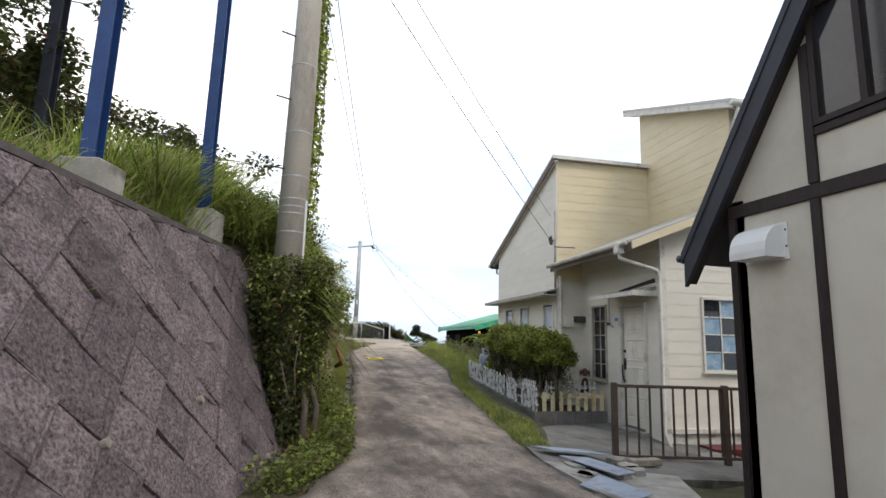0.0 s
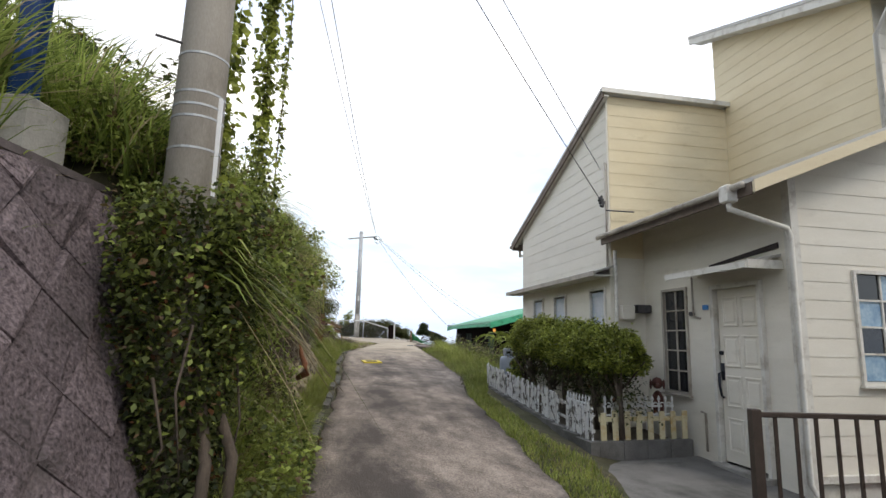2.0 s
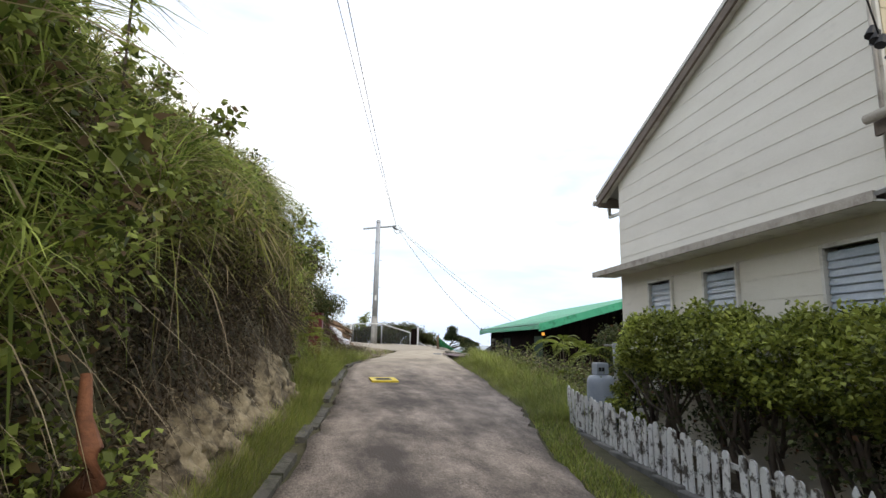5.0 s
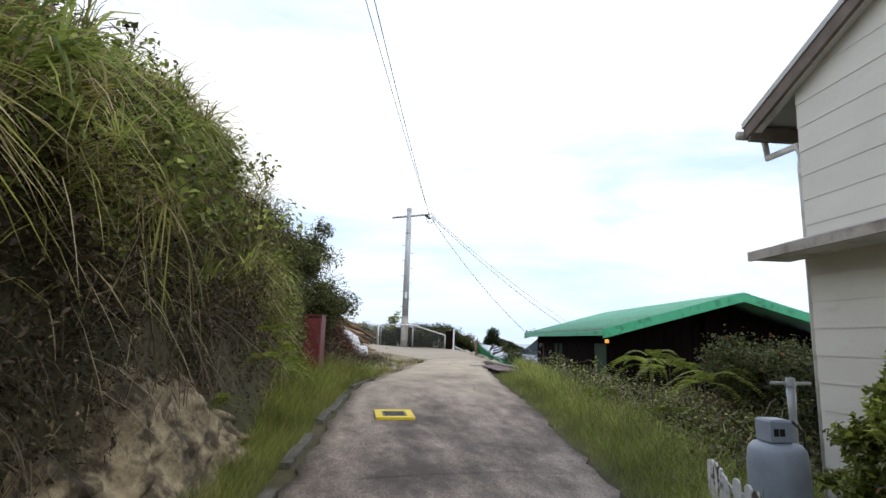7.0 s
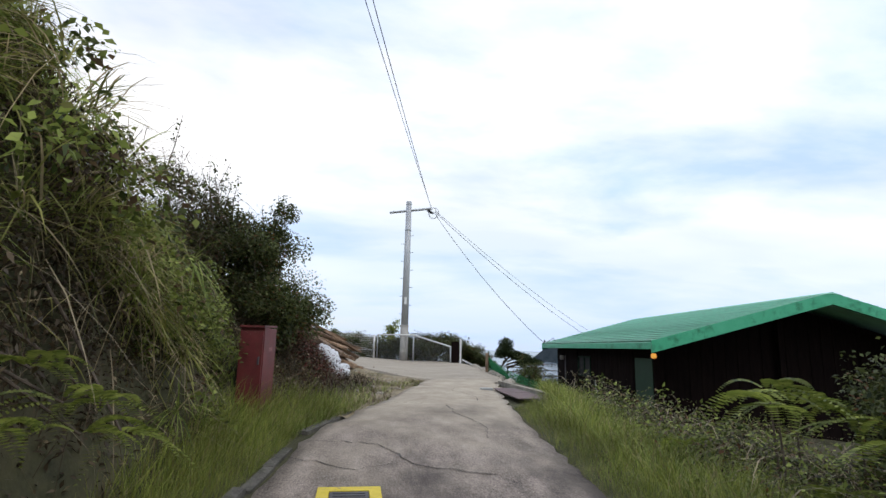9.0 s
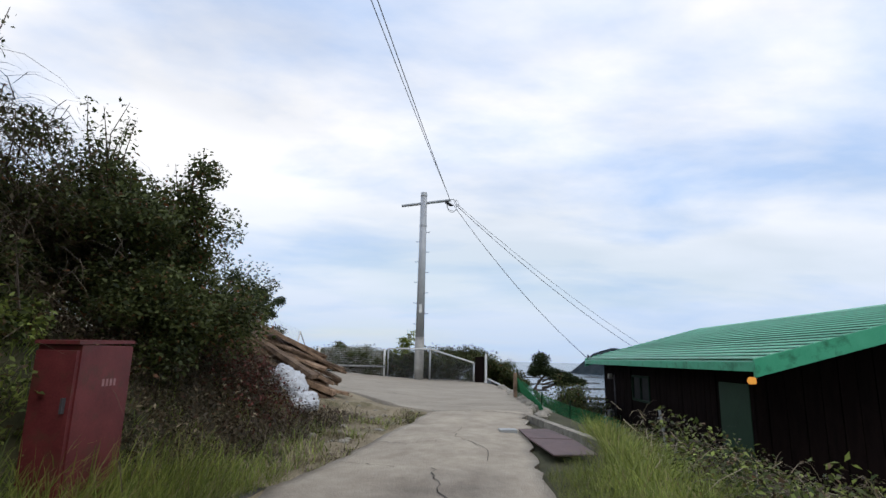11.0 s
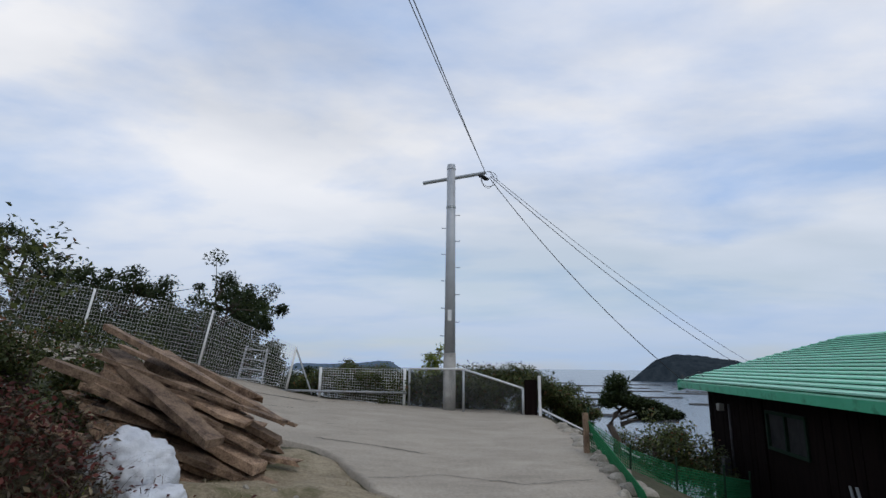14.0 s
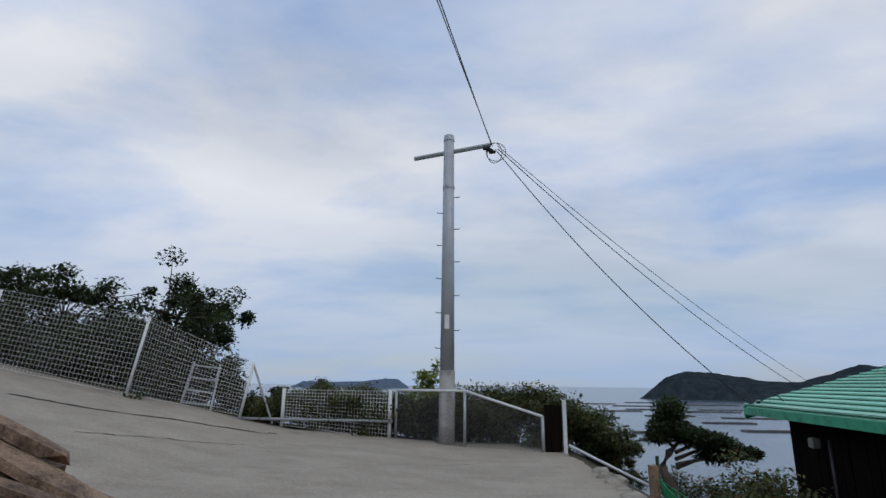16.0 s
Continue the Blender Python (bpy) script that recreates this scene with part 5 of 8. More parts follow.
def tree(name, base, height, spread, material, label, seed, leaves=9000, size=0.07, trunk=0.08, lean=(0, 0), low=0.35, flat=1.0, limbs=9, ball=0.28, clumps=5, shoots=0):
    """A tapered trunk, limbs that fork, and clumps of leaves about their ends."""
    rng = np.random.default_rng(seed)
    t = thing(name, pose(*base), label, "tree" if name == "tree" else "bush")
    top = np.array([lean[0], lean[1], height * 0.8])
    pts = [np.zeros(3) + [0, 0, -0.2]]
    for k in range(1, 6):
        s = k / 5
        pts.append(top * s + np.r_[rng.normal(0, 0.05 * height * 0.3, 2), 0])
    part("trunk", Geo().tube([tuple(p) for p in pts], [trunk * (1 - 0.14 * k) for k in range(6)], 9), M_BARK, t, "", True)
    ends = []
    for k in range(limbs):
        s = low + (1 - low) * (k + 0.5) / limbs
        at = np.array([np.interp(s, np.linspace(0, 1, 6), [p[i] for p in pts]) for i in range(3)])
        w = rng.uniform(0, 2 * math.pi) if k else 0.5
        reach = spread * rng.uniform(0.6, 1.05) * (1.15 - 0.55 * s)
        tip = at + [reach * math.cos(w), reach * math.sin(w), flat * height * rng.uniform(0.08, 0.26)]
        mid = (at + tip) / 2 + rng.normal(0, 0.07 * spread, 3)
        g = Geo().tube([tuple(at), tuple(mid), tuple(tip)], [trunk * 0.45, trunk * 0.3, trunk * 0.12], 6)
        ends.append(tip)
        for _ in range(clumps - 1):
            f2 = tip + rng.normal(0, 0.42 * spread * 0.6, 3) * [1, 1, 0.7]
            g.tube([tuple(mid), tuple((mid + f2) / 2 + [0, 0, 0.03]), tuple(f2)], [trunk * 0.22, trunk * 0.15, trunk * 0.06], 5)
            ends.append(f2)
        part("limb", g, M_BARK, t, "", True)
    ends.append(np.array(pts[-1]) + [0, 0, 0.1])
    ends = np.array(ends)
    which = rng.integers(0, len(ends), leaves)
    r = ball * spread * rng.uniform(0.5, 1.25, len(ends))
    p = ends[which] + unit(rng.normal(0, 1, (leaves, 3))) * (r[which] * rng.uniform(0, 1, leaves) ** 0.5)[:, None] * [1, 1, 0.75]
    if shoots:
        extra = []
        for _ in range(shoots):
            a = ends[np.argsort(ends[:, 2])[-rng.integers(1, max(2, len(ends) // 3))]]
            top = a + [rng.normal(0, 0.12), rng.normal(0, 0.12), rng.uniform(0.45, 0.95)]
            part("shoot", Geo().tube([tuple(a), tuple((a + top) / 2 + rng.normal(0, 0.03, 3)), tuple(top)], [0.010, 0.007, 0.003], 5), M_BARK, t)
            k = 46
            along_it = a + (top - a) * rng.uniform(0.15, 1, (k, 1)) + rng.normal(0, 0.035, (k, 3))
            extra.append(along_it)
        p = np.concatenate([p, *extra])
    ob = fast_mesh("crown", *leaf_quads(p, size, rng), material, t)
    return t


def bent_pine(x, y):
    """A small pine bent by the wind: a crooked trunk and flat tiers of needles on its lee side."""
    rng = np.random.default_rng(121)
    z0 = float(terrain(x, y))
    top = 2.02 - z0
    t = thing("tree", pose(x, y, z0), "small wind-bent pine above the shore", "tree")
    spine = [(0, 0, -0.2), (0.03, 0, 0.25 * top), (-0.10, 0.03, 0.42 * top), (0.02, 0, 0.56 * top), (0.22, 0.05, 0.66 * top), (0.16, 0.02, 0.82 * top), (0.10, 0, 1.0 * top)]
    part("trunk", Geo().tube(spine, [0.085, 0.075, 0.07, 0.06, 0.05, 0.035, 0.015], 9), M_BARK, t, "", True)
    tiers = ((0.08, 0.95, 0.26, 0.20), (0.05, 0.80, 0.34, 0.16), (0.35, 0.72, 0.34, 0.13), (0.65, 0.66, 0.38, 0.13), (0.95, 0.60, 0.36, 0.12), (1.2, 0.55, 0.26, 0.10), (0.75, 0.52, 0.30, 0.09), (-0.12, 0.70, 0.22, 0.10))
    pts = []
    for dx, s, w, h in tiers:
        at = (dx, rng.normal(0, 0.12), s * top)
        part("limb", Geo().tube([(0.12, 0.02, (s - 0.1) * top), ((0.12 + dx) / 2, at[1] / 2, (s - 0.03) * top), at], [0.032, 0.022, 0.010], 6), M_BARK, t, "", True)
        k = int(4200 * w)
        pts.append(np.array(at) + unit(rng.normal(0, 1, (k, 3))) * (rng.uniform(0, 1, (k, 1)) ** 0.45) * [w, 0.8 * w, h])
    fast_mesh("crown", *leaf_quads(np.concatenate(pts), 0.075, rng, -0.3, 0.4), L_PINE, t)


PX, PY = -0.10, 6.0
RNG = np.random.default_rng(21)


# ---------- uphill bank ----------
def bank_points(n, y0, y1, d0, d1, rng, lift=0.25):
    y = rng.uniform(y0, y1, n)
    foot = along(BANK_L, y) - np.interp(y, [6.2, 9, 11, 16, 18.5], [0.35, 0.45, 0.7, 0.75, 0.7])
    d = rng.uniform(d0, d1, n)
    x = foot - d
    z = terrain(x, y)
    e = 0.08
    nx = -(terrain(x + e, y) - terrain(x - e, y)) / (2 * e)
    nrm = unit(np.stack([nx, 0 * nx, np.ones(n)], 1))
    # leaves gather in clumps
    lump = 0.5 + 0.5 * np.sin(2.3 * y + 1.7 * np.sin(1.9 * z + y)) * np.sin(3.1 * z + 0.6 * y)
    # the foot is bare, the growth above overhangs it
    share = np.interp(y, [6, 7, 8.5, 10.5, 15.0, 16.5], [0.55, 0.55, 0.45, 0.95, 0.95, 0.5])
    bare = (z - along(ROAD_Z, y) < 1.0 + 0.25 * np.sin(2.9 * y) + 0.12 * np.sin(7.3 * y)) & (rng.uniform(0, 1, n) < share)
    x = np.where(bare, foot - rng.uniform(0.62, max(d1, 0.9), n), x)
    z = np.where(bare, terrain(x, y), z)
    high = z - along(ROAD_Z, y)
    off = lift * rng.uniform(0, 1, n) * (0.35 + 1.0 * lump) * (0.4 + 1.0 * smoothstep(0.7, 1.35, high) * (1 - 0.6 * smoothstep(2.0, 3.0, high)))
    return np.stack([x, y, z], 1) + nrm * off[:, None], nrm


def clumped(c, nrm, k, r, rng):
    """Points gathered about the centres c."""
    fat = r * rng.uniform(0.5, 1.5, len(c))
    return c.repeat(k, 0) + nrm.repeat(k, 0) * 0.10 + unit(rng.normal(0, 1, (len(c) * k, 3))) * (1.7 * fat.repeat(k) * rng.uniform(0, 1, len(c) * k) ** 0.45)[:, None], nrm.repeat(k, 0)


def grown(n, y0, y1, d0, d1, rng, lift, low):
    """Points on the bank; past y = 9 those lower than low above the lane are left out, so that the foot stays bare."""
    p, nrm = bank_points(n, y0, y1, d0, d1, rng, lift)
    over = p[:, 2] - along(ROAD_Z, p[:, 1])
    keep = over > low * (0.55 + 0.45 * smoothstep(8.2, 9.8, p[:, 1])) * (1 - smoothstep(16.6, 17.6, p[:, 1]))
    return p[keep], nrm[keep]


# leaves close to the soil, shade put into their dark colour; green clumps above
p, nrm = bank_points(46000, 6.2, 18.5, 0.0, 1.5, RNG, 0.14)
overhung = p[:, 2] - along(ROAD_Z, p[:, 1]) < 1.9 * smoothstep(8.5, 10.5, p[:, 1])
shady = ~overhung & (p[:, 2] - along(ROAD_Z, p[:, 1]) < 1.5) & (p[:, 1] > 7.2)
stuff("vine_cover", leaf_quads(p[shady], 0.06, RNG, 0.5, 0.6), L_BUSH, "vine leaves close to the bank, darkened as shade", "vines")
stuff("vine_cover", leaf_quads(p[~overhung & ~shady], 0.06, RNG, 0.5, 0.6), L_VINE, "green vine leaves on the bank's upper part", "vines")
# dead brown leaves; their dark tone also paints shade under the overhang
stuff("dead_brush", leaf_quads(p[overhung], 0.06, RNG, 0.6, 0.35), L_BRUSH, "dead brown leaves under the overhanging grass", "brush")
p, nrm = grown(900, 6.2, 18.5, 0.0, 1.6, RNG, 0.6, 1.75)
few = (p[:, 1] < 10) | (RNG.uniform(0, 1, len(p)) < 0.4)
p, nrm = p[few], nrm[few]
p, _ = clumped(p, nrm, 80, 0.12, RNG)
stuff("vine_cover", leaf_quads(p, 0.06, RNG, 0.5, 0.65), L_VINE, "tangled green vine leaves covering the steep bank", "vines")
p, nrm = bank_points(150, 6.2, 9.2, 0.0, 1.5, RNG, 0.5)
p, _ = clumped(p, nrm, 90, 0.13, RNG)
stuff("ivy", leaf_quads(p, 0.055, RNG, 0.6, 0.6), L_VINE, "dense ivy round the foot of the pole", "ivy")
for n, y0, y1, material in ((190, 6.3, 10.6, L_LONG), (230, 9.5, 17.8, L_LONG), (420, 9.8, 17.8, L_TANGLE)):
    p, nrm = grown(n, y0, y1, 0.3, 2.0, RNG, 0.5, 1.45)
    way = RNG.normal(0, 0.5, p.shape)
    p, nrm = clumped(p, nrm, 30, 0.05, RNG)
    lean = unit(nrm * [0.6, 1, 0.4] + [0, -0.1, 0.65] + way.repeat(30, 0) + RNG.normal(0, 0.6, p.shape))
    stuff("long_grass", blade_quads(p, lean, 0.55, 0.010, 0.5, RNG), material, "long arching grass overhanging the bank", "grass")
# upright fresh grass on the bank's shoulder
p, nrm = grown(24000, 6.3, 17.6, 0.6, 1.9, RNG, 0.3, 1.8)
stuff("shoulder_grass", blade_quads(p, unit(nrm * [0.5, 1, 0.5] + [0, 0, 0.8] + RNG.normal(0, 0.5, p.shape)), 0.46, 0.008, 0.5, RNG), L_LONG, "fresh green grass on the bank's shoulder", "grass")
p, nrm = grown(5200, 6.3, 17.8, 0.1, 1.3, RNG, 0.4, 1.3)
stuff("wild_grass", blade_quads(p, unit(nrm * [0.8, 1, 0.3] + [0, 0, 0.2] + RNG.normal(0, 1.1, p.shape)), 0.42, 0.007, 0.5, RNG), L_TANGLE, "thin tangled grass hanging on the bank", "grass")
p, nrm = grown(2000, 6.5, 18, 0.1, 1.9, RNG, 0.5, 0.9)
stuff("dry_stalks", blade_quads(p, unit(nrm * [0.7, 1, 0.2] + [0, -0.2, 0.1] + RNG.normal(0, 0.85, p.shape)), 0.7, 0.006, 0.45, RNG), L_DRY, "dry pale stalks and twigs caught on the bank", "stalks")
p, nrm = bank_points(26000, 6.5, 18.3, 1.1, 3.5, RNG, 0.25)
stuff("bank_top_grass", blade_quads(p, leaning(RNG, len(p), (0.25, 0, 0), 1.0, 0.35), 0.85, 0.009, 0.55, RNG), L_LONG, "tall grass on top of the bank", "grass")
# low weeds at the foot of the nearer part
y = RNG.uniform(6.4, 9.8, 2600)
x = along(ROAD_L, y) - 0.25 - RNG.uniform(0, 0.55, 2600)
p = np.stack([x, y, terrain(x, y) - 0.02], 1)
stuff("wild_grass", blade_quads(p, leaning(RNG, len(p), (0.4, -0.1, 0), 0.8, 0.4), 0.5, 0.009, 0.6, RNG), L_LONG, "green grass at the bank's foot", "grass")

# dead brown growth in the hollow, kept dark to paint the overhang's shade
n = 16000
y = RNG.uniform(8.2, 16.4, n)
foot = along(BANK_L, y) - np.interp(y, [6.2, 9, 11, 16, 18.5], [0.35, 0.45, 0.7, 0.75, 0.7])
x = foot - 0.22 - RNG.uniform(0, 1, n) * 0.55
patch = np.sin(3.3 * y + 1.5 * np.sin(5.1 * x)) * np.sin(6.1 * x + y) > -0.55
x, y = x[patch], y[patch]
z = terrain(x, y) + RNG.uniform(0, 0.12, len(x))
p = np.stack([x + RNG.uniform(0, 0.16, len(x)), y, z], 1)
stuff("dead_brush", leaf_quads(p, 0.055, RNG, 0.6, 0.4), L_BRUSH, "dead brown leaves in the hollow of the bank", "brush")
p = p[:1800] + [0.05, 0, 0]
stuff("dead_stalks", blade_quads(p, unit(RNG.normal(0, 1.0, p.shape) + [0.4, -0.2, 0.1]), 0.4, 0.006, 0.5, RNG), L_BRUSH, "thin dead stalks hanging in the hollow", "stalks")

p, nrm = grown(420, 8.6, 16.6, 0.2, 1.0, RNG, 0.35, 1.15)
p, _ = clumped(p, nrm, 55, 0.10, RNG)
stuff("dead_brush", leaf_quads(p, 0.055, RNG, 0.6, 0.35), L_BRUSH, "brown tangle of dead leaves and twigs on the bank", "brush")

# tufts of broad grass leaning over the lane
for y, x, z, n, seed in ((5.75, -0.02, 1.80, 46, 1), (5.8, 0.10, 1.66, 40, 2), (10.4, 0.5, 2.7, 70, 5), (12.0, 0.7, 2.9, 80, 6), (13.2, 0.8, 3.0, 80, 7)):
    r = np.random.default_rng(seed)
    base = np.array([x, y, z]) + r.normal(0, 0.06, (n, 3))
    stuff("grass_tuft", blade_quads(base, unit(r.normal(0, 0.33, (n, 3)) + [0.75, -0.1, 0.55]), 0.95 if seed in (1, 2) else 0.7, 0.024 if seed in (1, 2) else 0.014, 0.8, r), L_LONG, "tuft of broad arching grass blades on the bank", "grass")

# ivy wrapped about the pole's lower part
n = 5500
z = 0.5 + 1.8 * RNG.uniform(0, 1, n) ** 0.45
a = RNG.uniform(0, 2 * math.pi, n)
rr = (0.20 + 0.22 * np.sin(3.1 * z + 2.0 * np.sin(2 * a)) ** 2 * smoothstep(0.8, 1.5, z) + 0.10 * np.sin(np.clip(z / 2.6, 0, 1) * math.pi) + 0.07 * np.sin(7 * a + 4 * z)) * RNG.uniform(0.6, 1.1, n)
p = np.stack([PX + 0.10 + rr * np.cos(a), PY - 0.12 + rr * np.sin(a), z], 1)
stuff("ivy", leaf_quads(p, 0.05, RNG, 0.6, 0.6), L_VINE, "dark ivy wrapped thickly about the utility pole", "ivy")
# these leaves take a darker green that paints shade beneath the green ivy
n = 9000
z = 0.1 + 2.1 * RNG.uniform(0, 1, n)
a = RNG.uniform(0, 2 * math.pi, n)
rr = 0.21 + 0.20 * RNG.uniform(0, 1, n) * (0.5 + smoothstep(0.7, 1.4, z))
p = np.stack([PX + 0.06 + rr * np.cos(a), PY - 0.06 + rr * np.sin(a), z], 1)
stuff("ivy", leaf_quads(p, 0.06, RNG, 0.6, 0.6), L_BUSH, "ivy low on the utility pole, darkened as shade", "ivy")
# bare hanging roots under the ivy
for k in range(6):
    a = RNG.uniform(0, 2 * math.pi)
    x, y, z = PX + 0.1 + 0.34 * math.cos(a), PY - 0.12 + 0.34 * math.sin(a), RNG.uniform(1.0, 1.5)
    solo("root", Geo().tube([(x, y, z), (x + RNG.normal(0, 0.05), y + RNG.normal(0, 0.05), z - 0.4), (x + RNG.normal(0, 0.09), y + RNG.normal(0, 0.09), max(z - RNG.uniform(0.7, 1.2), 0.0))], [0.010, 0.008, 0.004], 5), M_BARK, "thin bare root hanging beneath the ivy", "root", group="hanging roots", smooth=True)
# long pale straws hanging down the bank
for k in range(4):
    a = np.array([0.36 + RNG.normal(0, 0.05), 7.15 + RNG.normal(0, 0.12), 1.60 + RNG.normal(0, 0.07)])
    b = np.array([0.92 + RNG.normal(0, 0.14), 7.15 + RNG.normal(0, 0.15), 0.72 + RNG.normal(0, 0.22)])
    c = (a + b) / 2 + [0.02, 0, 0.05 + 0.05 * RNG.uniform(0, 1)]
    solo("straw", Geo().tube([tuple(a), tuple(c), tuple(b)], [0.007, 0.006, 0.003], 5), L_DRY, "long pale dry straw hanging down the bank", "straw", group="dry straws", smooth=True)
for dx, dy in ((0.28, -0.3), (0.42, -0.1)):
    solo("stem", Geo().tube([(PX + dx, PY + dy, -0.05), (PX + dx + 0.03, PY + dy + 0.05, 0.5), (PX + 0.16, PY - 0.05, 1.3)], [0.05, 0.04, 0.03], 8), M_BARK, "pale climbing stem at the pole's foot", "stem", group="climbing stems", smooth=True)

# tall tussocks between the posts and the pole
for x, y, n, seed in ((-0.75, 6.6, 800, 1), (-0.4, 6.9, 700, 2), (-1.35, 6.9, 900, 3), (-0.9, 7.4, 800, 4), (-0.2, 7.5, 500, 5), (-1.9, 6.2, 900, 6), (-1.6, 5.7, 700, 7), (-2.3, 5.6, 700, 8), (-1.7, 7.2, 900, 9)):
    r = np.random.default_rng(300 + seed)
    base = np.stack([x + r.normal(0, 0.16, n), y + r.normal(0, 0.16, n), 0 * r.uniform(0, 1, n)], 1)
    base[:, 2] = terrain(base[:, 0], base[:, 1]) - 0.03
    stuff("grass_tussock", blade_quads(base, leaning(r, n, (0.1, -0.1, 0), 1.0, 0.30), 1.75 if x < -1 else 1.15, 0.014, 0.5, r), L_LONG, "tall bright tussock of grass above the wall", "grass")

# grass behind the retaining wall
n = 26000
y = RNG.uniform(-8, 7.5, n)
x = wall_x(y) - 0.95 - RNG.uniform(0, 1, n) ** 1.3 * 4.0
p = np.stack([x, y, terrain(x, y)], 1)
stuff("wall_top_grass", blade_quads(p, leaning(RNG, n, (0.15, 0, 0), 1.0, 0.35), 0.75, 0.011, 0.45, RNG), L_LONG, "tall grass growing above the retaining wall", "grass")
for bx, by, h, seed in ((-4.2, 5.2, 3.2, 31), (-4.6, 7.4, 2.4, 32), (-2.7, 8.2, 1.5, 33), (-5.4, 3.2, 3.4, 34)):
    tree("tree", (bx, by, float(terrain(bx, by))), h, 1.5, L_BUSH, "dark leafy tree above the retaining wall", seed, 9000, 0.09, 0.07, low=0.15, limbs=10)

# verge between bank and lane
n = 24000
y = 5.6 + 14.4 * RNG.uniform(0, 1, n) ** 0.95
w = RNG.uniform(0, 1, n)
x = along(ROAD_L, y) - np.interp(y, [5, 8, 9, 19, 20], [0.02, 0.05, 0.17, 0.17, 0.02]) - w ** 1.4 * np.interp(y, [5, 8, 10, 15, 16.5, 18, 22], [0.5, 0.55, 0.42, 0.45, 0.7, 0.75, 1.2])
p = np.stack([x, y, terrain(x, y) - 0.01], 1)
hgt = 0.16 + np.interp(y, [5, 9, 10, 15, 16.5], [0.4, 0.4, 0.22, 0.22, 0.42]) * w + 0.10 * smoothstep(16.5, 18.5, y)
v, q = blade_quads(p, leaning(RNG, n, (0.2, 0, 0), 1.0, 0.3), 1.0, 0.009, 0.35, RNG)
v = p.repeat(8, 0) + (v - p.repeat(8, 0)) * hgt.repeat(8)[:, None] * [1, 1, 1]
stuff("verge_grass", (v, q), L_GRASS, "fresh green grass along the lane's uphill edge", "grass")
# dry tufts and scraps on the bare earth beside the lane's head
rg = np.random.default_rng(77)
n, tufts = 5200, 46
cy = rg.uniform(20.2, 24.2, tufts)
cx = along(ROAD_L, cy) - 0.03 - rg.uniform(0, 1, tufts) ** 1.3 * 0.95
k = rg.integers(0, tufts, n)
x, y = cx[k] + rg.normal(0, 0.075, n), cy[k] + rg.normal(0, 0.11, n)
x = np.minimum(x, along(ROAD_L, y) - 0.01)
p = np.stack([x, y, terrain(x, y) - 0.01], 1)
d = leaning(rg, n, (0.1, 0, 0), 1.0, 0.6)
stuff("dry_tufts", blade_quads(p[:3200], d[:3200], 0.15, 0.006, 0.4, rg), L_BRUSH, "dry brown grass tufts on bare earth", "grass")
stuff("green_tufts", blade_quads(p[3200:], d[3200:], 0.13, 0.006, 0.4, rg), L_GRASS, "small green grass tufts on bare earth", "grass")
n = 3500
y = RNG.uniform(4.2, 7.6, n)
x = along(ROAD_L, y) + 0.05 - RNG.uniform(0, 1, n) * 0.55
z = terrain(x, y) + RNG.uniform(0, 0.28, n)
stuff("weeds", leaf_quads(np.stack([x, y, z], 1), 0.06, RNG, 0.0, 0.6), L_VINE, "low leafy weeds at the foot of the wall", "weeds")


# bare clay showing under the vines
def build_clay():
    rng = np.random.default_rng(5)
    for y0, y1, z1, seed in ((10.0, 12.3, 1.05, 1), (12.0, 15.2, 1.25, 2)):
        ys_, hs = np.linspace(y0, y1, 90), np.linspace(0, 1, 40)
        g = Geo()
        for h in hs:
            for y in ys_:
                foot = float(along(ROAD_L, y)) - 0.56
                edge = math.sin(math.pi * (y - y0) / (y1 - y0))
                x = foot - 0.40 * h - 0.3 * h ** 4 + 0.06 * edge + 0.13 * noise.noise((3 * y, 4 * h, seed)) + 0.09 * noise.noise((9 * y, 7 * h, seed)) + 0.03 * noise.noise((25 * y, 21 * h, seed))
                z = float(along(ROAD_Z, y)) - 0.05 + z1 * h * (0.3 + 0.5 * edge + 0.35 * noise.noise((1.6 * y, 9.1, seed)))
                g.v.append((x, y, z))
        m = len(ys_)
        for i in range(len(hs) - 1):
            for k in range(m - 1):
                g.f.append((i * m + k, i * m + k + 1, (i + 1) * m + k + 1, (i + 1) * m + k))
        tagged(raw("clay_bank", g, M_CLAY, None, True), "bare yellowish clay face at the bank's foot", "earth", kind="structure")


build_clay()
n = 1800
y = RNG.uniform(10.0, 15.4, n)
x = along(ROAD_L, y) - 0.72 - RNG.uniform(0, 1, n) * 0.3
z = along(ROAD_Z, y) + 0.5 + RNG.uniform(0, 1, n) * 0.75
clump = np.sin(4.7 * y + 1.3 * np.sin(3.1 * y)) * np.sin(11 * y + 5 * z) > 0.0
p = np.stack([x, y, z], 1)[clump]
stuff("dead_stalks", blade_quads(p, unit(RNG.normal(0, 0.8, p.shape) + [0.5, -0.2, -0.1]), 0.26, 0.006, 0.7, RNG), L_BRUSH, "dead grass hanging over the clay face", "stalks")

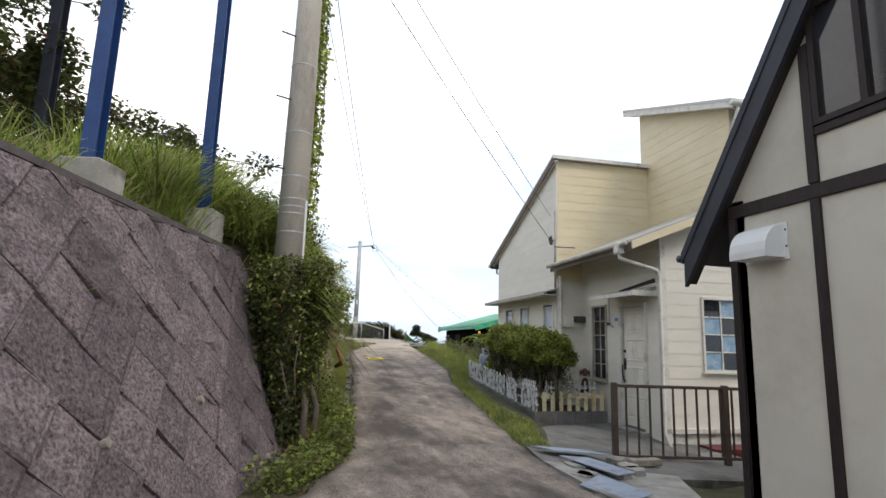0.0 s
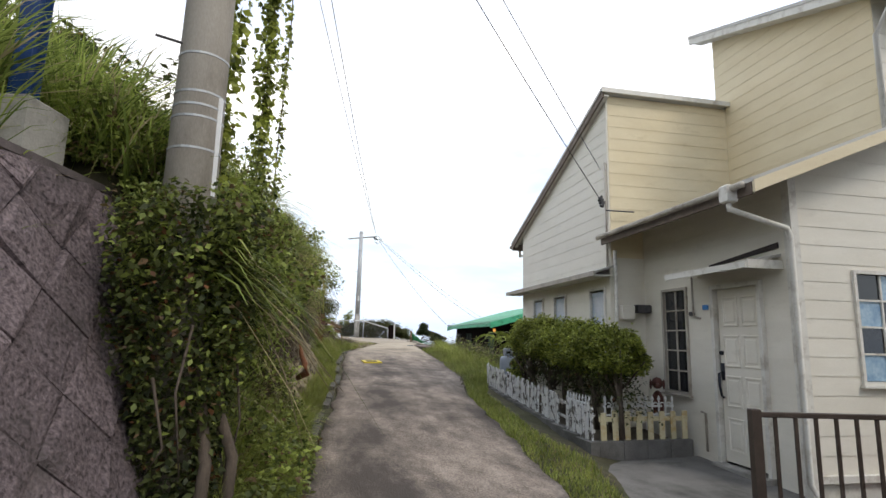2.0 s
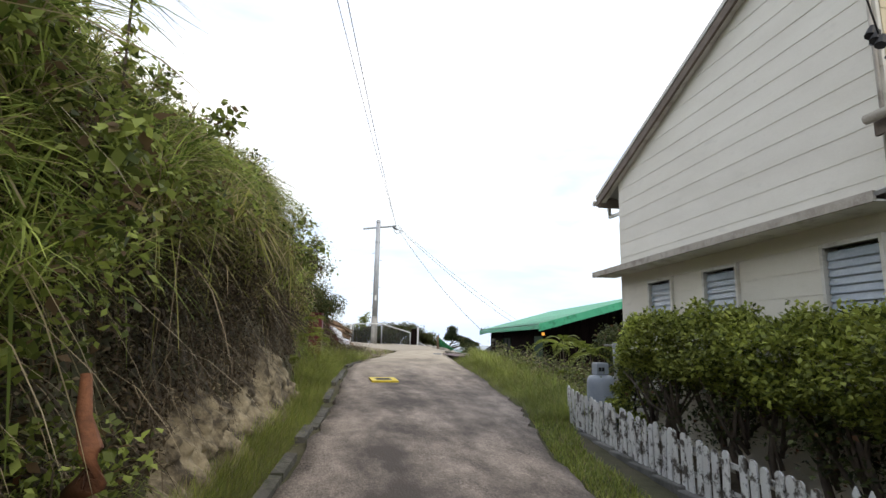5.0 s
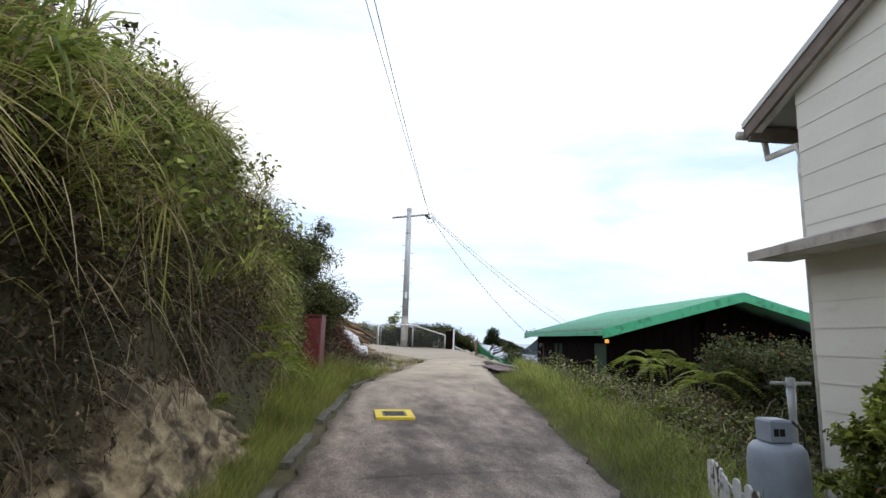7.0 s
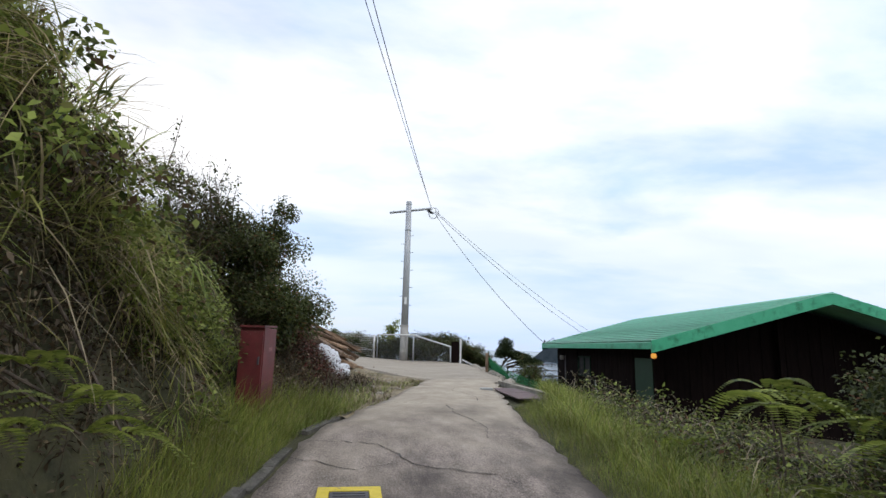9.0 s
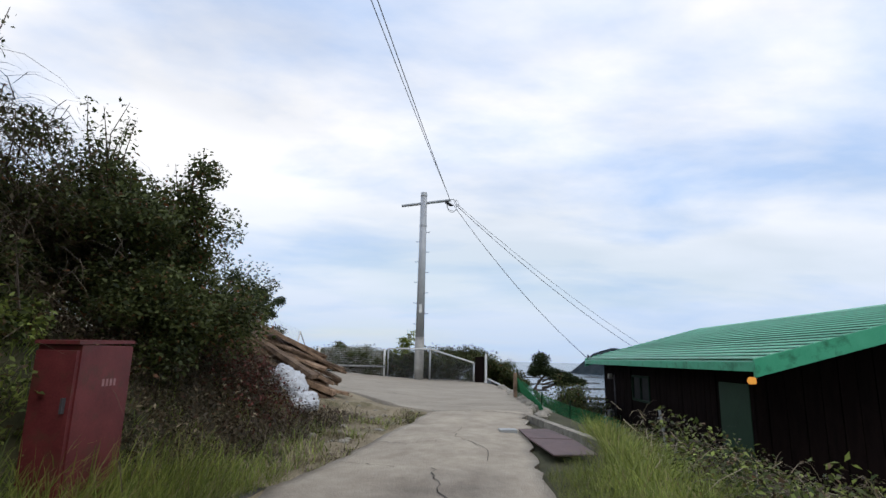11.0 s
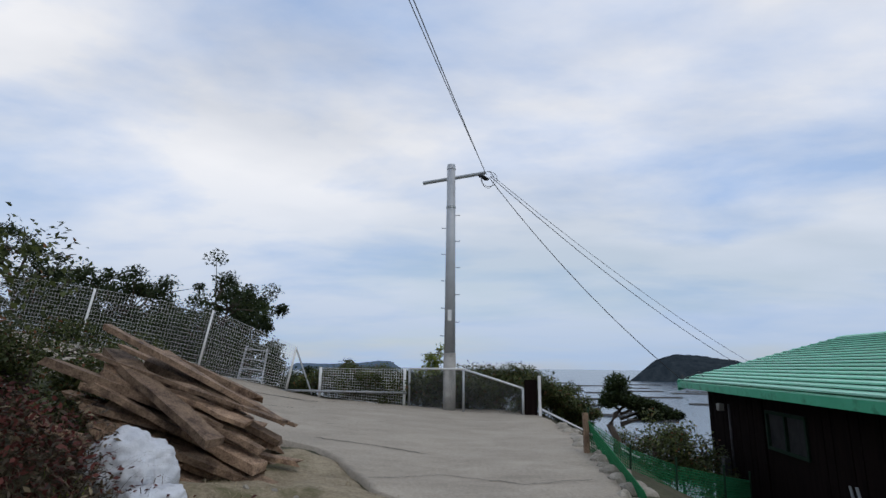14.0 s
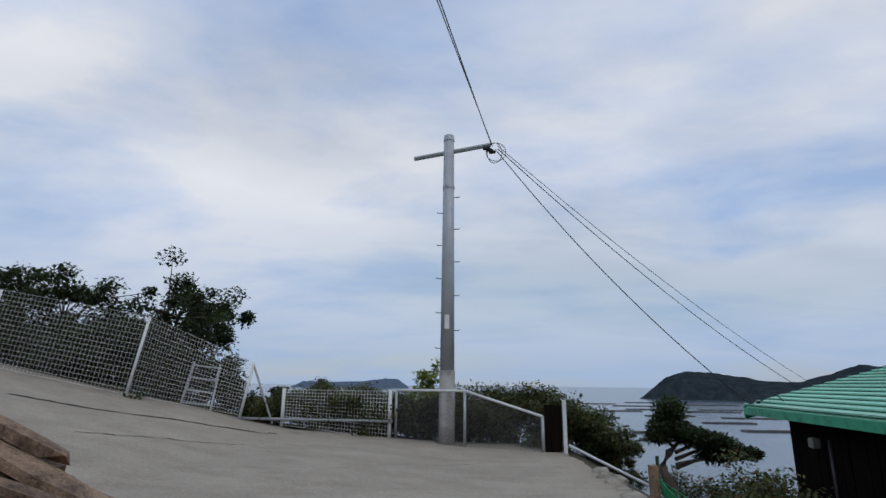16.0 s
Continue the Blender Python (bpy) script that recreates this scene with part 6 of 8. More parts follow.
# fern-like plants on the bank
def fern(base, size, n, seed, out, label):
    r = np.random.default_rng(seed)
    vs, qs, c = [], [], 0
    for k in range(n):
        a = r.uniform(-2.2, 2.2)
        d = np.array([math.cos(a) * out[0] - math.sin(a) * out[1], math.cos(a) * out[1] + math.sin(a) * out[0], r.uniform(0.2, 1.3)])
        d /= np.linalg.norm(d)
        L = size * r.uniform(0.7, 1.2)
        m = 19
        s = np.linspace(0.12, 1, m)
        spine = np.array(base) + d * (L * s)[:, None] + np.array([0, 0, -1]) * (0.75 * L * s * s)[:, None]
        side = np.cross(d, [0, 0, 1])
        side /= np.linalg.norm(side)
        for sg in (-1, 1):
            tip = spine + sg * side * (0.19 * L * np.sin(math.pi * (0.12 + 0.85 * s)))[:, None] + d * 0.05 * L + np.array([0, 0, -0.03]) * L
            w = 0.024 * size
            q = np.stack([spine, (spine + tip) / 2 + d * w, tip, (spine + tip) / 2 - d * w], 1).reshape(-1, 3)
            vs.append(q)
            qs.append(c + np.arange(4 * m).reshape(-1, 4))
            c += 4 * m
    t = thing("fern", pose(0, 0, 0), label, "fern", group="ferns by the lane")
    root = base[0] - 0.75 if out[0] > 0 else base[0] + 0.05
    ground_z = float(terrain(root, base[1])) - 0.05
    part("stem", Geo().tube([(root, base[1], ground_z), ((root + base[0]) / 2, base[1], (base[2] + ground_z) / 2 + 0.04), tuple(base)], [0.012, 0.010, 0.006], 6), M_BARK, t)
    fast_mesh("fronds", np.concatenate(vs), np.concatenate(qs), L_FERN, t)
    return t


for y, x, z, s, k in ((14.75, 1.40, 1.66, 0.34, 1), (14.95, 1.44, 1.50, 0.38, 2), (15.1, 1.46, 1.34, 0.36, 3), (15.3, 1.44, 1.46, 0.34, 4), (14.6, 1.38, 1.42, 0.32, 5), (15.7, 1.40, 1.25, 0.36, 6), (13.9, 1.16, 1.10, 0.30, 7)):
    fern((x, y, z), s, 6, 50 + k, (0.8, -0.6), "yellow-green fern fronds on the bank")

# broken reddish stump leaning out of the bank
solo("stump", Geo().tube([(0.76, 8.44, 0.84), (0.85, 8.36, 0.90), (0.84, 8.36, 1.0), (0.79, 8.40, 1.10), (0.77, 8.43, 1.24)], [0.03, 0.048, 0.036, 0.026, 0.018], 9), mat("reddish_split_wood", (0.09, 0.035, 0.018), (0.25, 0.10, 0.045), 12, 0.8, 0.5, 60), "broken reddish-brown stump on the bank", "stump", smooth=True)

# leafy bush beyond the bank
tree("bush", (0.25, 21.5, 1.1), 2.65, 1.38, L_BUSH, "dense dark evergreen bush beside the timber stack", 61, 90000, 0.055, 0.06, low=0.30, limbs=23, ball=0.33, clumps=7, shoots=26)
tree("bush", (-0.9, 20.2, 1.4), 2.3, 1.3, L_BRUSH, "brown dying bush on the bank", 62, 30000, 0.06, 0.06, low=0.05, limbs=13, ball=0.38, clumps=6, shoots=6)
n = 2600
p = np.stack([RNG.normal(-0.2, 0.55, n), RNG.normal(19.6, 0.6, n), RNG.uniform(0.2, 1.9, n)], 1)
p[:, 2] += terrain(p[:, 0], p[:, 1])
stuff("dead_stalks", blade_quads(p, leaning(RNG, n, (0.3, -0.1, 0), 0.5, 0.8), 0.6, 0.007, 0.7, RNG), L_BRUSH, "brown dead stalks over the end of the bank", "stalks")
tree("bush", (0.3, 19.9, 0.9), 1.7, 0.7, L_BUSH, "leafy bush behind the red box", 63, 14000, 0.05, 0.04, low=0.05, limbs=11, ball=0.38, clumps=6, shoots=10)
tree("bush", (0.2, 18.5, 1.3), 1.35, 0.85, L_VINE, "leafy bush on the bank's end", 64, 16000, 0.055, 0.04, low=0.05, limbs=10, ball=0.42, clumps=5)

# dry ground between lane and timber stack
def build_dry_ground():
    g, rows, cols = Geo(), np.arange(19.4, 26.0, 0.1), 22
    r = np.random.default_rng(14)
    for y in rows:
        x1 = float(np.interp(y, [19, 23.7, 24.4, 24.9, 26.0], [float(along(ROAD_L, 19)) + 0.02, 3.34, 4.05, 3.35, 2.85])) if y > 23.7 else float(along(ROAD_L, y)) + 0.02
        x0 = x1 - float(np.interp(y, [19.4, 20.5, 22, 24.4, 25.9], [0.2, 0.45, 0.9, 2.1, 1.9])) + 0.25 * noise.noise((2.1 * y, 3.3, 0)) + r.normal(0, 0.04)
        for k in range(cols):
            s = k / (cols - 1)
            x = x0 + (x1 - x0) * s
            z = float(rough_ground(x, y)) + 0.05 * float(smoothstep(23.8, 24.6, y)) * math.sin(math.pi * s) ** 0.5 + 0.035 * math.sin(math.pi * s) ** 0.5 + 0.04 * noise.noise((4 * x, 4 * y, 1)) * math.sin(math.pi * s)
            g.v.append((x, float(y), z))
    for i in range(len(rows) - 1):
        for k in range(cols - 1):
            a = i * cols + k
            g.f.append((a, a + 1, a + cols + 1, a + cols))
    tagged(raw("soil", g, M_DRYSOIL, None, True, fix=False), "dry yellowish soil between lane and timber stack", "soil", kind="structure")
    for k in range(26):
        y = r.uniform(21.6, 24.9)
        x = float(along(ROAD_L, min(y, 23.7))) - r.uniform(0.1, 1.4)
        bm = bmesh.new()
        bmesh.ops.create_icosphere(bm, subdivisions=2, radius=1)
        a, b, c = r.uniform(0.025, 0.08), r.uniform(0.03, 0.09), r.uniform(0.02, 0.05)
        for v in bm.verts:
            q = v.co * (1 + 0.3 * noise.noise(v.co * 1.7 + Vector((k, 3, 0))))
            v.co = (q.x * a, q.y * b, q.z * c)
        me = bpy.data.meshes.new("stone")
        bm.to_mesh(me)
        bm.free()
        me.materials.append(M_STONE)
        ob = tagged(new("stone", me), "small pale stone lying on the dry soil", "stone", group="loose stones")
        ob.matrix_world = pose(x, y, float(rough_ground(x, y)) + 0.03, 0, 0, 50 * k)


build_dry_ground()
n = 15000
y = RNG.uniform(19.6, 23.4, n)
x = along(ROAD_L, y) - 0.75 - RNG.uniform(0, 1, n) ** 0.8 * 1.5
lump = 0.5 + 0.5 * np.sin(4.1 * x + 1.7 * np.sin(3.7 * y)) * np.sin(3.9 * y + x)
z = terrain(x, y) + RNG.uniform(0, 1, n) * (0.08 + 0.45 * lump * smoothstep(0.75, 1.5, along(ROAD_L, y) - x))
stuff("dead_brush", leaf_quads(np.stack([x, y, z], 1), 0.05, RNG, 0.3, 0.4), L_BRUSH, "tangle of dead brown brush under the bush", "brush")
n = 1500
y = RNG.uniform(19.6, 23.4, n)
x = along(ROAD_L, y) - 0.8 - RNG.uniform(0, 1, n) * 1.3
p = np.stack([x, y, terrain(x, y) + 0.1 * RNG.uniform(0, 1, n)], 1)
stuff("dead_stalks", blade_quads(p, leaning(RNG, n, (0, 0, 0), 0.7, 0.6), 0.55, 0.006, 0.4, RNG), L_BRUSH, "thin dead stalks under the bush", "stalks")
n = 6000
y = RNG.uniform(20.5, 25.2, n)
x = along(ROAD_L, np.minimum(y, 23.7)) - 0.08 - RNG.uniform(0, 1, n) * 1.7
clumpy = np.sin(5.1 * x + 2 * np.sin(3 * y)) * np.sin(4.3 * y) > 0.0
p = np.stack([x, y, rough_ground(x, y)], 1)[clumpy]
stuff("dry_grass", blade_quads(p, leaning(RNG, len(p), (0, 0, 0), 1.0, 0.6), 0.16, 0.006, 0.5, RNG), L_DRY, "short dead grass in clumps on dry soil", "grass")

tree("bush", (-0.35, 25.1, 1.3), 1.25, 0.9, L_BUSH, "dark bush at the back of the timber stack", 65, 26000, 0.05, 0.04, low=0.05, limbs=12, ball=0.4, clumps=6)

# rough grass between lane and timber stack
n = 9000
y = RNG.uniform(18.5, 23.1, n)
x = along(ROAD_L, y) - 0.12 - RNG.uniform(0, 1, n) * 1.8
tufty = (np.sin(4.1 * x + 2 * np.sin(2.3 * y)) * np.sin(3.3 * y) > -0.1) | (y < 20.5)
x, y = x[tufty], y[tufty]
n = len(x)
p = np.stack([x, y, terrain(x, y)], 1)
old = (y > 19.8) & (RNG.uniform(0, 1, n) < 0.6)
stuff("dead_grass", blade_quads(p[old], leaning(RNG, int(old.sum()), (0.1, 0, 0), 1.0, 0.6), 0.30, 0.008, 0.6, RNG), L_DRY, "matted dead grass under the bush", "grass")
p = p[~old]
n = len(p)
stuff("rough_grass", blade_quads(p, leaning(RNG, n, (0.1, 0, 0), 1.0, 0.45), 0.27, 0.008, 0.4, RNG), L_LONG, "rough yellowing grass by the timber stack", "grass")
n = 3000
p = np.stack([RNG.normal(1.45, 0.38, n), RNG.normal(22.5, 0.5, n), 0 * RNG.uniform(0, 1, n)], 1)
p[:, 2] = terrain(p[:, 0], p[:, 1]) + RNG.uniform(0, 0.4, n)
stuff("red_leaved_weed", leaf_quads(p, 0.05, RNG), L_RED, "dark red leaved weed beside the white bags", "weeds")


# ---------- hanging vines ----------
def hanging_vine(x, y, z0, z1, n, seed, width):
    r = np.random.default_rng(seed)
    t = thing("hanging_vine", pose(x, y, 0), "leafy vine hanging from an overhead wire", "vine", group="hanging vines")
    zs = np.linspace(z0, z1, 30)
    pts = [(0.03 * math.sin(1.3 * z), 0.03 * math.cos(1.1 * z), z) for z in zs]
    part("stem", Geo().tube(pts, 0.009, 5), M_BARK, t)
    z = r.uniform(z0, z1, n)
    fat = width * (0.6 + 0.5 * np.sin(2.1 * z + seed) ** 2)
    p = np.stack([r.normal(0, 1, n) * fat, r.normal(0, 1, n) * fat, z], 1)
    fast_mesh("leaves", *leaf_quads(p, 0.085, r, 1.1, 0.75), L_HEDGE, t)


hanging_vine(0.13, 8.8, 2.3, 9.0, 2600, 7, 0.075)
hanging_vine(0.30, 9.75, 2.0, 9.0, 520, 8, 0.03)
hanging_vine(0.03, 6.5, 2.2, 8.8, 1300, 9, 0.06)


# ---------- posts on the wall ----------
def blue_post(x, y, z, material, h, label, group="steel posts"):
    t = thing("steel_post", pose(x, y, 0, 0, 0, -14), label, "post", group=group)
    a, b, w = 0.062, 0.062, 0.009
    part("flange", Geo().box(-a, -b, z - 0.05, a, -b + w, z + h), material, t)
    part("flange", Geo().box(-a, b - w, z - 0.05, a, b, z + h), material, t)
    part("web", Geo().box(-w / 2, -b + w, z - 0.05, w / 2, b - w, z + h), material, t)
    f = thing("footing", pose(x, y, 0, 0, 0, -14), "square concrete footing on the retaining wall", "footing", group="post footings")
    part("block", Geo().box(-0.19, -0.19, z - 0.42, 0.19, 0.19, z, bevel=0.015), M_CONC, f)


blue_post(-1.13, 5.84, 2.78, M_BLUESTEEL, 6.0, "tall blue-painted steel post")
blue_post(-1.72, 3.92, 2.70, M_BLUESTEEL, 6.0, "tall blue-painted steel post")
blue_post(-2.76, 5.5, 2.70, M_DARKSTEEL, 6.0, "tall dark steel post among the bushes")


# ---------- front garden ----------
def build_planter():
    t = thing("planter", pose(4.2, 7.9, 0), "low planter of grey concrete blocks before the house", "planter")
    for k in range(12):
        y0, y1 = 0.4 * k, 0.4 * k + 0.39
        z = 0.15 + 0.058 * y0
        x = 0.072 * y0
        part("block", Geo().box(x, y0, z - 0.42, x + 0.12, y1, z, bevel=0.008), M_DARKCONC, t)
    for k in range(4):
        part("block", Geo().box(0.125 + 0.33 * k, 0.0, -0.3, 0.125 + 0.33 * k + 0.322, 0.12, 0.15, bevel=0.008), M_DARKCONC, t)
    part("soil", Geo().add([(0.05, 0.1, 0.08), (1.4, 0.1, 0.08), (1.4, 4.7, 0.33), (0.38, 4.7, 0.33)], [(0, 1, 2, 3)]), M_SOIL, t)


build_planter()


def picket_geo(w, h, pointed):
    g = Geo()
    if pointed:
        g.prism([(-w / 2, 0, 0), (w / 2, 0, 0), (w / 2, 0, h - 0.02), (0.2 * w, 0, h), (-0.2 * w, 0, h), (-w / 2, 0, h - 0.02)], (0, 0.014, 0))
    else:
        g.box(-w / 2, 0, 0, w / 2, 0.016, h, bevel=0.003)
    return g


def build_fences():
    r = np.random.default_rng(12)
    t = thing("picket_fence", pose(4.27, 7.98, 0.14, 0, 0, 0), "low white picket fence with badly flaking paint", "fence")
    me = None
    for k in range(53):
        y = 0.02 + 0.1 * k
        if k in (8, 9, 17):
            continue
        o = part("picket", picket_geo(0.068, 0.42 + r.normal(0, 0.012), True), M_WHITEWOOD, t)
        o.matrix_basis = pose(0.072 * y + 0.3 * max(0.0, y - 4.65) + r.normal(0, 0.004), y, 0.062 * min(y, 4.7) - 0.02, r.normal(0, 1.5), r.normal(0, 1.8), 90 - (4.1 if y < 4.65 else 20))
    for z in (0.1, 0.29):
        part("rail", Geo().prism([(0.018, 0, z), (0.018 + 0.339, 4.72, z + 0.293), (0.018 + 0.339, 4.72, z + 0.328), (0.018, 0, z + 0.035)], (0.018, 0, 0)), M_WHITEWOOD, t)
        part("rail", Geo().prism([(0.36, 4.73, z + 0.293), (0.61, 5.3, z + 0.293), (0.61, 5.3, z + 0.328), (0.36, 4.73, z + 0.328)], (0.018, 0, 0)), M_WHITEWOOD, t)
    t = thing("picket_fence", pose(4.36, 7.97, 0.15), "short picket fence with yellowed peeling paint", "fence")
    for k in range(8):
        o = part("picket", picket_geo(0.075, 0.34 + r.normal(0, 0.008), False), M_YELLOWWOOD, t)
        o.matrix_basis = pose(0.05 + 0.165 * k, -0.02, 0.0, 0, r.normal(0, 1.0), 0)
    part("rail", Geo().box(0, -0.002, 0.22, 1.27, 0.02, 0.275), M_YELLOWWOOD, t)
    # plastic fences with spear tops and arches
    def ornate(m, n, step, label):
        t = thing("garden_edging", m, label, "garden edging", group="white plastic edging")
        for k in range(n):
            x = step * k
            part("spear", Geo().prism([(x - 0.010, 0, 0), (x + 0.010, 0, 0), (x + 0.010, 0, 0.24), (x + 0.022, 0, 0.255), (x, 0, 0.30), (x - 0.022, 0, 0.255), (x - 0.010, 0, 0.24)], (0, 0.012, 0)), M_PLASTIC, t)
            if k < n - 1:
                arc = [(x + step / 2 + 0.036 * math.cos(w), 0.006, 0.17 + 0.04 * math.sin(w)) for w in np.linspace(0, math.pi, 7)]
                part("arch", Geo().tube(arc, 0.008, 5), M_PLASTIC, t)
        for z in (0.165, 0.06):
            part("rail", Geo().box(-0.03, 0.001, z - 0.012, step * (n - 1) + 0.03, 0.011, z + 0.012), M_PLASTIC, t)
    ornate(pose(4.52, 8.10, 0.37, 2, 0, 0), 11, 0.098, "white plastic spear-topped edging above the pickets")
    ornate(pose(4.30, 8.12, 0.36, 3, 0, 84), 8, 0.098, "white plastic spear-topped edging beside the lane")


build_fences()


def build_hedge():
    r = np.random.default_rng(40)
    t = thing("hedge", pose(4.82, 9.75, 0.27), "clipped green hedge on bare twisted stems", "hedge")
    ends = []
    for k in range(11):
        y = -1.75 + 0.35 * k + r.normal(0, 0.05)
        x = 0.06 * y + r.normal(0, 0.05)
        top = (x + r.normal(0, 0.07), y + r.normal(0, 0.12), 0.75)
        g = Geo().tube([(x, y, -0.1), (x + r.normal(0, 0.05), y + r.normal(0, 0.06), 0.3), top], [0.035, 0.028, 0.018], 7)
        for _ in range(6):
            tip = (top[0] + r.normal(0, 0.08), top[1] + r.normal(0, 0.22), 0.75 + r.uniform(0.02, 0.28))
            g.tube([(x, y, r.uniform(0.15, 0.5)), ((x + tip[0]) / 2, (y + tip[1]) / 2, 0.55), tip], [0.018, 0.014, 0.006], 5)
        part("stem", g, M_BARK, t, "", True)
    n = 34000
    a = r.uniform(-1, 1, n) * 2.1
    y = a
    # a long rounded loaf, thick at its shell
    phi = r.uniform(0, 2 * math.pi, n)
    rad = r.uniform(0.55, 1.0, n) ** 0.6
    bump = 1 + 0.15 * np.sin(5.1 * y + 2 * np.sin(3 * phi)) + 0.12 * np.sin(11 * y + 3 * phi) + r.normal(0, 0.09, n)
    endr = np.sqrt(np.clip(1 - (np.abs(a) / 2.16) ** 6, 0.05, 1))
    x = 0.06 * y + 0.36 * np.cos(phi) * rad * bump * endr
    lift = np.sin(phi) * rad * bump * endr
    z = 0.97 + 0.38 * np.where(lift > 0, lift, 0.7 * lift) + 0.06 * y
    fast_mesh("crown", *leaf_quads(np.stack([x, y, z], 1), 0.048, r, -0.3, 0.55), L_HEDGE, t)
    # light-green tips; their brighter colour also paints the top light on the crown
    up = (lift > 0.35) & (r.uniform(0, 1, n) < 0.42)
    fast_mesh("toplit_tips", *leaf_quads(np.stack([x, y, z + 0.02], 1)[up], 0.045, r, -0.6, 0.5), L_TIP, t)
    # growth among the stems, its shade put into a darker leaf green
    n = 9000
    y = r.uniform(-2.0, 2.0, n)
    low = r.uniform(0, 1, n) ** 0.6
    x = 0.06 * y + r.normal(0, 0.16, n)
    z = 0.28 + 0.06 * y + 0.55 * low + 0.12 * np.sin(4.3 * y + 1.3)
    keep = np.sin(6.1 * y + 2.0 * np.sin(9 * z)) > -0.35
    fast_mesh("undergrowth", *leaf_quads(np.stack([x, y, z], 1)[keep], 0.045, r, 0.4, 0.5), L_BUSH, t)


build_hedge()

tree("bush", (5.2, 12.2, 0.3), 0.85, 0.26, L_HEDGE, "clipped green shrub beside the gas cylinder", 83, 5000, 0.05, 0.02, low=0.05, limbs=9, ball=0.42)

# seated dog figure by the window
g = Geo()
bm = bmesh.new()
for (x, y, z), (a, b, c) in (((0, 0, 0.16), (0.09, 0.12, 0.17)), ((0, -0.06, 0.40), (0.085, 0.10, 0.09)), ((0, -0.15, 0.37), (0.045, 0.06, 0.04)), ((0.08, -0.04, 0.38), (0.02, 0.05, 0.08)), ((-0.08, -0.04, 0.38), (0.02, 0.05, 0.08)), ((0.05, -0.09, 0.1), (0.03, 0.035, 0.12)), ((-0.05, -0.09, 0.1), (0.03, 0.035, 0.12))):
    bmesh.ops.create_icosphere(bm, subdivisions=2, radius=0.85, matrix=pose(x, y, z) @ Matrix.Diagonal((a, b, c, 1)))
me = bpy.data.meshes.new("dog_figure")
bm.to_mesh(me)
bm.free()
me.materials.append(M_ORANGE)
dog = tagged(new("dog_figure", me), "brown seated dog ornament in the planter", "ornament")
dog.matrix_world = pose(5.38, 8.22, 0.42, 0, 0, -35)

# paved apron, steel sheets and railing
# shade before the house is put into the apron's darker concrete colour
ap = Geo().prism([(2.9, 5.0, 0.0), (4.3, 4.4, -0.12), (6.2, 4.2, -0.2), (6.2, 6.2, -0.14), (5.75, 7.9, -0.05), (4.22, 7.88, -0.08), (3.6, 7.0, 0.02), (3.05, 5.9, 0.03)], (0, 0, -0.3))
solo("pavement", ap, M_DARKCONC, "concrete apron before the house, coloured dark as shaded", "pavement", kind="structure")
ap = Geo().prism([(2.4, -6, 0.03), (3.55, -6, 0.02), (3.55, 3.0, -0.03), (4.2, 4.3, -0.06), (2.86, 4.9, 0.02)], (0, 0, -0.3))
solo("pavement", ap, M_CONC, "worn concrete beside the timbered house", "pavement", kind="structure")
for k, (pts, z, mm) in enumerate((([(3.0, 5.5), (3.65, 5.35), (3.85, 5.0), (3.15, 5.2)], 0.05, M_TARP), ([(3.1, 4.95), (3.45, 4.9), (3.55, 4.15), (3.25, 4.0)], 0.04, M_TARP), ([(2.75, 3.9), (3.1, 4.1), (3.2, 3.4), (2.9, 3.3)], 0.035, M_TARP))):
    solo("metal_sheet", Geo().prism([(x, y, z + 0.02 * math.sin(5 * x + y)) for x, y in pts], (0, 0, -0.012)), mm, "flat blue-grey sheet lying on the concrete", "sheet", group="loose sheets")
solo("timber_offcut", Geo().box(3.95, 4.75, -0.06, 4.35, 4.87, 0.02, bevel=0.01), M_STONE, "short block lying by the railing", "block")
r = np.random.default_rng(77)
for k in range(7):
    x, y = 3.0 + r.uniform(0, 0.9), 3.7 + r.uniform(0, 1.2)
    g = Geo()
    g.prism([(x + 0.12 * math.cos(w) * r.uniform(0.7, 1.3), y + 0.14 * math.sin(w) * r.uniform(0.7, 1.3), 0.03) for w in np.linspace(0, 5.2, 6)], (0, 0, -0.06))
    solo("concrete_fragment", g, M_CONC, "broken slab of pale concrete at the lane's edge", "rubble", group="broken concrete")


def build_railing():
    d = Vector((1.42, -0.37, 0)).normalized()
    ang = math.degrees(math.atan2(d.y, d.x))
    t = thing("railing", pose(4.11, 5.35, 0, 0, 0, ang), "brown steel railing with upright bars", "railing")
    L = 2.75
    for z in (0.82, -0.06):
        part("rail", Geo().box(0.03, -0.018, z - 0.02, L, 0.018, z + 0.02, bevel=0.005), M_BROWNSTEEL, t)
    for x in (0.0, 1.46, 2.75):
        part("post", Geo().box(x - 0.035, -0.035, -0.4, x + 0.035, 0.035, 0.86, bevel=0.006), M_BROWNSTEEL, t)
    k = 1
    while 0.155 * k < L - 0.05:
        x = 0.155 * k
        k += 1
        if min(abs(x - c) for c in (0.0, 1.46, 2.75)) < 0.05:
            continue
        part("bar", Geo().box(x - 0.011, -0.011, -0.04, x + 0.011, 0.011, 0.80), M_BROWNSTEEL, t)


build_railing()
solo("boat_hull", Geo().prism([(6.1, 5.7, -0.42), (8.2, 5.4, -0.42), (8.3, 5.4, -0.1), (6.0, 5.7, -0.1)], (0.05, 0.4, 0)), M_MAROON, "maroon painted board below the house floor", "board")
solo("step_block", Geo().box(5.55, 5.35, -0.42, 5.95, 5.65, -0.12, bevel=0.015), M_CONC, "small concrete step by the railing", "step")

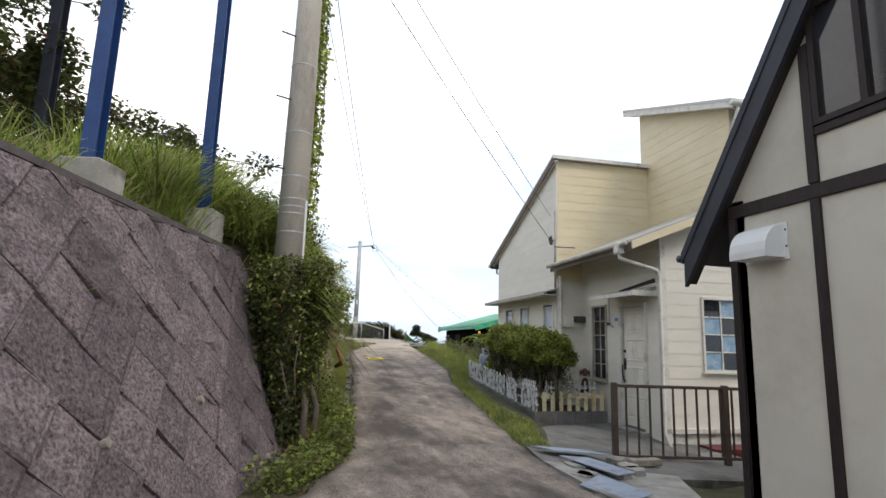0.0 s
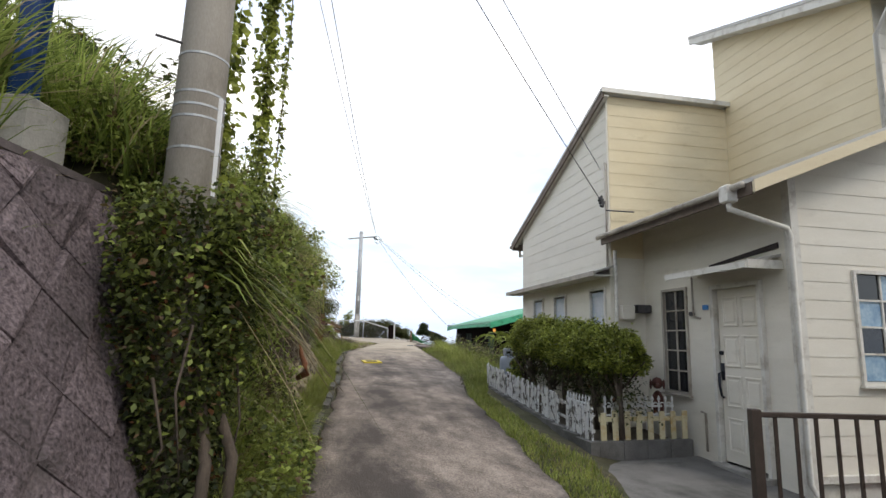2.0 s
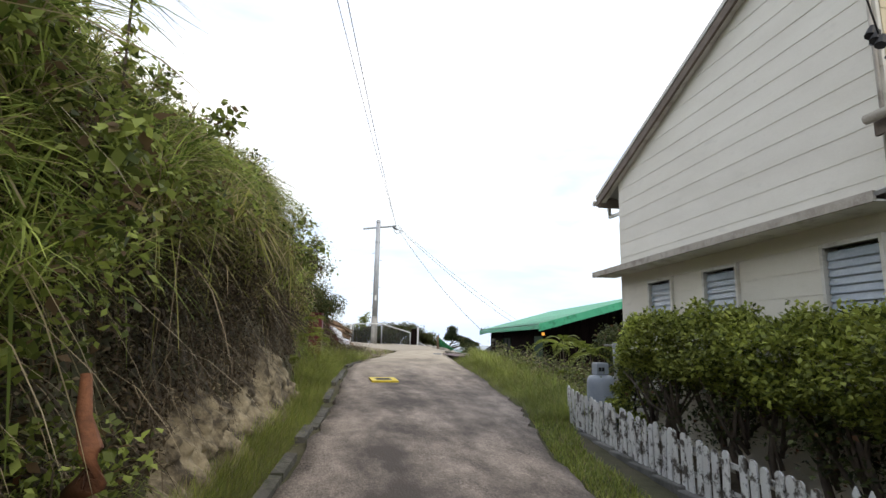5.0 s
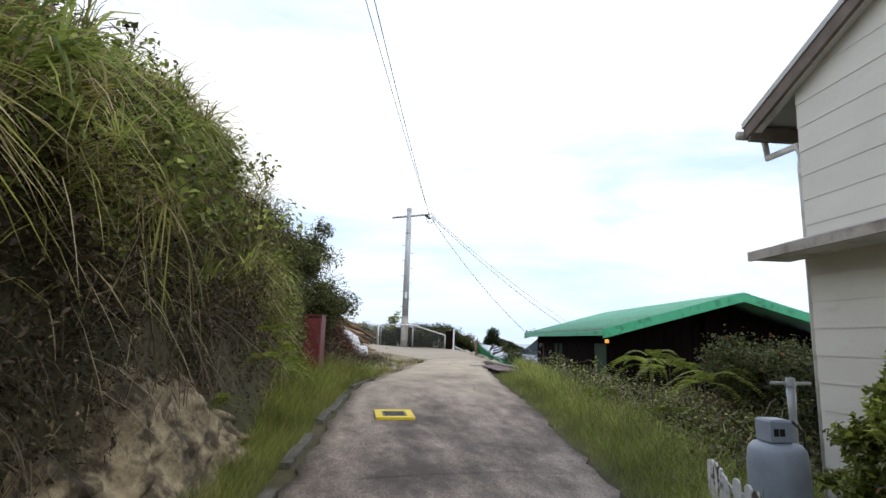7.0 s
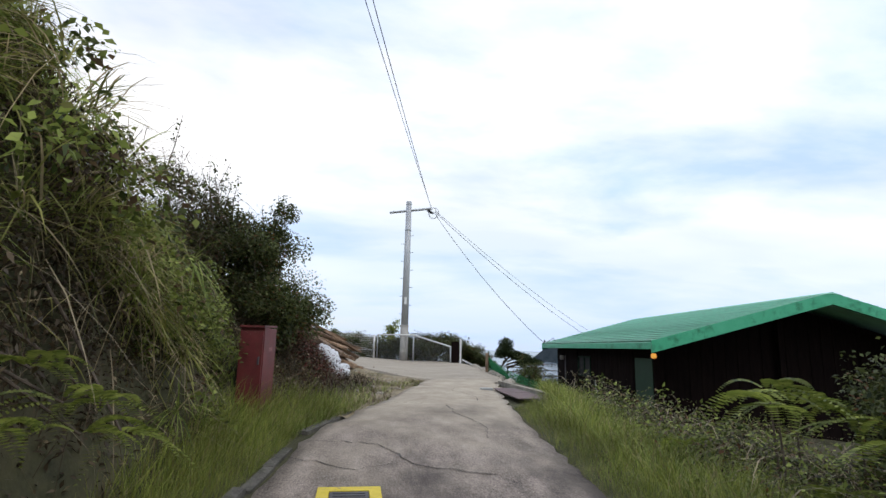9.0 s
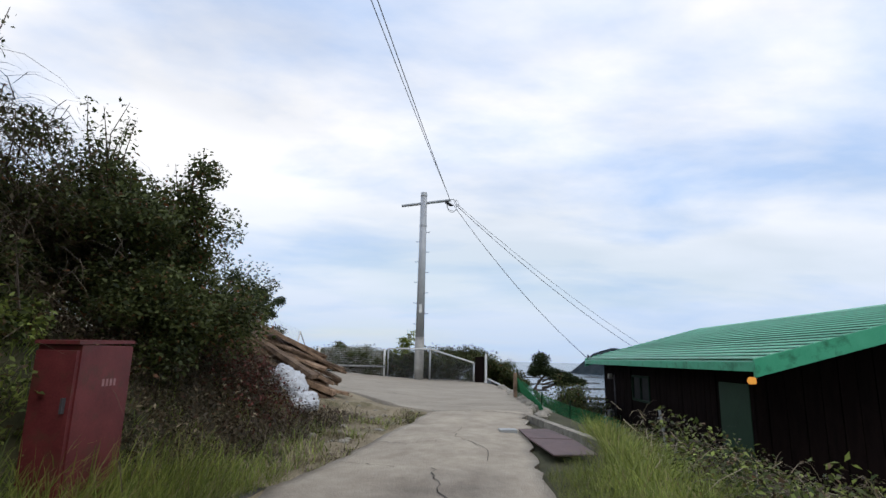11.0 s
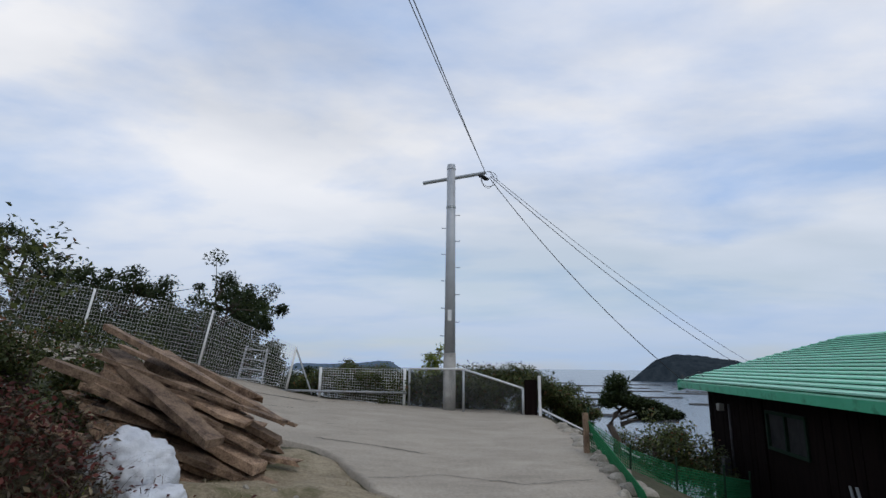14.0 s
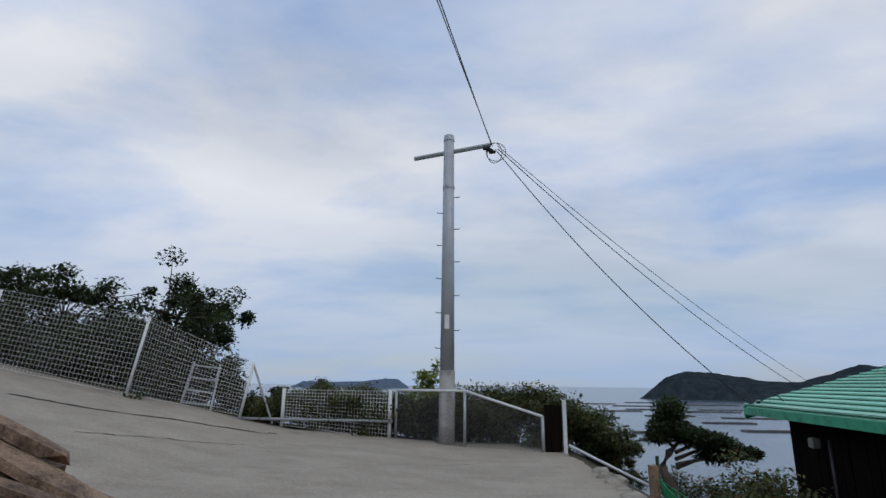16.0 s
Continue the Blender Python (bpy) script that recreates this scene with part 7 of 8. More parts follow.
# grass strip before the planter
n = 9000
y = RNG.uniform(5.6, 13.2, n)
x = along(ROAD_R, y) + 0.03 + RNG.uniform(0, 1, n) * np.interp(y, [5.6, 7.3, 8.3, 11.5, 13], [0.35, 0.7, 0.42, 0.36, 0.55])
p = np.stack([x, y, terrain(x, y)], 1)
stuff("verge_grass", blade_quads(p, leaning(RNG, n, (0, 0, 0), 1.0, 0.45), 0.10, 0.007, 0.3, RNG), L_GRASS, "short bright grass beside the lane", "grass")

# ---------- downhill weeds ----------
n = 26000
y = 12.8 + 9.9 * RNG.uniform(0, 1, n) ** 1.15
s = RNG.uniform(0, 1, n)
x = along(ROAD_R, y) + 0.04 + np.where(y > 20.4, 0.75, 0) + s ** 1.3 * np.interp(y, [12.8, 15, 18, 20, 25], [1.8, 1.7, 1.5, 1.2, 1.4])
p = np.stack([x, y, terrain(x, y)], 1)
hgt = np.clip(0.10 + 0.75 * (x - along(ROAD_R, y)), 0.10, 0.62)
v, q = blade_quads(p, leaning(RNG, n, (0, 0, 0), 1.0, 0.4), 1.0, 0.010, 0.45, RNG)
v = p.repeat(8, 0) + (v - p.repeat(8, 0)) * hgt.repeat(8)[:, None]
stuff("tall_weeds", (v, q), L_GRASS, "tall green grass and weeds on the downhill side", "grass")
# leafy and brown brambles in heaps
for n, size, lift, material, label in ((15000, 0.055, 0.62, L_VINE, "tangle of green brambles below the lane"), (15000, 0.05, 0.55, L_BRUSH, "tangle of brown dying weeds below the lane"), (9000, 0.06, 0.5, L_BUSH, "dark low scrub below the lane")):
    y = RNG.uniform(13.6, 22.3, n)
    x = along(ROAD_R, y) + np.where(y > 20.2, 1.3, 0.8) + RNG.uniform(0, 1, n) * 3.6
    ph = RNG.uniform(0, 6)
    lump = 0.5 + 0.5 * np.sin(2.6 * x + ph + 1.3 * np.sin(2.1 * y)) * np.sin(2.3 * y + x + ph)
    z = terrain(x, y) + RNG.uniform(0, 1, n) ** 0.8 * (0.2 + lift * lump) * smoothstep(0.5, 1.6, x - along(ROAD_R, y))
    stuff("brambles", leaf_quads(np.stack([x, y, z], 1), size, RNG, 0.3, 0.5), material, label, "brambles")
n = 900
y = RNG.uniform(13.4, 22.0, n)
x = along(ROAD_R, y) + 0.9 + RNG.uniform(0, 1, n) * 3.2
p = np.stack([x, y, terrain(x, y) + RNG.uniform(0.1, 0.6, n)], 1)
stuff("dry_stalks", blade_quads(p, leaning(RNG, n, (0, 0, 0), 0.45, 0.8), 0.6, 0.007, 0.6, RNG), L_DRY, "dry brown stalks among the weeds", "stalks")
# pale broad-bladed tufts
for x, y, seed in ((5.75, 14.3, 1), (6.15, 14.9, 2), (5.3, 14.9, 3), (6.5, 14.4, 4), (6.1, 15.9, 5)):
    r = np.random.default_rng(500 + seed)
    base = np.array([x, y, float(terrain(x, y))]) + r.normal(0, 0.05, (34, 3)) * [1, 1, 0]
    stuff("grass_tuft", blade_quads(base, leaning(r, 34, (0, 0, 0), 1.0, 0.4), 0.75, 0.014, 0.5, r), L_LONG, "tuft of pale arching grass among the weeds", "grass")
for x, y, h, w, seed in ((7.6, 16.0, 1.35, 0.75, 91), (8.3, 17.2, 1.5, 0.9, 92), (7.4, 14.9, 1.2, 0.7, 94), (8.4, 15.4, 1.5, 0.9, 95)):
    tree("bush", (x, y, float(terrain(x, y))), h, w, L_BUSH, "dark leafy shrub between the house and shed", seed, 9000, 0.06, 0.03, low=0.05, limbs=10, ball=0.4)
for x, y, z, s, k in ((6.25, 16.6, 1.35, 0.7, 1), (6.5, 17.0, 1.45, 0.7, 2), (6.9, 17.2, 1.3, 0.66, 4), (6.0, 17.6, 0.85, 0.5, 5), (6.4, 15.6, 1.2, 0.66, 6), (7.0, 16.2, 1.25, 0.65, 7), (6.1, 15.9, 0.8, 0.5, 8), (7.2, 16.8, 1.2, 0.65, 9), (5.9, 18.8, 0.75, 0.42, 10)):
    fern((x, y, z), s, 7, 70 + k, (-0.6, -0.8), "tall yellow-green fern among the weeds")


def build_tank():
    t = thing("gas_cylinder", pose(5.19, 12.98, 0.04, 0, 0, -4) @ Matrix.Diagonal((0.72, 0.72, 1.0, 1)), "pale grey gas cylinder beyond the picket fence", "gas cylinder")
    g = Geo()
    prof = [(0.0, 0.95), (0.1, 0.95), (0.215, 0.94), (0.255, 0.90), (0.27, 0.82), (0.27, 0.0)]
    sides = 24
    vs = [(r_ * math.cos(2 * math.pi * k / sides), r_ * math.sin(2 * math.pi * k / sides), z) for r_, z in prof[1:] for k in range(sides)]
    fs = [tuple(range(sides))]
    for i in range(len(prof) - 2):
        for k in range(sides):
            j = (k + 1) % sides
            fs.append((i * sides + k, i * sides + j, (i + 1) * sides + j, (i + 1) * sides + k))
    part("body", g.add(vs, fs), M_GASBLUE, t, "", True)
    part("collar", Geo().box(-0.14, -0.13, 0.95, 0.08, 0.10, 1.11, bevel=0.015), M_GASBLUE, t)
    for x in (-0.11, -0.05):
        part("slot", Geo().box(x, -0.134, 1.0, x + 0.05, -0.128, 1.05), M_BLACK, t)
    part("hose", Geo().tube([(0.12, 0, 1.05), (0.25, 0.1, 1.08), (0.4, 0.15, 1.0), (0.5, 0.2, 0.4)], 0.012, 6), M_CABLE, t, "", True)
    s = thing("standpipe", pose(5.54, 13.22, 0.03, 0, 0, -4), "grey standpipe with a crossbar handle", "standpipe")
    part("pipe", Geo().tube([(0, 0, -0.1), (0, 0, 1.1), (0, 0, 1.33)], [0.025, 0.028, 0.036], 10), M_GALV, s, "", True)
    part("handle", Geo().tube([(-0.16, 0, 1.35), (0.16, 0, 1.35)], 0.014, 6), M_GALV, s)
    part("cap", Geo().tube([(0, 0, 1.33), (0, 0, 1.39)], [0.045, 0.034], 10), M_GALV, s)


build_tank()



# ---------- lane fittings ----------
def build_manhole():
    z = float(along(ROAD_Z, 16.47)) + 0.02
    t = thing("manhole_cover", pose(2.69, 16.47, z, 2.7, 0, 2), "iron cover in a yellow-painted frame set in the lane", "manhole cover")
    for x0, y0, x1, y1 in ((-0.24, -0.27, 0.24, -0.17), (-0.24, 0.17, 0.24, 0.27), (-0.24, -0.17, -0.15, 0.17), (0.15, -0.17, 0.24, 0.17)):
        part("painted_edge", Geo().box(x0, y0, -0.02, x1, y1, 0.012), M_YELLOW, t, "yellow-painted frame")
    part("cover", Geo().box(-0.148, -0.168, -0.02, 0.148, 0.168, 0.008, bevel=0.004), M_IRON, t)
    for k in range(5):
        part("rib", Geo().box(-0.12, -0.13 + 0.06 * k, 0.008, 0.12, -0.11 + 0.06 * k, 0.013), M_IRON, t)


build_manhole()
k = 0
yy = 8.4
while yy < 19.6:
    L = 0.6
    a, b = float(along(ROAD_L, yy)), float(along(ROAD_L, yy + L))
    za, zb = float(along(ROAD_Z, yy)), float(along(ROAD_Z, yy + L))
    g = Geo().prism([(a - 0.17, yy, za - 0.15), (a - 0.05, yy, za - 0.15), (a - 0.055, yy, za + 0.018), (a - 0.15, yy, za + 0.026)], (b - a, L - 0.015, zb - za))
    if k % 7 not in (2, 5):
        solo("kerb_stone", g, M_KERB, "worn dark concrete kerb along the uphill edge", "kerb", group="kerb stones", m=pose(RNG.normal(0, 0.02), 0, -0.022 + RNG.normal(0, 0.012)))
    k += 1
    yy += L

for pts in ([(5.10, 22.50), (5.50, 22.55), (5.60, 21.75), (5.08, 21.80)], [(5.08, 21.77), (5.60, 21.72), (5.58, 20.85), (5.12, 20.80)]):
    z = 1.05
    solo("steel_plate", Geo().prism([(x, y, z - 0.02 * (22.5 - y)) for x, y in pts], (0, 0, -0.012)), M_RUSTPLATE, "rusty brown steel plate beside the lane", "steel plate", group="steel plates")
for k in range(4):
    a, b = 0.25 * k, 0.25 * (k + 1) - 0.008
    g = Geo()
    ends = [(5.44 + 0.44 * s, 23.6 - 2.4 * s, 1.08 - 0.08 * s) for s in (a, b)]
    for x, y, z in ends:
        g.v += [(x, y, z - 0.2), (x + 0.13, y + 0.02, z - 0.2), (x + 0.125, y + 0.02, z + 0.03), (x + 0.005, y, z + 0.035)]
    g.f += [(3, 2, 1, 0), (4, 5, 6, 7), (0, 1, 5, 4), (1, 2, 6, 5), (2, 3, 7, 6), (3, 0, 4, 7)]
    solo("kerb_stone", g, M_STONE, "pale concrete kerb beside the steel plates", "kerb", group="downhill kerb")
solo("drain_grate", Geo().box(4.84, 22.36, 0.96, 5.06, 22.52, 1.052), M_GALV, "small grey drain grating in the lane", "drain")


M_FADEDRED = mat("faded_red_paint", (0.24, 0.11, 0.11), (0.36, 0.2, 0.2), 20, 0.6, 0.0, 90)


def build_red_box():
    t = thing("hose_box", pose(1.39, 19.3, 0.83, 0, 0, -3) @ Matrix.Diagonal((0.72, 1.85, 0.97, 1)), "red-painted rusty steel cabinet at the verge", "cabinet")
    part("body", Geo().box(-0.2, -0.16, 0.05, 0.2, 0.16, 1.17, bevel=0.008), M_REDSTEEL, t)
    d = part("door", Geo().box(-0.185, -0.178, 0.12, 0.185, -0.162, 1.13, bevel=0.004), M_REDSTEEL, t)
    part("door_handle", Geo().box(0.13, -0.195, 0.72, 0.15, -0.178, 0.82), M_IRON, d)
    part("lid", Geo().prism([(-0.205, -0.182, 1.17), (0.205, -0.182, 1.17), (0.205, 0.165, 1.19), (-0.205, 0.165, 1.19)], (0, 0, 0.025)), M_REDSTEEL, t)
    for k in range(4):
        part("lettering", Geo().box(0.2005, -0.02 + 0.024 * k, 0.88, 0.203, -0.006 + 0.024 * k, 0.93), M_FADEDRED, t, "pale worn lettering")
    for x in (-0.16, 0.16):
        part("leg", Geo().box(x - 0.02, -0.1, -0.05, x + 0.02, 0.1, 0.05), M_IRON, t)


build_red_box()


# ---------- timber stack, bags ----------
def build_timber():
    r = np.random.default_rng(17)
    d = Vector((1.8, 0.05, -0.72)).normalized()
    side = Vector((-0.2, 1.0, 0)).normalized()
    k = 0
    for row in range(9):
        for j in range(9):
            L = r.uniform(0.9, 2.0)
            w, h = r.uniform(0.09, 0.24), r.uniform(0.035, 0.09)
            c = Vector((1.5, 24.85, 1.30)) + side * (0.165 * (j - 2.7) + r.normal(0, 0.05) + 0.02 * row) + Vector((0, 0, 0.105 * row + 0.02 * j)) + d * r.normal(0.0, 0.2)
            if c.z - 1.28 > 1.0 - 0.095 * abs(j - 3):
                continue
            a = math.degrees(math.atan2(d.y, d.x)) + r.normal(0, 9)
            pitch = 23 + r.normal(0, 4.5)
            n1 = 6
            g = Geo()
            prof = []
            for i in range(n1 + 1):
                x = L * (i / n1 - 0.5)
                jw, jh = r.normal(0, 0.017), r.normal(0, 0.013)
                prof.append([(x + r.normal(0, 0.02) * (i in (0, n1)) * 3, -w / 2 + jw, -h / 2), (x, w / 2 + jw, -h / 2 + jh), (x + r.normal(0, 0.03) * (i in (0, n1)), w / 2 + jw, h / 2 + jh), (x, -w / 2 + jw, h / 2)])
            vs = [p for ring in prof for p in ring]
            fs = [(3, 2, 1, 0), tuple(4 * n1 + q for q in range(4))]
            for i in range(n1):
                for q in range(4):
                    fs.append((4 * i + q, 4 * i + (q + 1) % 4, 4 * i + 4 + (q + 1) % 4, 4 * i + 4 + q))
            solo("timber_plank", g.add(vs, fs), M_PLANK, "weathered brown plank in a rough stack", "plank", group="stacked planks", m=pose(*c, r.normal(0, 7), pitch, a))
            k += 1


build_timber()


def bag(x, y, z, sx, sy, sz, seed):
    bm = bmesh.new()
    bmesh.ops.create_icosphere(bm, subdivisions=5, radius=1)
    for v in bm.verts:
        c = v.co.copy()
        k = 1 + 0.22 * noise.noise(c * 1.6 + Vector((seed, 0, 0))) + 0.15 * abs(noise.noise(c * 3.2 + Vector((0, seed, 0)))) + 0.045 * noise.noise(c * 8) - 0.06 * abs(noise.noise(Vector((c.x * 3, c.y * 3, c.z * 9)) + Vector((seed, 2, 0)))) + 0.010 * noise.noise(c * 17)
        v.co = Vector((c.x * sx * k, c.y * sy * k, max(c.z * sz * k, -0.6 * sz)))
    me = bpy.data.meshes.new("sack")
    bm.to_mesh(me)
    bm.free()
    me.polygons.foreach_set("use_smooth", [True] * len(me.polygons))
    me.materials.append(M_BAG)
    ob = tagged(new("sack", me), "crumpled white plastic sack beside the timber", "sack", group="white sacks")
    ob.matrix_world = pose(x, y, z, 0, 0, seed * 40)


bag(1.82, 23.5, 1.47, 0.33, 0.29, 0.28, 1)
bag(2.14, 23.28, 1.25, 0.28, 0.24, 0.19, 2)


# ---------- fences at the head of the lane ----------
def mesh_panel(parent, a_bot, b_bot, a_top, b_top, nx, nz, r, material, name="mesh"):
    a0, b0, a1, b1 = (Vector(p) for p in (a_bot, b_bot, a_top, b_top))
    g = Geo()
    for i in range(nx + 1):
        s = i / nx
        g.tube([a0.lerp(b0, s), a1.lerp(b1, s)], r, 4, cap=False)
    for k in range(nz + 1):
        s = k / nz
        g.tube([a0.lerp(a1, s), b0.lerp(b1, s)], r * 1.1, 4, cap=False)
    return part(name, g, material, parent)


def chain_link(parent, a_bot, b_bot, a_top, b_top, step, r, material):
    a0, b0, a1, b1 = (Vector(p) for p in (a_bot, b_bot, a_top, b_top))
    W, H = (b0 - a0).length, max((a1 - a0).length, (b1 - b0).length)
    g = Geo()

    def at(u, v):
        return a0.lerp(b0, u / W).lerp(a1.lerp(b1, u / W), v / H)
    k = -int(H / step) - 1
    while k * step < W:
        for sg in (1, -1):
            u0, v0 = k * step, (0 if sg > 0 else H)
            pts = []
            for s in np.linspace(0, 1, 2):
                pts.append((u0 + s * H, v0 + sg * s * H))
            (ua, va), (ub, vb) = pts
            if ua < 0:
                va, ua = va + sg * (0 - ua), 0
            if ub > W:
                vb, ub = vb - sg * (ub - W), W
            if ub > ua:
                g.tube([at(ua, va), at(ub, vb)], r, 4, cap=False)
        k += 1
    return part("mesh", g, material, parent)


def build_far_fences():
    t = thing("mesh_fence", pose(0, 0, 0), "leaning white welded-mesh fence above the slab", "fence")
    posts = [((-7.5, 31.2, 2.95), (-7.25, 31.2, 4.35)), ((-4.72, 31.7, 2.55), (-4.5, 31.7, 3.95)), ((-2.03, 32.1, 2.02), (-1.77, 32.1, 3.50)), ((0.02, 32.45, 1.66), (0.20, 32.45, 2.66))]
    for a, b in posts:
        part("post", Geo().tube([a, b], 0.028, 8), M_WHITEMETAL, t, "", True)
    for (a, b), (c, d) in zip(posts, posts[1:]):
        a, b, c, d = (Vector(p) for p in (a, b, c, d))
        mesh_panel(t, a + Vector((0, 0, 0.04)), c + Vector((0, 0, 0.04)), b, d, 38, 16, 0.0024, M_WHITEMETAL)
    part("brace", Geo().tube([(0.20, 32.45, 2.62), (0.62, 32.55, 1.55)], 0.02, 6), M_GALV, t)
    t = thing("mesh_fence", pose(0, 0, 0), "low white welded-mesh fence at the slab's edge", "fence")
    for x, z0, z1 in ((0.80, 1.50, 2.19), (2.84, 1.25, 2.18)):
        part("post", Geo().tube([(x, 32.55, z0), (x, 32.55, z1)], 0.035, 8), M_WHITEMETAL, t, "", True)
    mesh_panel(t, (0.82, 32.55, 1.52), (2.82, 32.55, 1.32), (0.82, 32.55, 2.17), (2.82, 32.55, 2.16), 34, 12, 0.0034, M_WHITEMETAL)
    part("rail", Geo().tube([(-0.4, 32.5, 1.64), (2.9, 32.5, 1.62)], 0.028, 8), M_GALV, t, "", True)
    t = thing("chain_link_fence", pose(0, 0, 0), "galvanised chain-link fence with sloping top rail", "fence")
    P = [((2.95, 32.6, 1.3), (2.95, 32.6, 2.18)), ((4.25, 32.0, 1.2), (4.25, 32.0, 2.19)), ((5.54, 31.5, 1.12), (5.54, 31.5, 1.80))]
    for a, b in P:
        part("post", Geo().tube([a, b], 0.028, 8), M_GALV, t, "", True)
    for (a, b), (c, d) in zip(P, P[1:]):
        part("rail", Geo().tube([b, d], 0.022, 8), M_WHITEMETAL, t, "", True)
        chain_link(t, a, c, b, d, 0.075, 0.0022, M_THINCABLE)
    chain_link(t, (6.0, 31.5, 0.7), (8.2, 31.0, -0.4), (6.0, 31.5, 1.35), (8.2, 31.0, 0.3), 0.08, 0.0022, M_THINCABLE)
    part("rail", Geo().tube([(5.95, 31.5, 1.36), (8.2, 31.0, 0.3)], 0.022, 8), M_WHITEMETAL, t, "", True)
    t = thing("gate_post", pose(5.9, 31.5, 0), "white steel gate post at the slab's end", "post")
    part("shaft", Geo().box(-0.03, -0.03, 0.9, 0.03, 0.03, 2.07, bevel=0.006), M_WHITEMETAL, t)
    t = thing("board", pose(5.72, 31.55, 0), "dark rusty board between the fence posts", "board")
    part("panel", Geo().box(-0.14, 0.0, 1.1, 0.13, 0.03, 1.98, bevel=0.004), M_SHEDWOOD, t)


build_far_fences()


def build_net():
    t = thing("net_fence", pose(0, 0, 0), "green plastic netting on thin posts down the slope", "fence")
    r = np.random.default_rng(9)
    P = [(5.98, 27.2, 1.55), (6.5, 27.1, 1.2), (7.2, 27.4, 0.95), (8.1, 28.0, 0.72), (8.9, 28.9, 0.5)]
    for x, y, z in P:
        part("post", Geo().tube([(x, y, float(terrain(x, y)) - 0.1), (x + 0.02, y, z + r.uniform(0, 0.2))], 0.015, 6), M_DARKGREEN, t)
    for (xa, ya, za), (xb, yb, zb) in zip(P, P[1:]):
        a, b = Vector((xa, ya, za)), Vector((xb, yb, zb))
        a0, b0 = Vector((xa + 0.05, ya, za - 0.75)), Vector((xb, yb, zb - 0.7))
        n = max(12, int((b - a).length / 0.035))
        mesh_panel(t, a0, b0, a, b, n, 20, 0.0046, M_NET, "netting")
    Q = [(5.98, 27.2, 1.55), (5.95, 25.8, 1.35), (5.9, 24.6, 1.2)]
    for (xa, ya, za), (xb, yb, zb) in zip(Q, Q[1:]):
        mesh_panel(t, (xa + 0.25, ya, za - 0.7), (xb + 0.25, yb, zb - 0.6), (xa, ya, za), (xb, yb, zb), 36, 18, 0.0046, M_NET, "netting")
    part("stake", Geo().box(5.92, 27.15, 0.8, 5.99, 27.22, 1.65), M_PLANK, t)


build_net()
r = np.random.default_rng(33)
for k in range(34):
    s = k / 33
    y = 24.2 + 5.8 * s
    x = 5.78 + 0.32 * math.sin(2.2 * s) + r.normal(0, 0.05) + (0.12 if k % 2 else 0)
    bm = bmesh.new()
    bmesh.ops.create_icosphere(bm, subdivisions=2, radius=1)
    a, b, c = r.uniform(0.07, 0.16), r.uniform(0.09, 0.18), r.uniform(0.06, 0.11)
    for v in bm.verts:
        q = v.co * (1 + 0.25 * noise.noise(v.co * 1.7 + Vector((k, 0, 0))))
        v.co = (q.x * a, q.y * b, q.z * c)
    me = bpy.data.meshes.new("stone")
    bm.to_mesh(me)
    bm.free()
    me.materials.append(M_STONE)
    ob = tagged(new("stone", me), "rough pale stone edging the slab", "stone", group="edging stones")
    ob.matrix_world = pose(x, y, float(slab_z(x, y)) - 0.03 - 0.1 * (k % 2), 0, 0, 40 * k)

# trees and shrubs past the fences
tree("tree", (-2.7, 34.2, 0.2), 4.3, 1.75, L_PINE, "dark spreading tree behind the mesh fence", 101, 26000, 0.10, 0.10, low=0.10, limbs=20, ball=0.19, clumps=9)
tree("tree", (-5.4, 34.6, 0.8), 3.6, 1.8, L_PINE, "dark spreading tree behind the mesh fence", 102, 26000, 0.10, 0.10, low=0.10, limbs=20, ball=0.19, clumps=9)
tree("tree", (-8.6, 34.2, 1.0), 4.6, 1.9, L_PINE, "dark spreading tree behind the mesh fence", 103, 24000, 0.10, 0.10, low=0.10, limbs=20, ball=0.19, clumps=9)
for x, y, h, w, seed in ((-1.3, 33.5, 2.75, 0.8, 141), (-2.6, 33.6, 3.0, 0.9, 142), (-4.0, 33.7, 3.3, 1.0, 143), (-5.6, 33.8, 3.6, 1.0, 144), (-7.2, 33.9, 3.9, 1.0, 145)):
    z = float(terrain(x, y))
    tree("bush", (x, y, z), max(0.7, (h - z) / 1.05), w, L_PINE, "dark shrub behind the leaning fence", seed, 8000, 0.085, 0.04, low=0.05, limbs=14, ball=0.3, clumps=6)
tree("tree", (-0.4, 34.6, -0.4), 2.6, 0.9, L_PINE, "dark small tree behind the mesh fence", 104, 10000, 0.08, 0.06, low=0.2, limbs=10)
for x, y, h, w, seed in ((3.1, 33.35, 2.0, 0.6, 119), (3.95, 33.3, 2.05, 0.6, 120), (0.9, 33.3, 2.15, 0.7, 110), (1.6, 33.3, 2.2, 0.75, 111), (2.5, 33.3, 2.1, 0.75, 112), (4.5, 33.1, 2.2, 0.75, 114), (5.2, 32.9, 2.25, 0.75, 115), (5.9, 32.9, 2.1, 0.7, 118), (6.5, 32.9, 1.85, 0.6, 116), (6.95, 32.8, 1.4, 0.45, 117)):
    z = float(terrain(x, y))
    tree("bush", (x, y, z), max(0.6, (h - z) / 1.12), w, L_BUSH, "leafy shrub behind the chain-link fence", seed, 15000, 0.06, 0.04, low=0.05, limbs=14, ball=0.40)
tree("bush", (3.5, 33.5, float(terrain(3.5, 33.5))), 1.35, 0.42, L_FERN, "bright young shrub behind the pole", 113, 900, 0.10, 0.03, low=0.3, limbs=10, ball=0.4)
bent_pine(7.35, 31.0)
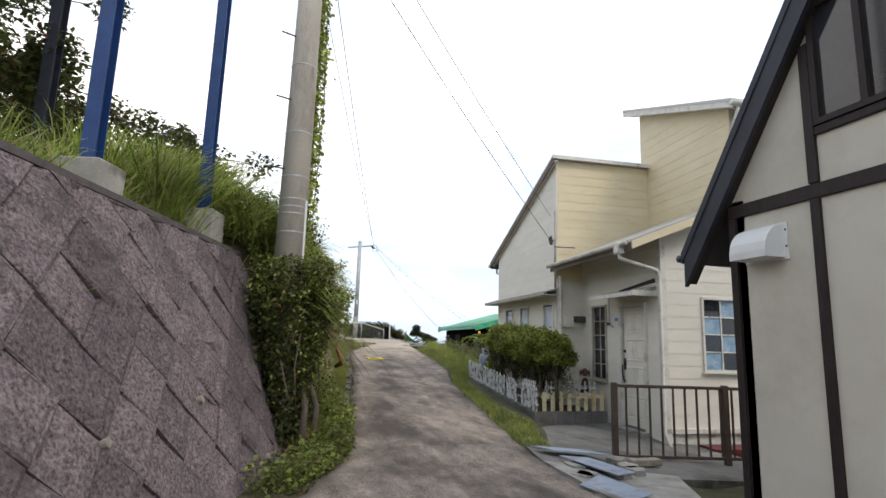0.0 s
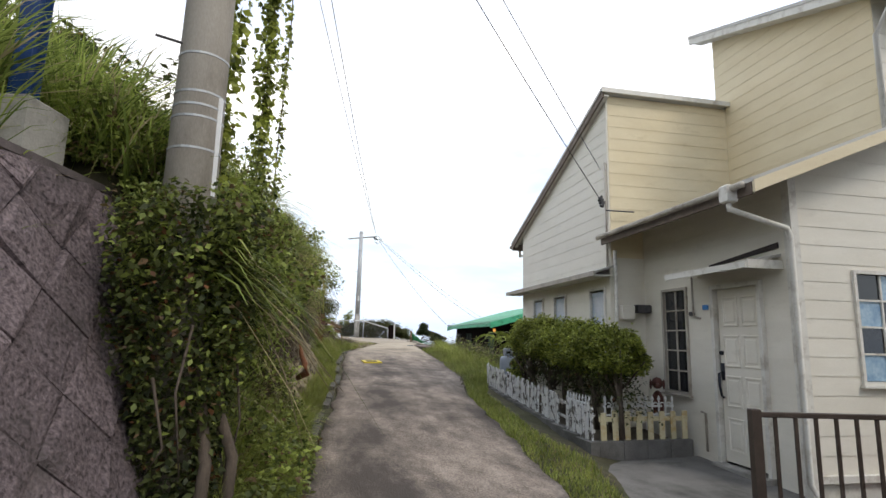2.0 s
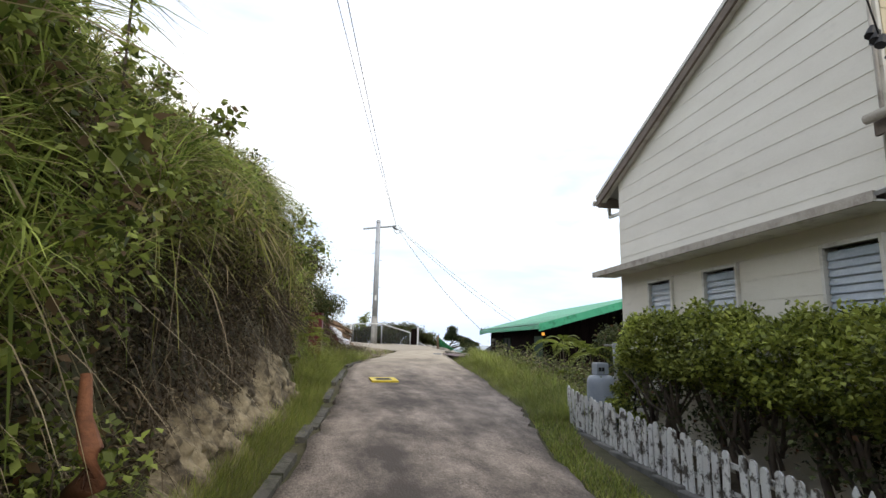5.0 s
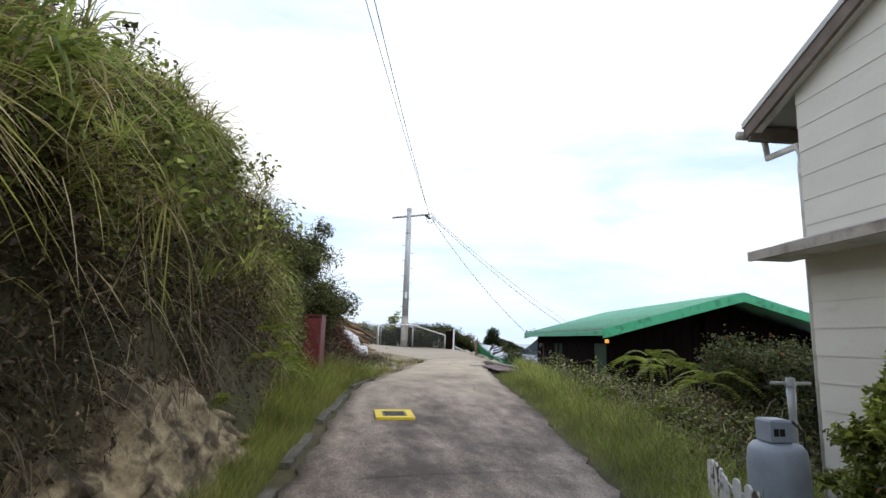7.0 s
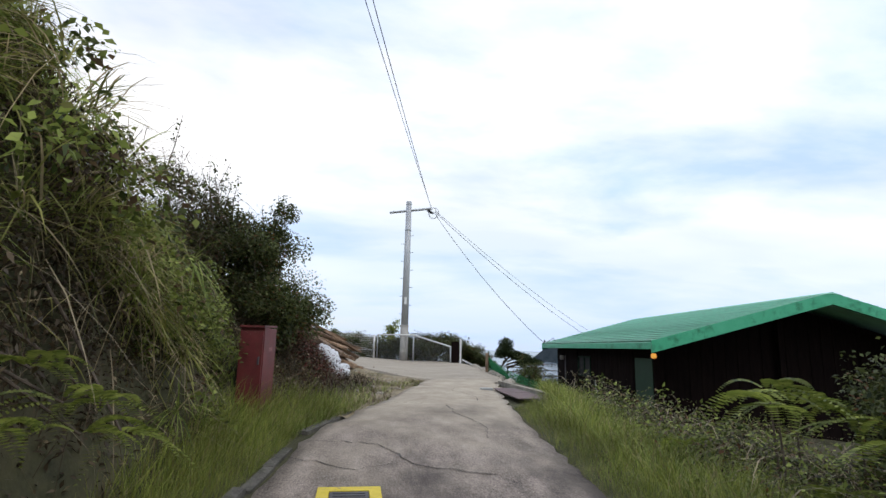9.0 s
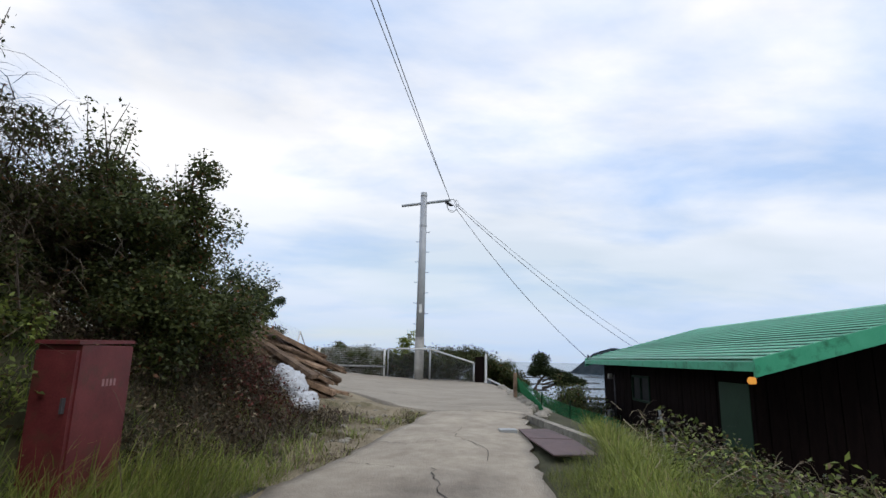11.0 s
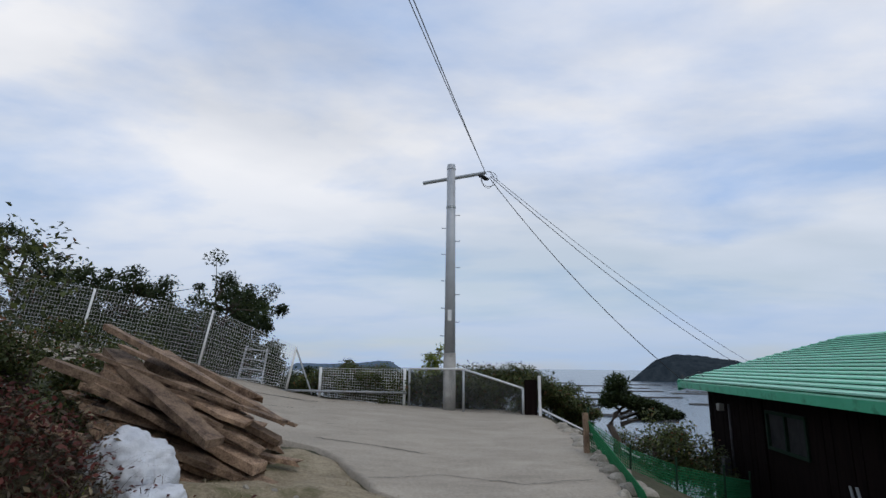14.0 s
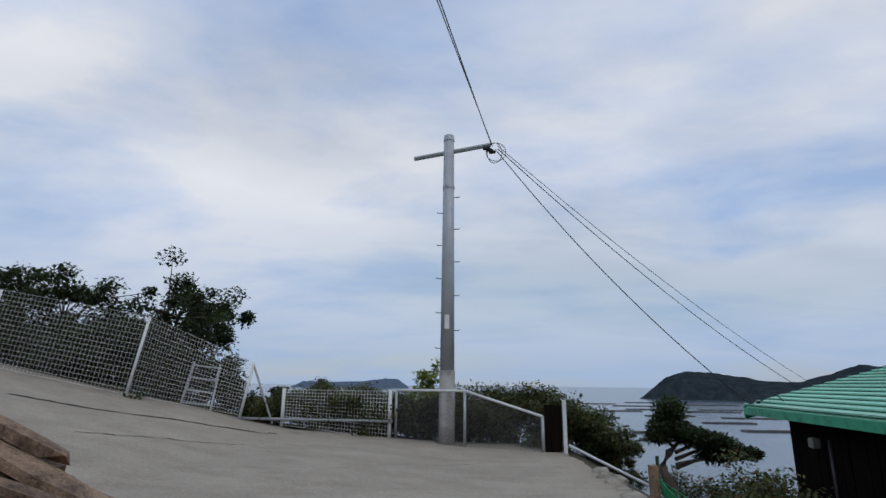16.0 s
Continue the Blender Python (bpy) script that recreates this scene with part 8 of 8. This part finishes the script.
for x, y, h, seed in ((8.2, 29.8, 0.9, 131), (9.0, 30.6, 0.9, 132), (7.5, 29.2, 0.7, 133), (8.0, 32.4, 1.0, 134)):
    tree("bush", (x, y, float(terrain(x, y))), h, 0.7, L_BUSH, "low leafy scrub on the slope", seed, 4000, 0.06, 0.03, low=0.05, limbs=8, ball=0.45)

# aluminium ladder behind the leaning fence
t = thing("step_ladder", pose(-1.02, 32.75, 1.72, 0, 6, 8), "grey aluminium step ladder behind the mesh fence", "ladder")
for x in (-0.3, 0.3):
    part("stile", Geo().tube([(x, 0, 0), (0.85 * x, 0.15, 0.95)], 0.022, 6), M_GALV, t)
for k in range(4):
    part("rung", Geo().box(-0.28, 0.02 + 0.035 * k, 0.14 + 0.24 * k, 0.28, 0.09 + 0.035 * k, 0.17 + 0.24 * k), M_GALV, t)

# clutter beside the shed
t = thing("step_ladder", pose(8.55, 25.6, 0.05, 0, 8, 70), "grey aluminium step ladder leaning by the shed", "ladder")
for x in (-0.16, 0.16):
    part("stile", Geo().tube([(x, 0, 0), (x * 0.8, 0.12, 1.0)], 0.015, 6), M_GALV, t)
for k in range(4):
    part("rung", Geo().box(-0.15, 0.02 + 0.028 * k, 0.18 + 0.22 * k, 0.15, 0.07 + 0.028 * k, 0.20 + 0.22 * k), M_GALV, t)
t = thing("bench", pose(8.35, 27.2, 0.0, 0, 0, -6), "weathered low bench against the shed", "bench")
part("seat", Geo().box(-0.2, -0.6, 0.36, 0.2, 0.6, 0.41, bevel=0.01), M_DARKCONC, t)
for y in (-0.5, 0.5):
    part("leg", Geo().box(-0.15, y - 0.04, -0.1, 0.15, y + 0.04, 0.36), M_DARKCONC, t)

# tan-roofed hut lower down
t = thing("hut", pose(15.5, 48, -9.0, 0, 0, 20), "small hut with a tan roof down by the shore", "house")
part("wall", Geo().box(-2, -2, -4, 2, 2, 1.2), M_BEIGE, t)
part("roof", Geo().prism([(-2.4, -2.4, 1.2), (2.4, -2.4, 1.2), (0, -2.4, 2.6)], (0, 4.8, 0)), M_TAN, t)


# ---------- sea, rafts, islands ----------
def island(name, cx, cy, half, deep, heights, material, label, turn=0):
    g = Geo()
    n, m = 60, 12
    for i in range(n + 1):
        u = -1 + 2 * i / n
        top = float(np.interp(u, *zip(*heights)))
        for j in range(m + 1):
            w = -1 + 2 * j / m
            z = top * (1 - w * w) ** 0.6 * (1 + 0.07 * noise.noise((14 * u, 3 * w, 2))) - 1 + top * 0.035 * noise.noise((45 * u, 6 * w, 7))
            g.v.append((u * half, w * deep, z))
    for i in range(n):
        for j in range(m):
            a = i * (m + 1) + j
            g.f.append((a, a + m + 1, a + m + 2, a + 1))
    return solo(name, g, material, label, "island", kind="structure", smooth=True, m=pose(cx, cy, -20, 0, 0, turn))


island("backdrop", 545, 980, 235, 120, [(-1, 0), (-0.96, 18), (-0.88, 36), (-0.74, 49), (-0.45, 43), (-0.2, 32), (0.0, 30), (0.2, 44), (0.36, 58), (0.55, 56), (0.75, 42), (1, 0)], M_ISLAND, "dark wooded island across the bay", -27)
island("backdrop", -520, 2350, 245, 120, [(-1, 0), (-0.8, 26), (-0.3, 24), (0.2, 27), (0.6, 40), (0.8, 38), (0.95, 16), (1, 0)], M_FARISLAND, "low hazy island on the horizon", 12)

r = np.random.default_rng(3)
for k, (x, y, w, d) in enumerate(((70, 286, 16, 5), (84, 264, 20, 5), (62, 300, 14, 4), (153, 700, 40, 6), (90, 420, 30, 5), (160, 376, 30, 5), (158, 317, 34, 6), (200, 430, 40, 6), (130, 520, 40, 6), (100, 560, 34, 6), (240, 560, 50, 7), (60, 380, 20, 4), (180, 640, 50, 6), (120, 800, 60, 8), (280, 690, 60, 8), (75, 470, 26, 5), (110, 340, 20, 4), (66, 320, 18, 4), (74, 352, 22, 4), (92, 300, 22, 4), (104, 610, 44, 6), (150, 450, 36, 5), (210, 520, 46, 6), (84, 505, 30, 5), (170, 560, 44, 6), (230, 760, 60, 8), (125, 690, 50, 7))):
    t = thing("oyster_raft", pose(x, y, -20, 0, 0, r.uniform(-6, 6)), "dark timber aquaculture raft on the water", "raft", group="sea rafts")
    part("deck", Geo().box(-w / 2, -d / 2, 0.05, w / 2, d / 2, 0.5), M_RAFT, t)
    for s in (-1, 1):
        part("float", Geo().box(-w / 2, s * d / 2 - 0.6, -0.3, w / 2, s * d / 2 + 0.6, 0.7), M_RAFT, t)


# ---------- wall blocks, last ----------
def build_blocks():
    r = np.random.default_rng(2)
    a = 0.30
    for i in range(-40, 40):
        for j in range(-40, 40):
            if (i + j) % 2:
                continue
            s, v = i * a, j * a
            if not (W_S0 - 0.1 < s < W_S1 + 0.2 and -0.1 < v < W_V + 0.15) or s < -6.5:
                continue
            poly = [(s - a, v), (s, v - a), (s + a, v), (s, v + a)]
            poly = clip(clip(clip(clip(poly, 0, W_S0, 1), 0, W_S1, -1), 1, 0, 1), 1, W_V, -1)
            if not poly:
                continue
            cs, cv = sum(p[0] for p in poly) / len(poly), sum(p[1] for p in poly) / len(poly)
            h = r.uniform(0.014, 0.027)
            n = len(poly)
            tx, ty = r.normal(0.02, 0.04), r.normal(0.028, 0.035)
            ring = lambda k, d, j: [wall_point(cs + (p[0] - cs) * k + r.normal(0, j), cv + (p[1] - cv) * k + r.normal(0, j), d + tx * (p[0] - cs) * k - ty * (p[1] - cv) * k + r.normal(0, 0.6 * j)) for p in poly]  # noqa: E731
            vs = ring(0.995, -0.04, 0.0) + ring(0.985, h * 0.7, 0.004) + ring(0.86, h, 0.010) + ring(0.5, h, 0.022) + [wall_point(cs + r.normal(0, 0.03), cv + r.normal(0, 0.03), h + r.normal(0.006, 0.012))]
            fs = []
            for k in range(3):
                for q in range(n):
                    w = (q + 1) % n
                    fs.append((k * n + q, k * n + w, (k + 1) * n + w, (k + 1) * n + q))
            for q in range(n):
                fs.append((3 * n + q, 3 * n + (q + 1) % n, 4 * n))
            raw("block", Geo().add(vs, fs), M_BLOCK, RETAINING)
    part("coping", Geo().prism([wall_point(W_S0, W_V, -0.35), wall_point(W_S1, W_V, -0.35), wall_point(W_S1, W_V, 0.02), wall_point(W_S0, W_V, 0.02)], (0, 0, 0.05)), M_JOINT, RETAINING)
    for s, v in ((-1.6, 1.0), (-0.35, 0.25), (-3.0, 0.9), (0.2, 1.4)):
        p, q = wall_point(s, v, -0.02), wall_point(s, v, 0.05)
        raw("drain_pipe", Geo().tube([p, q], 0.03, 10), M_STONE, RETAINING)


build_blocks()
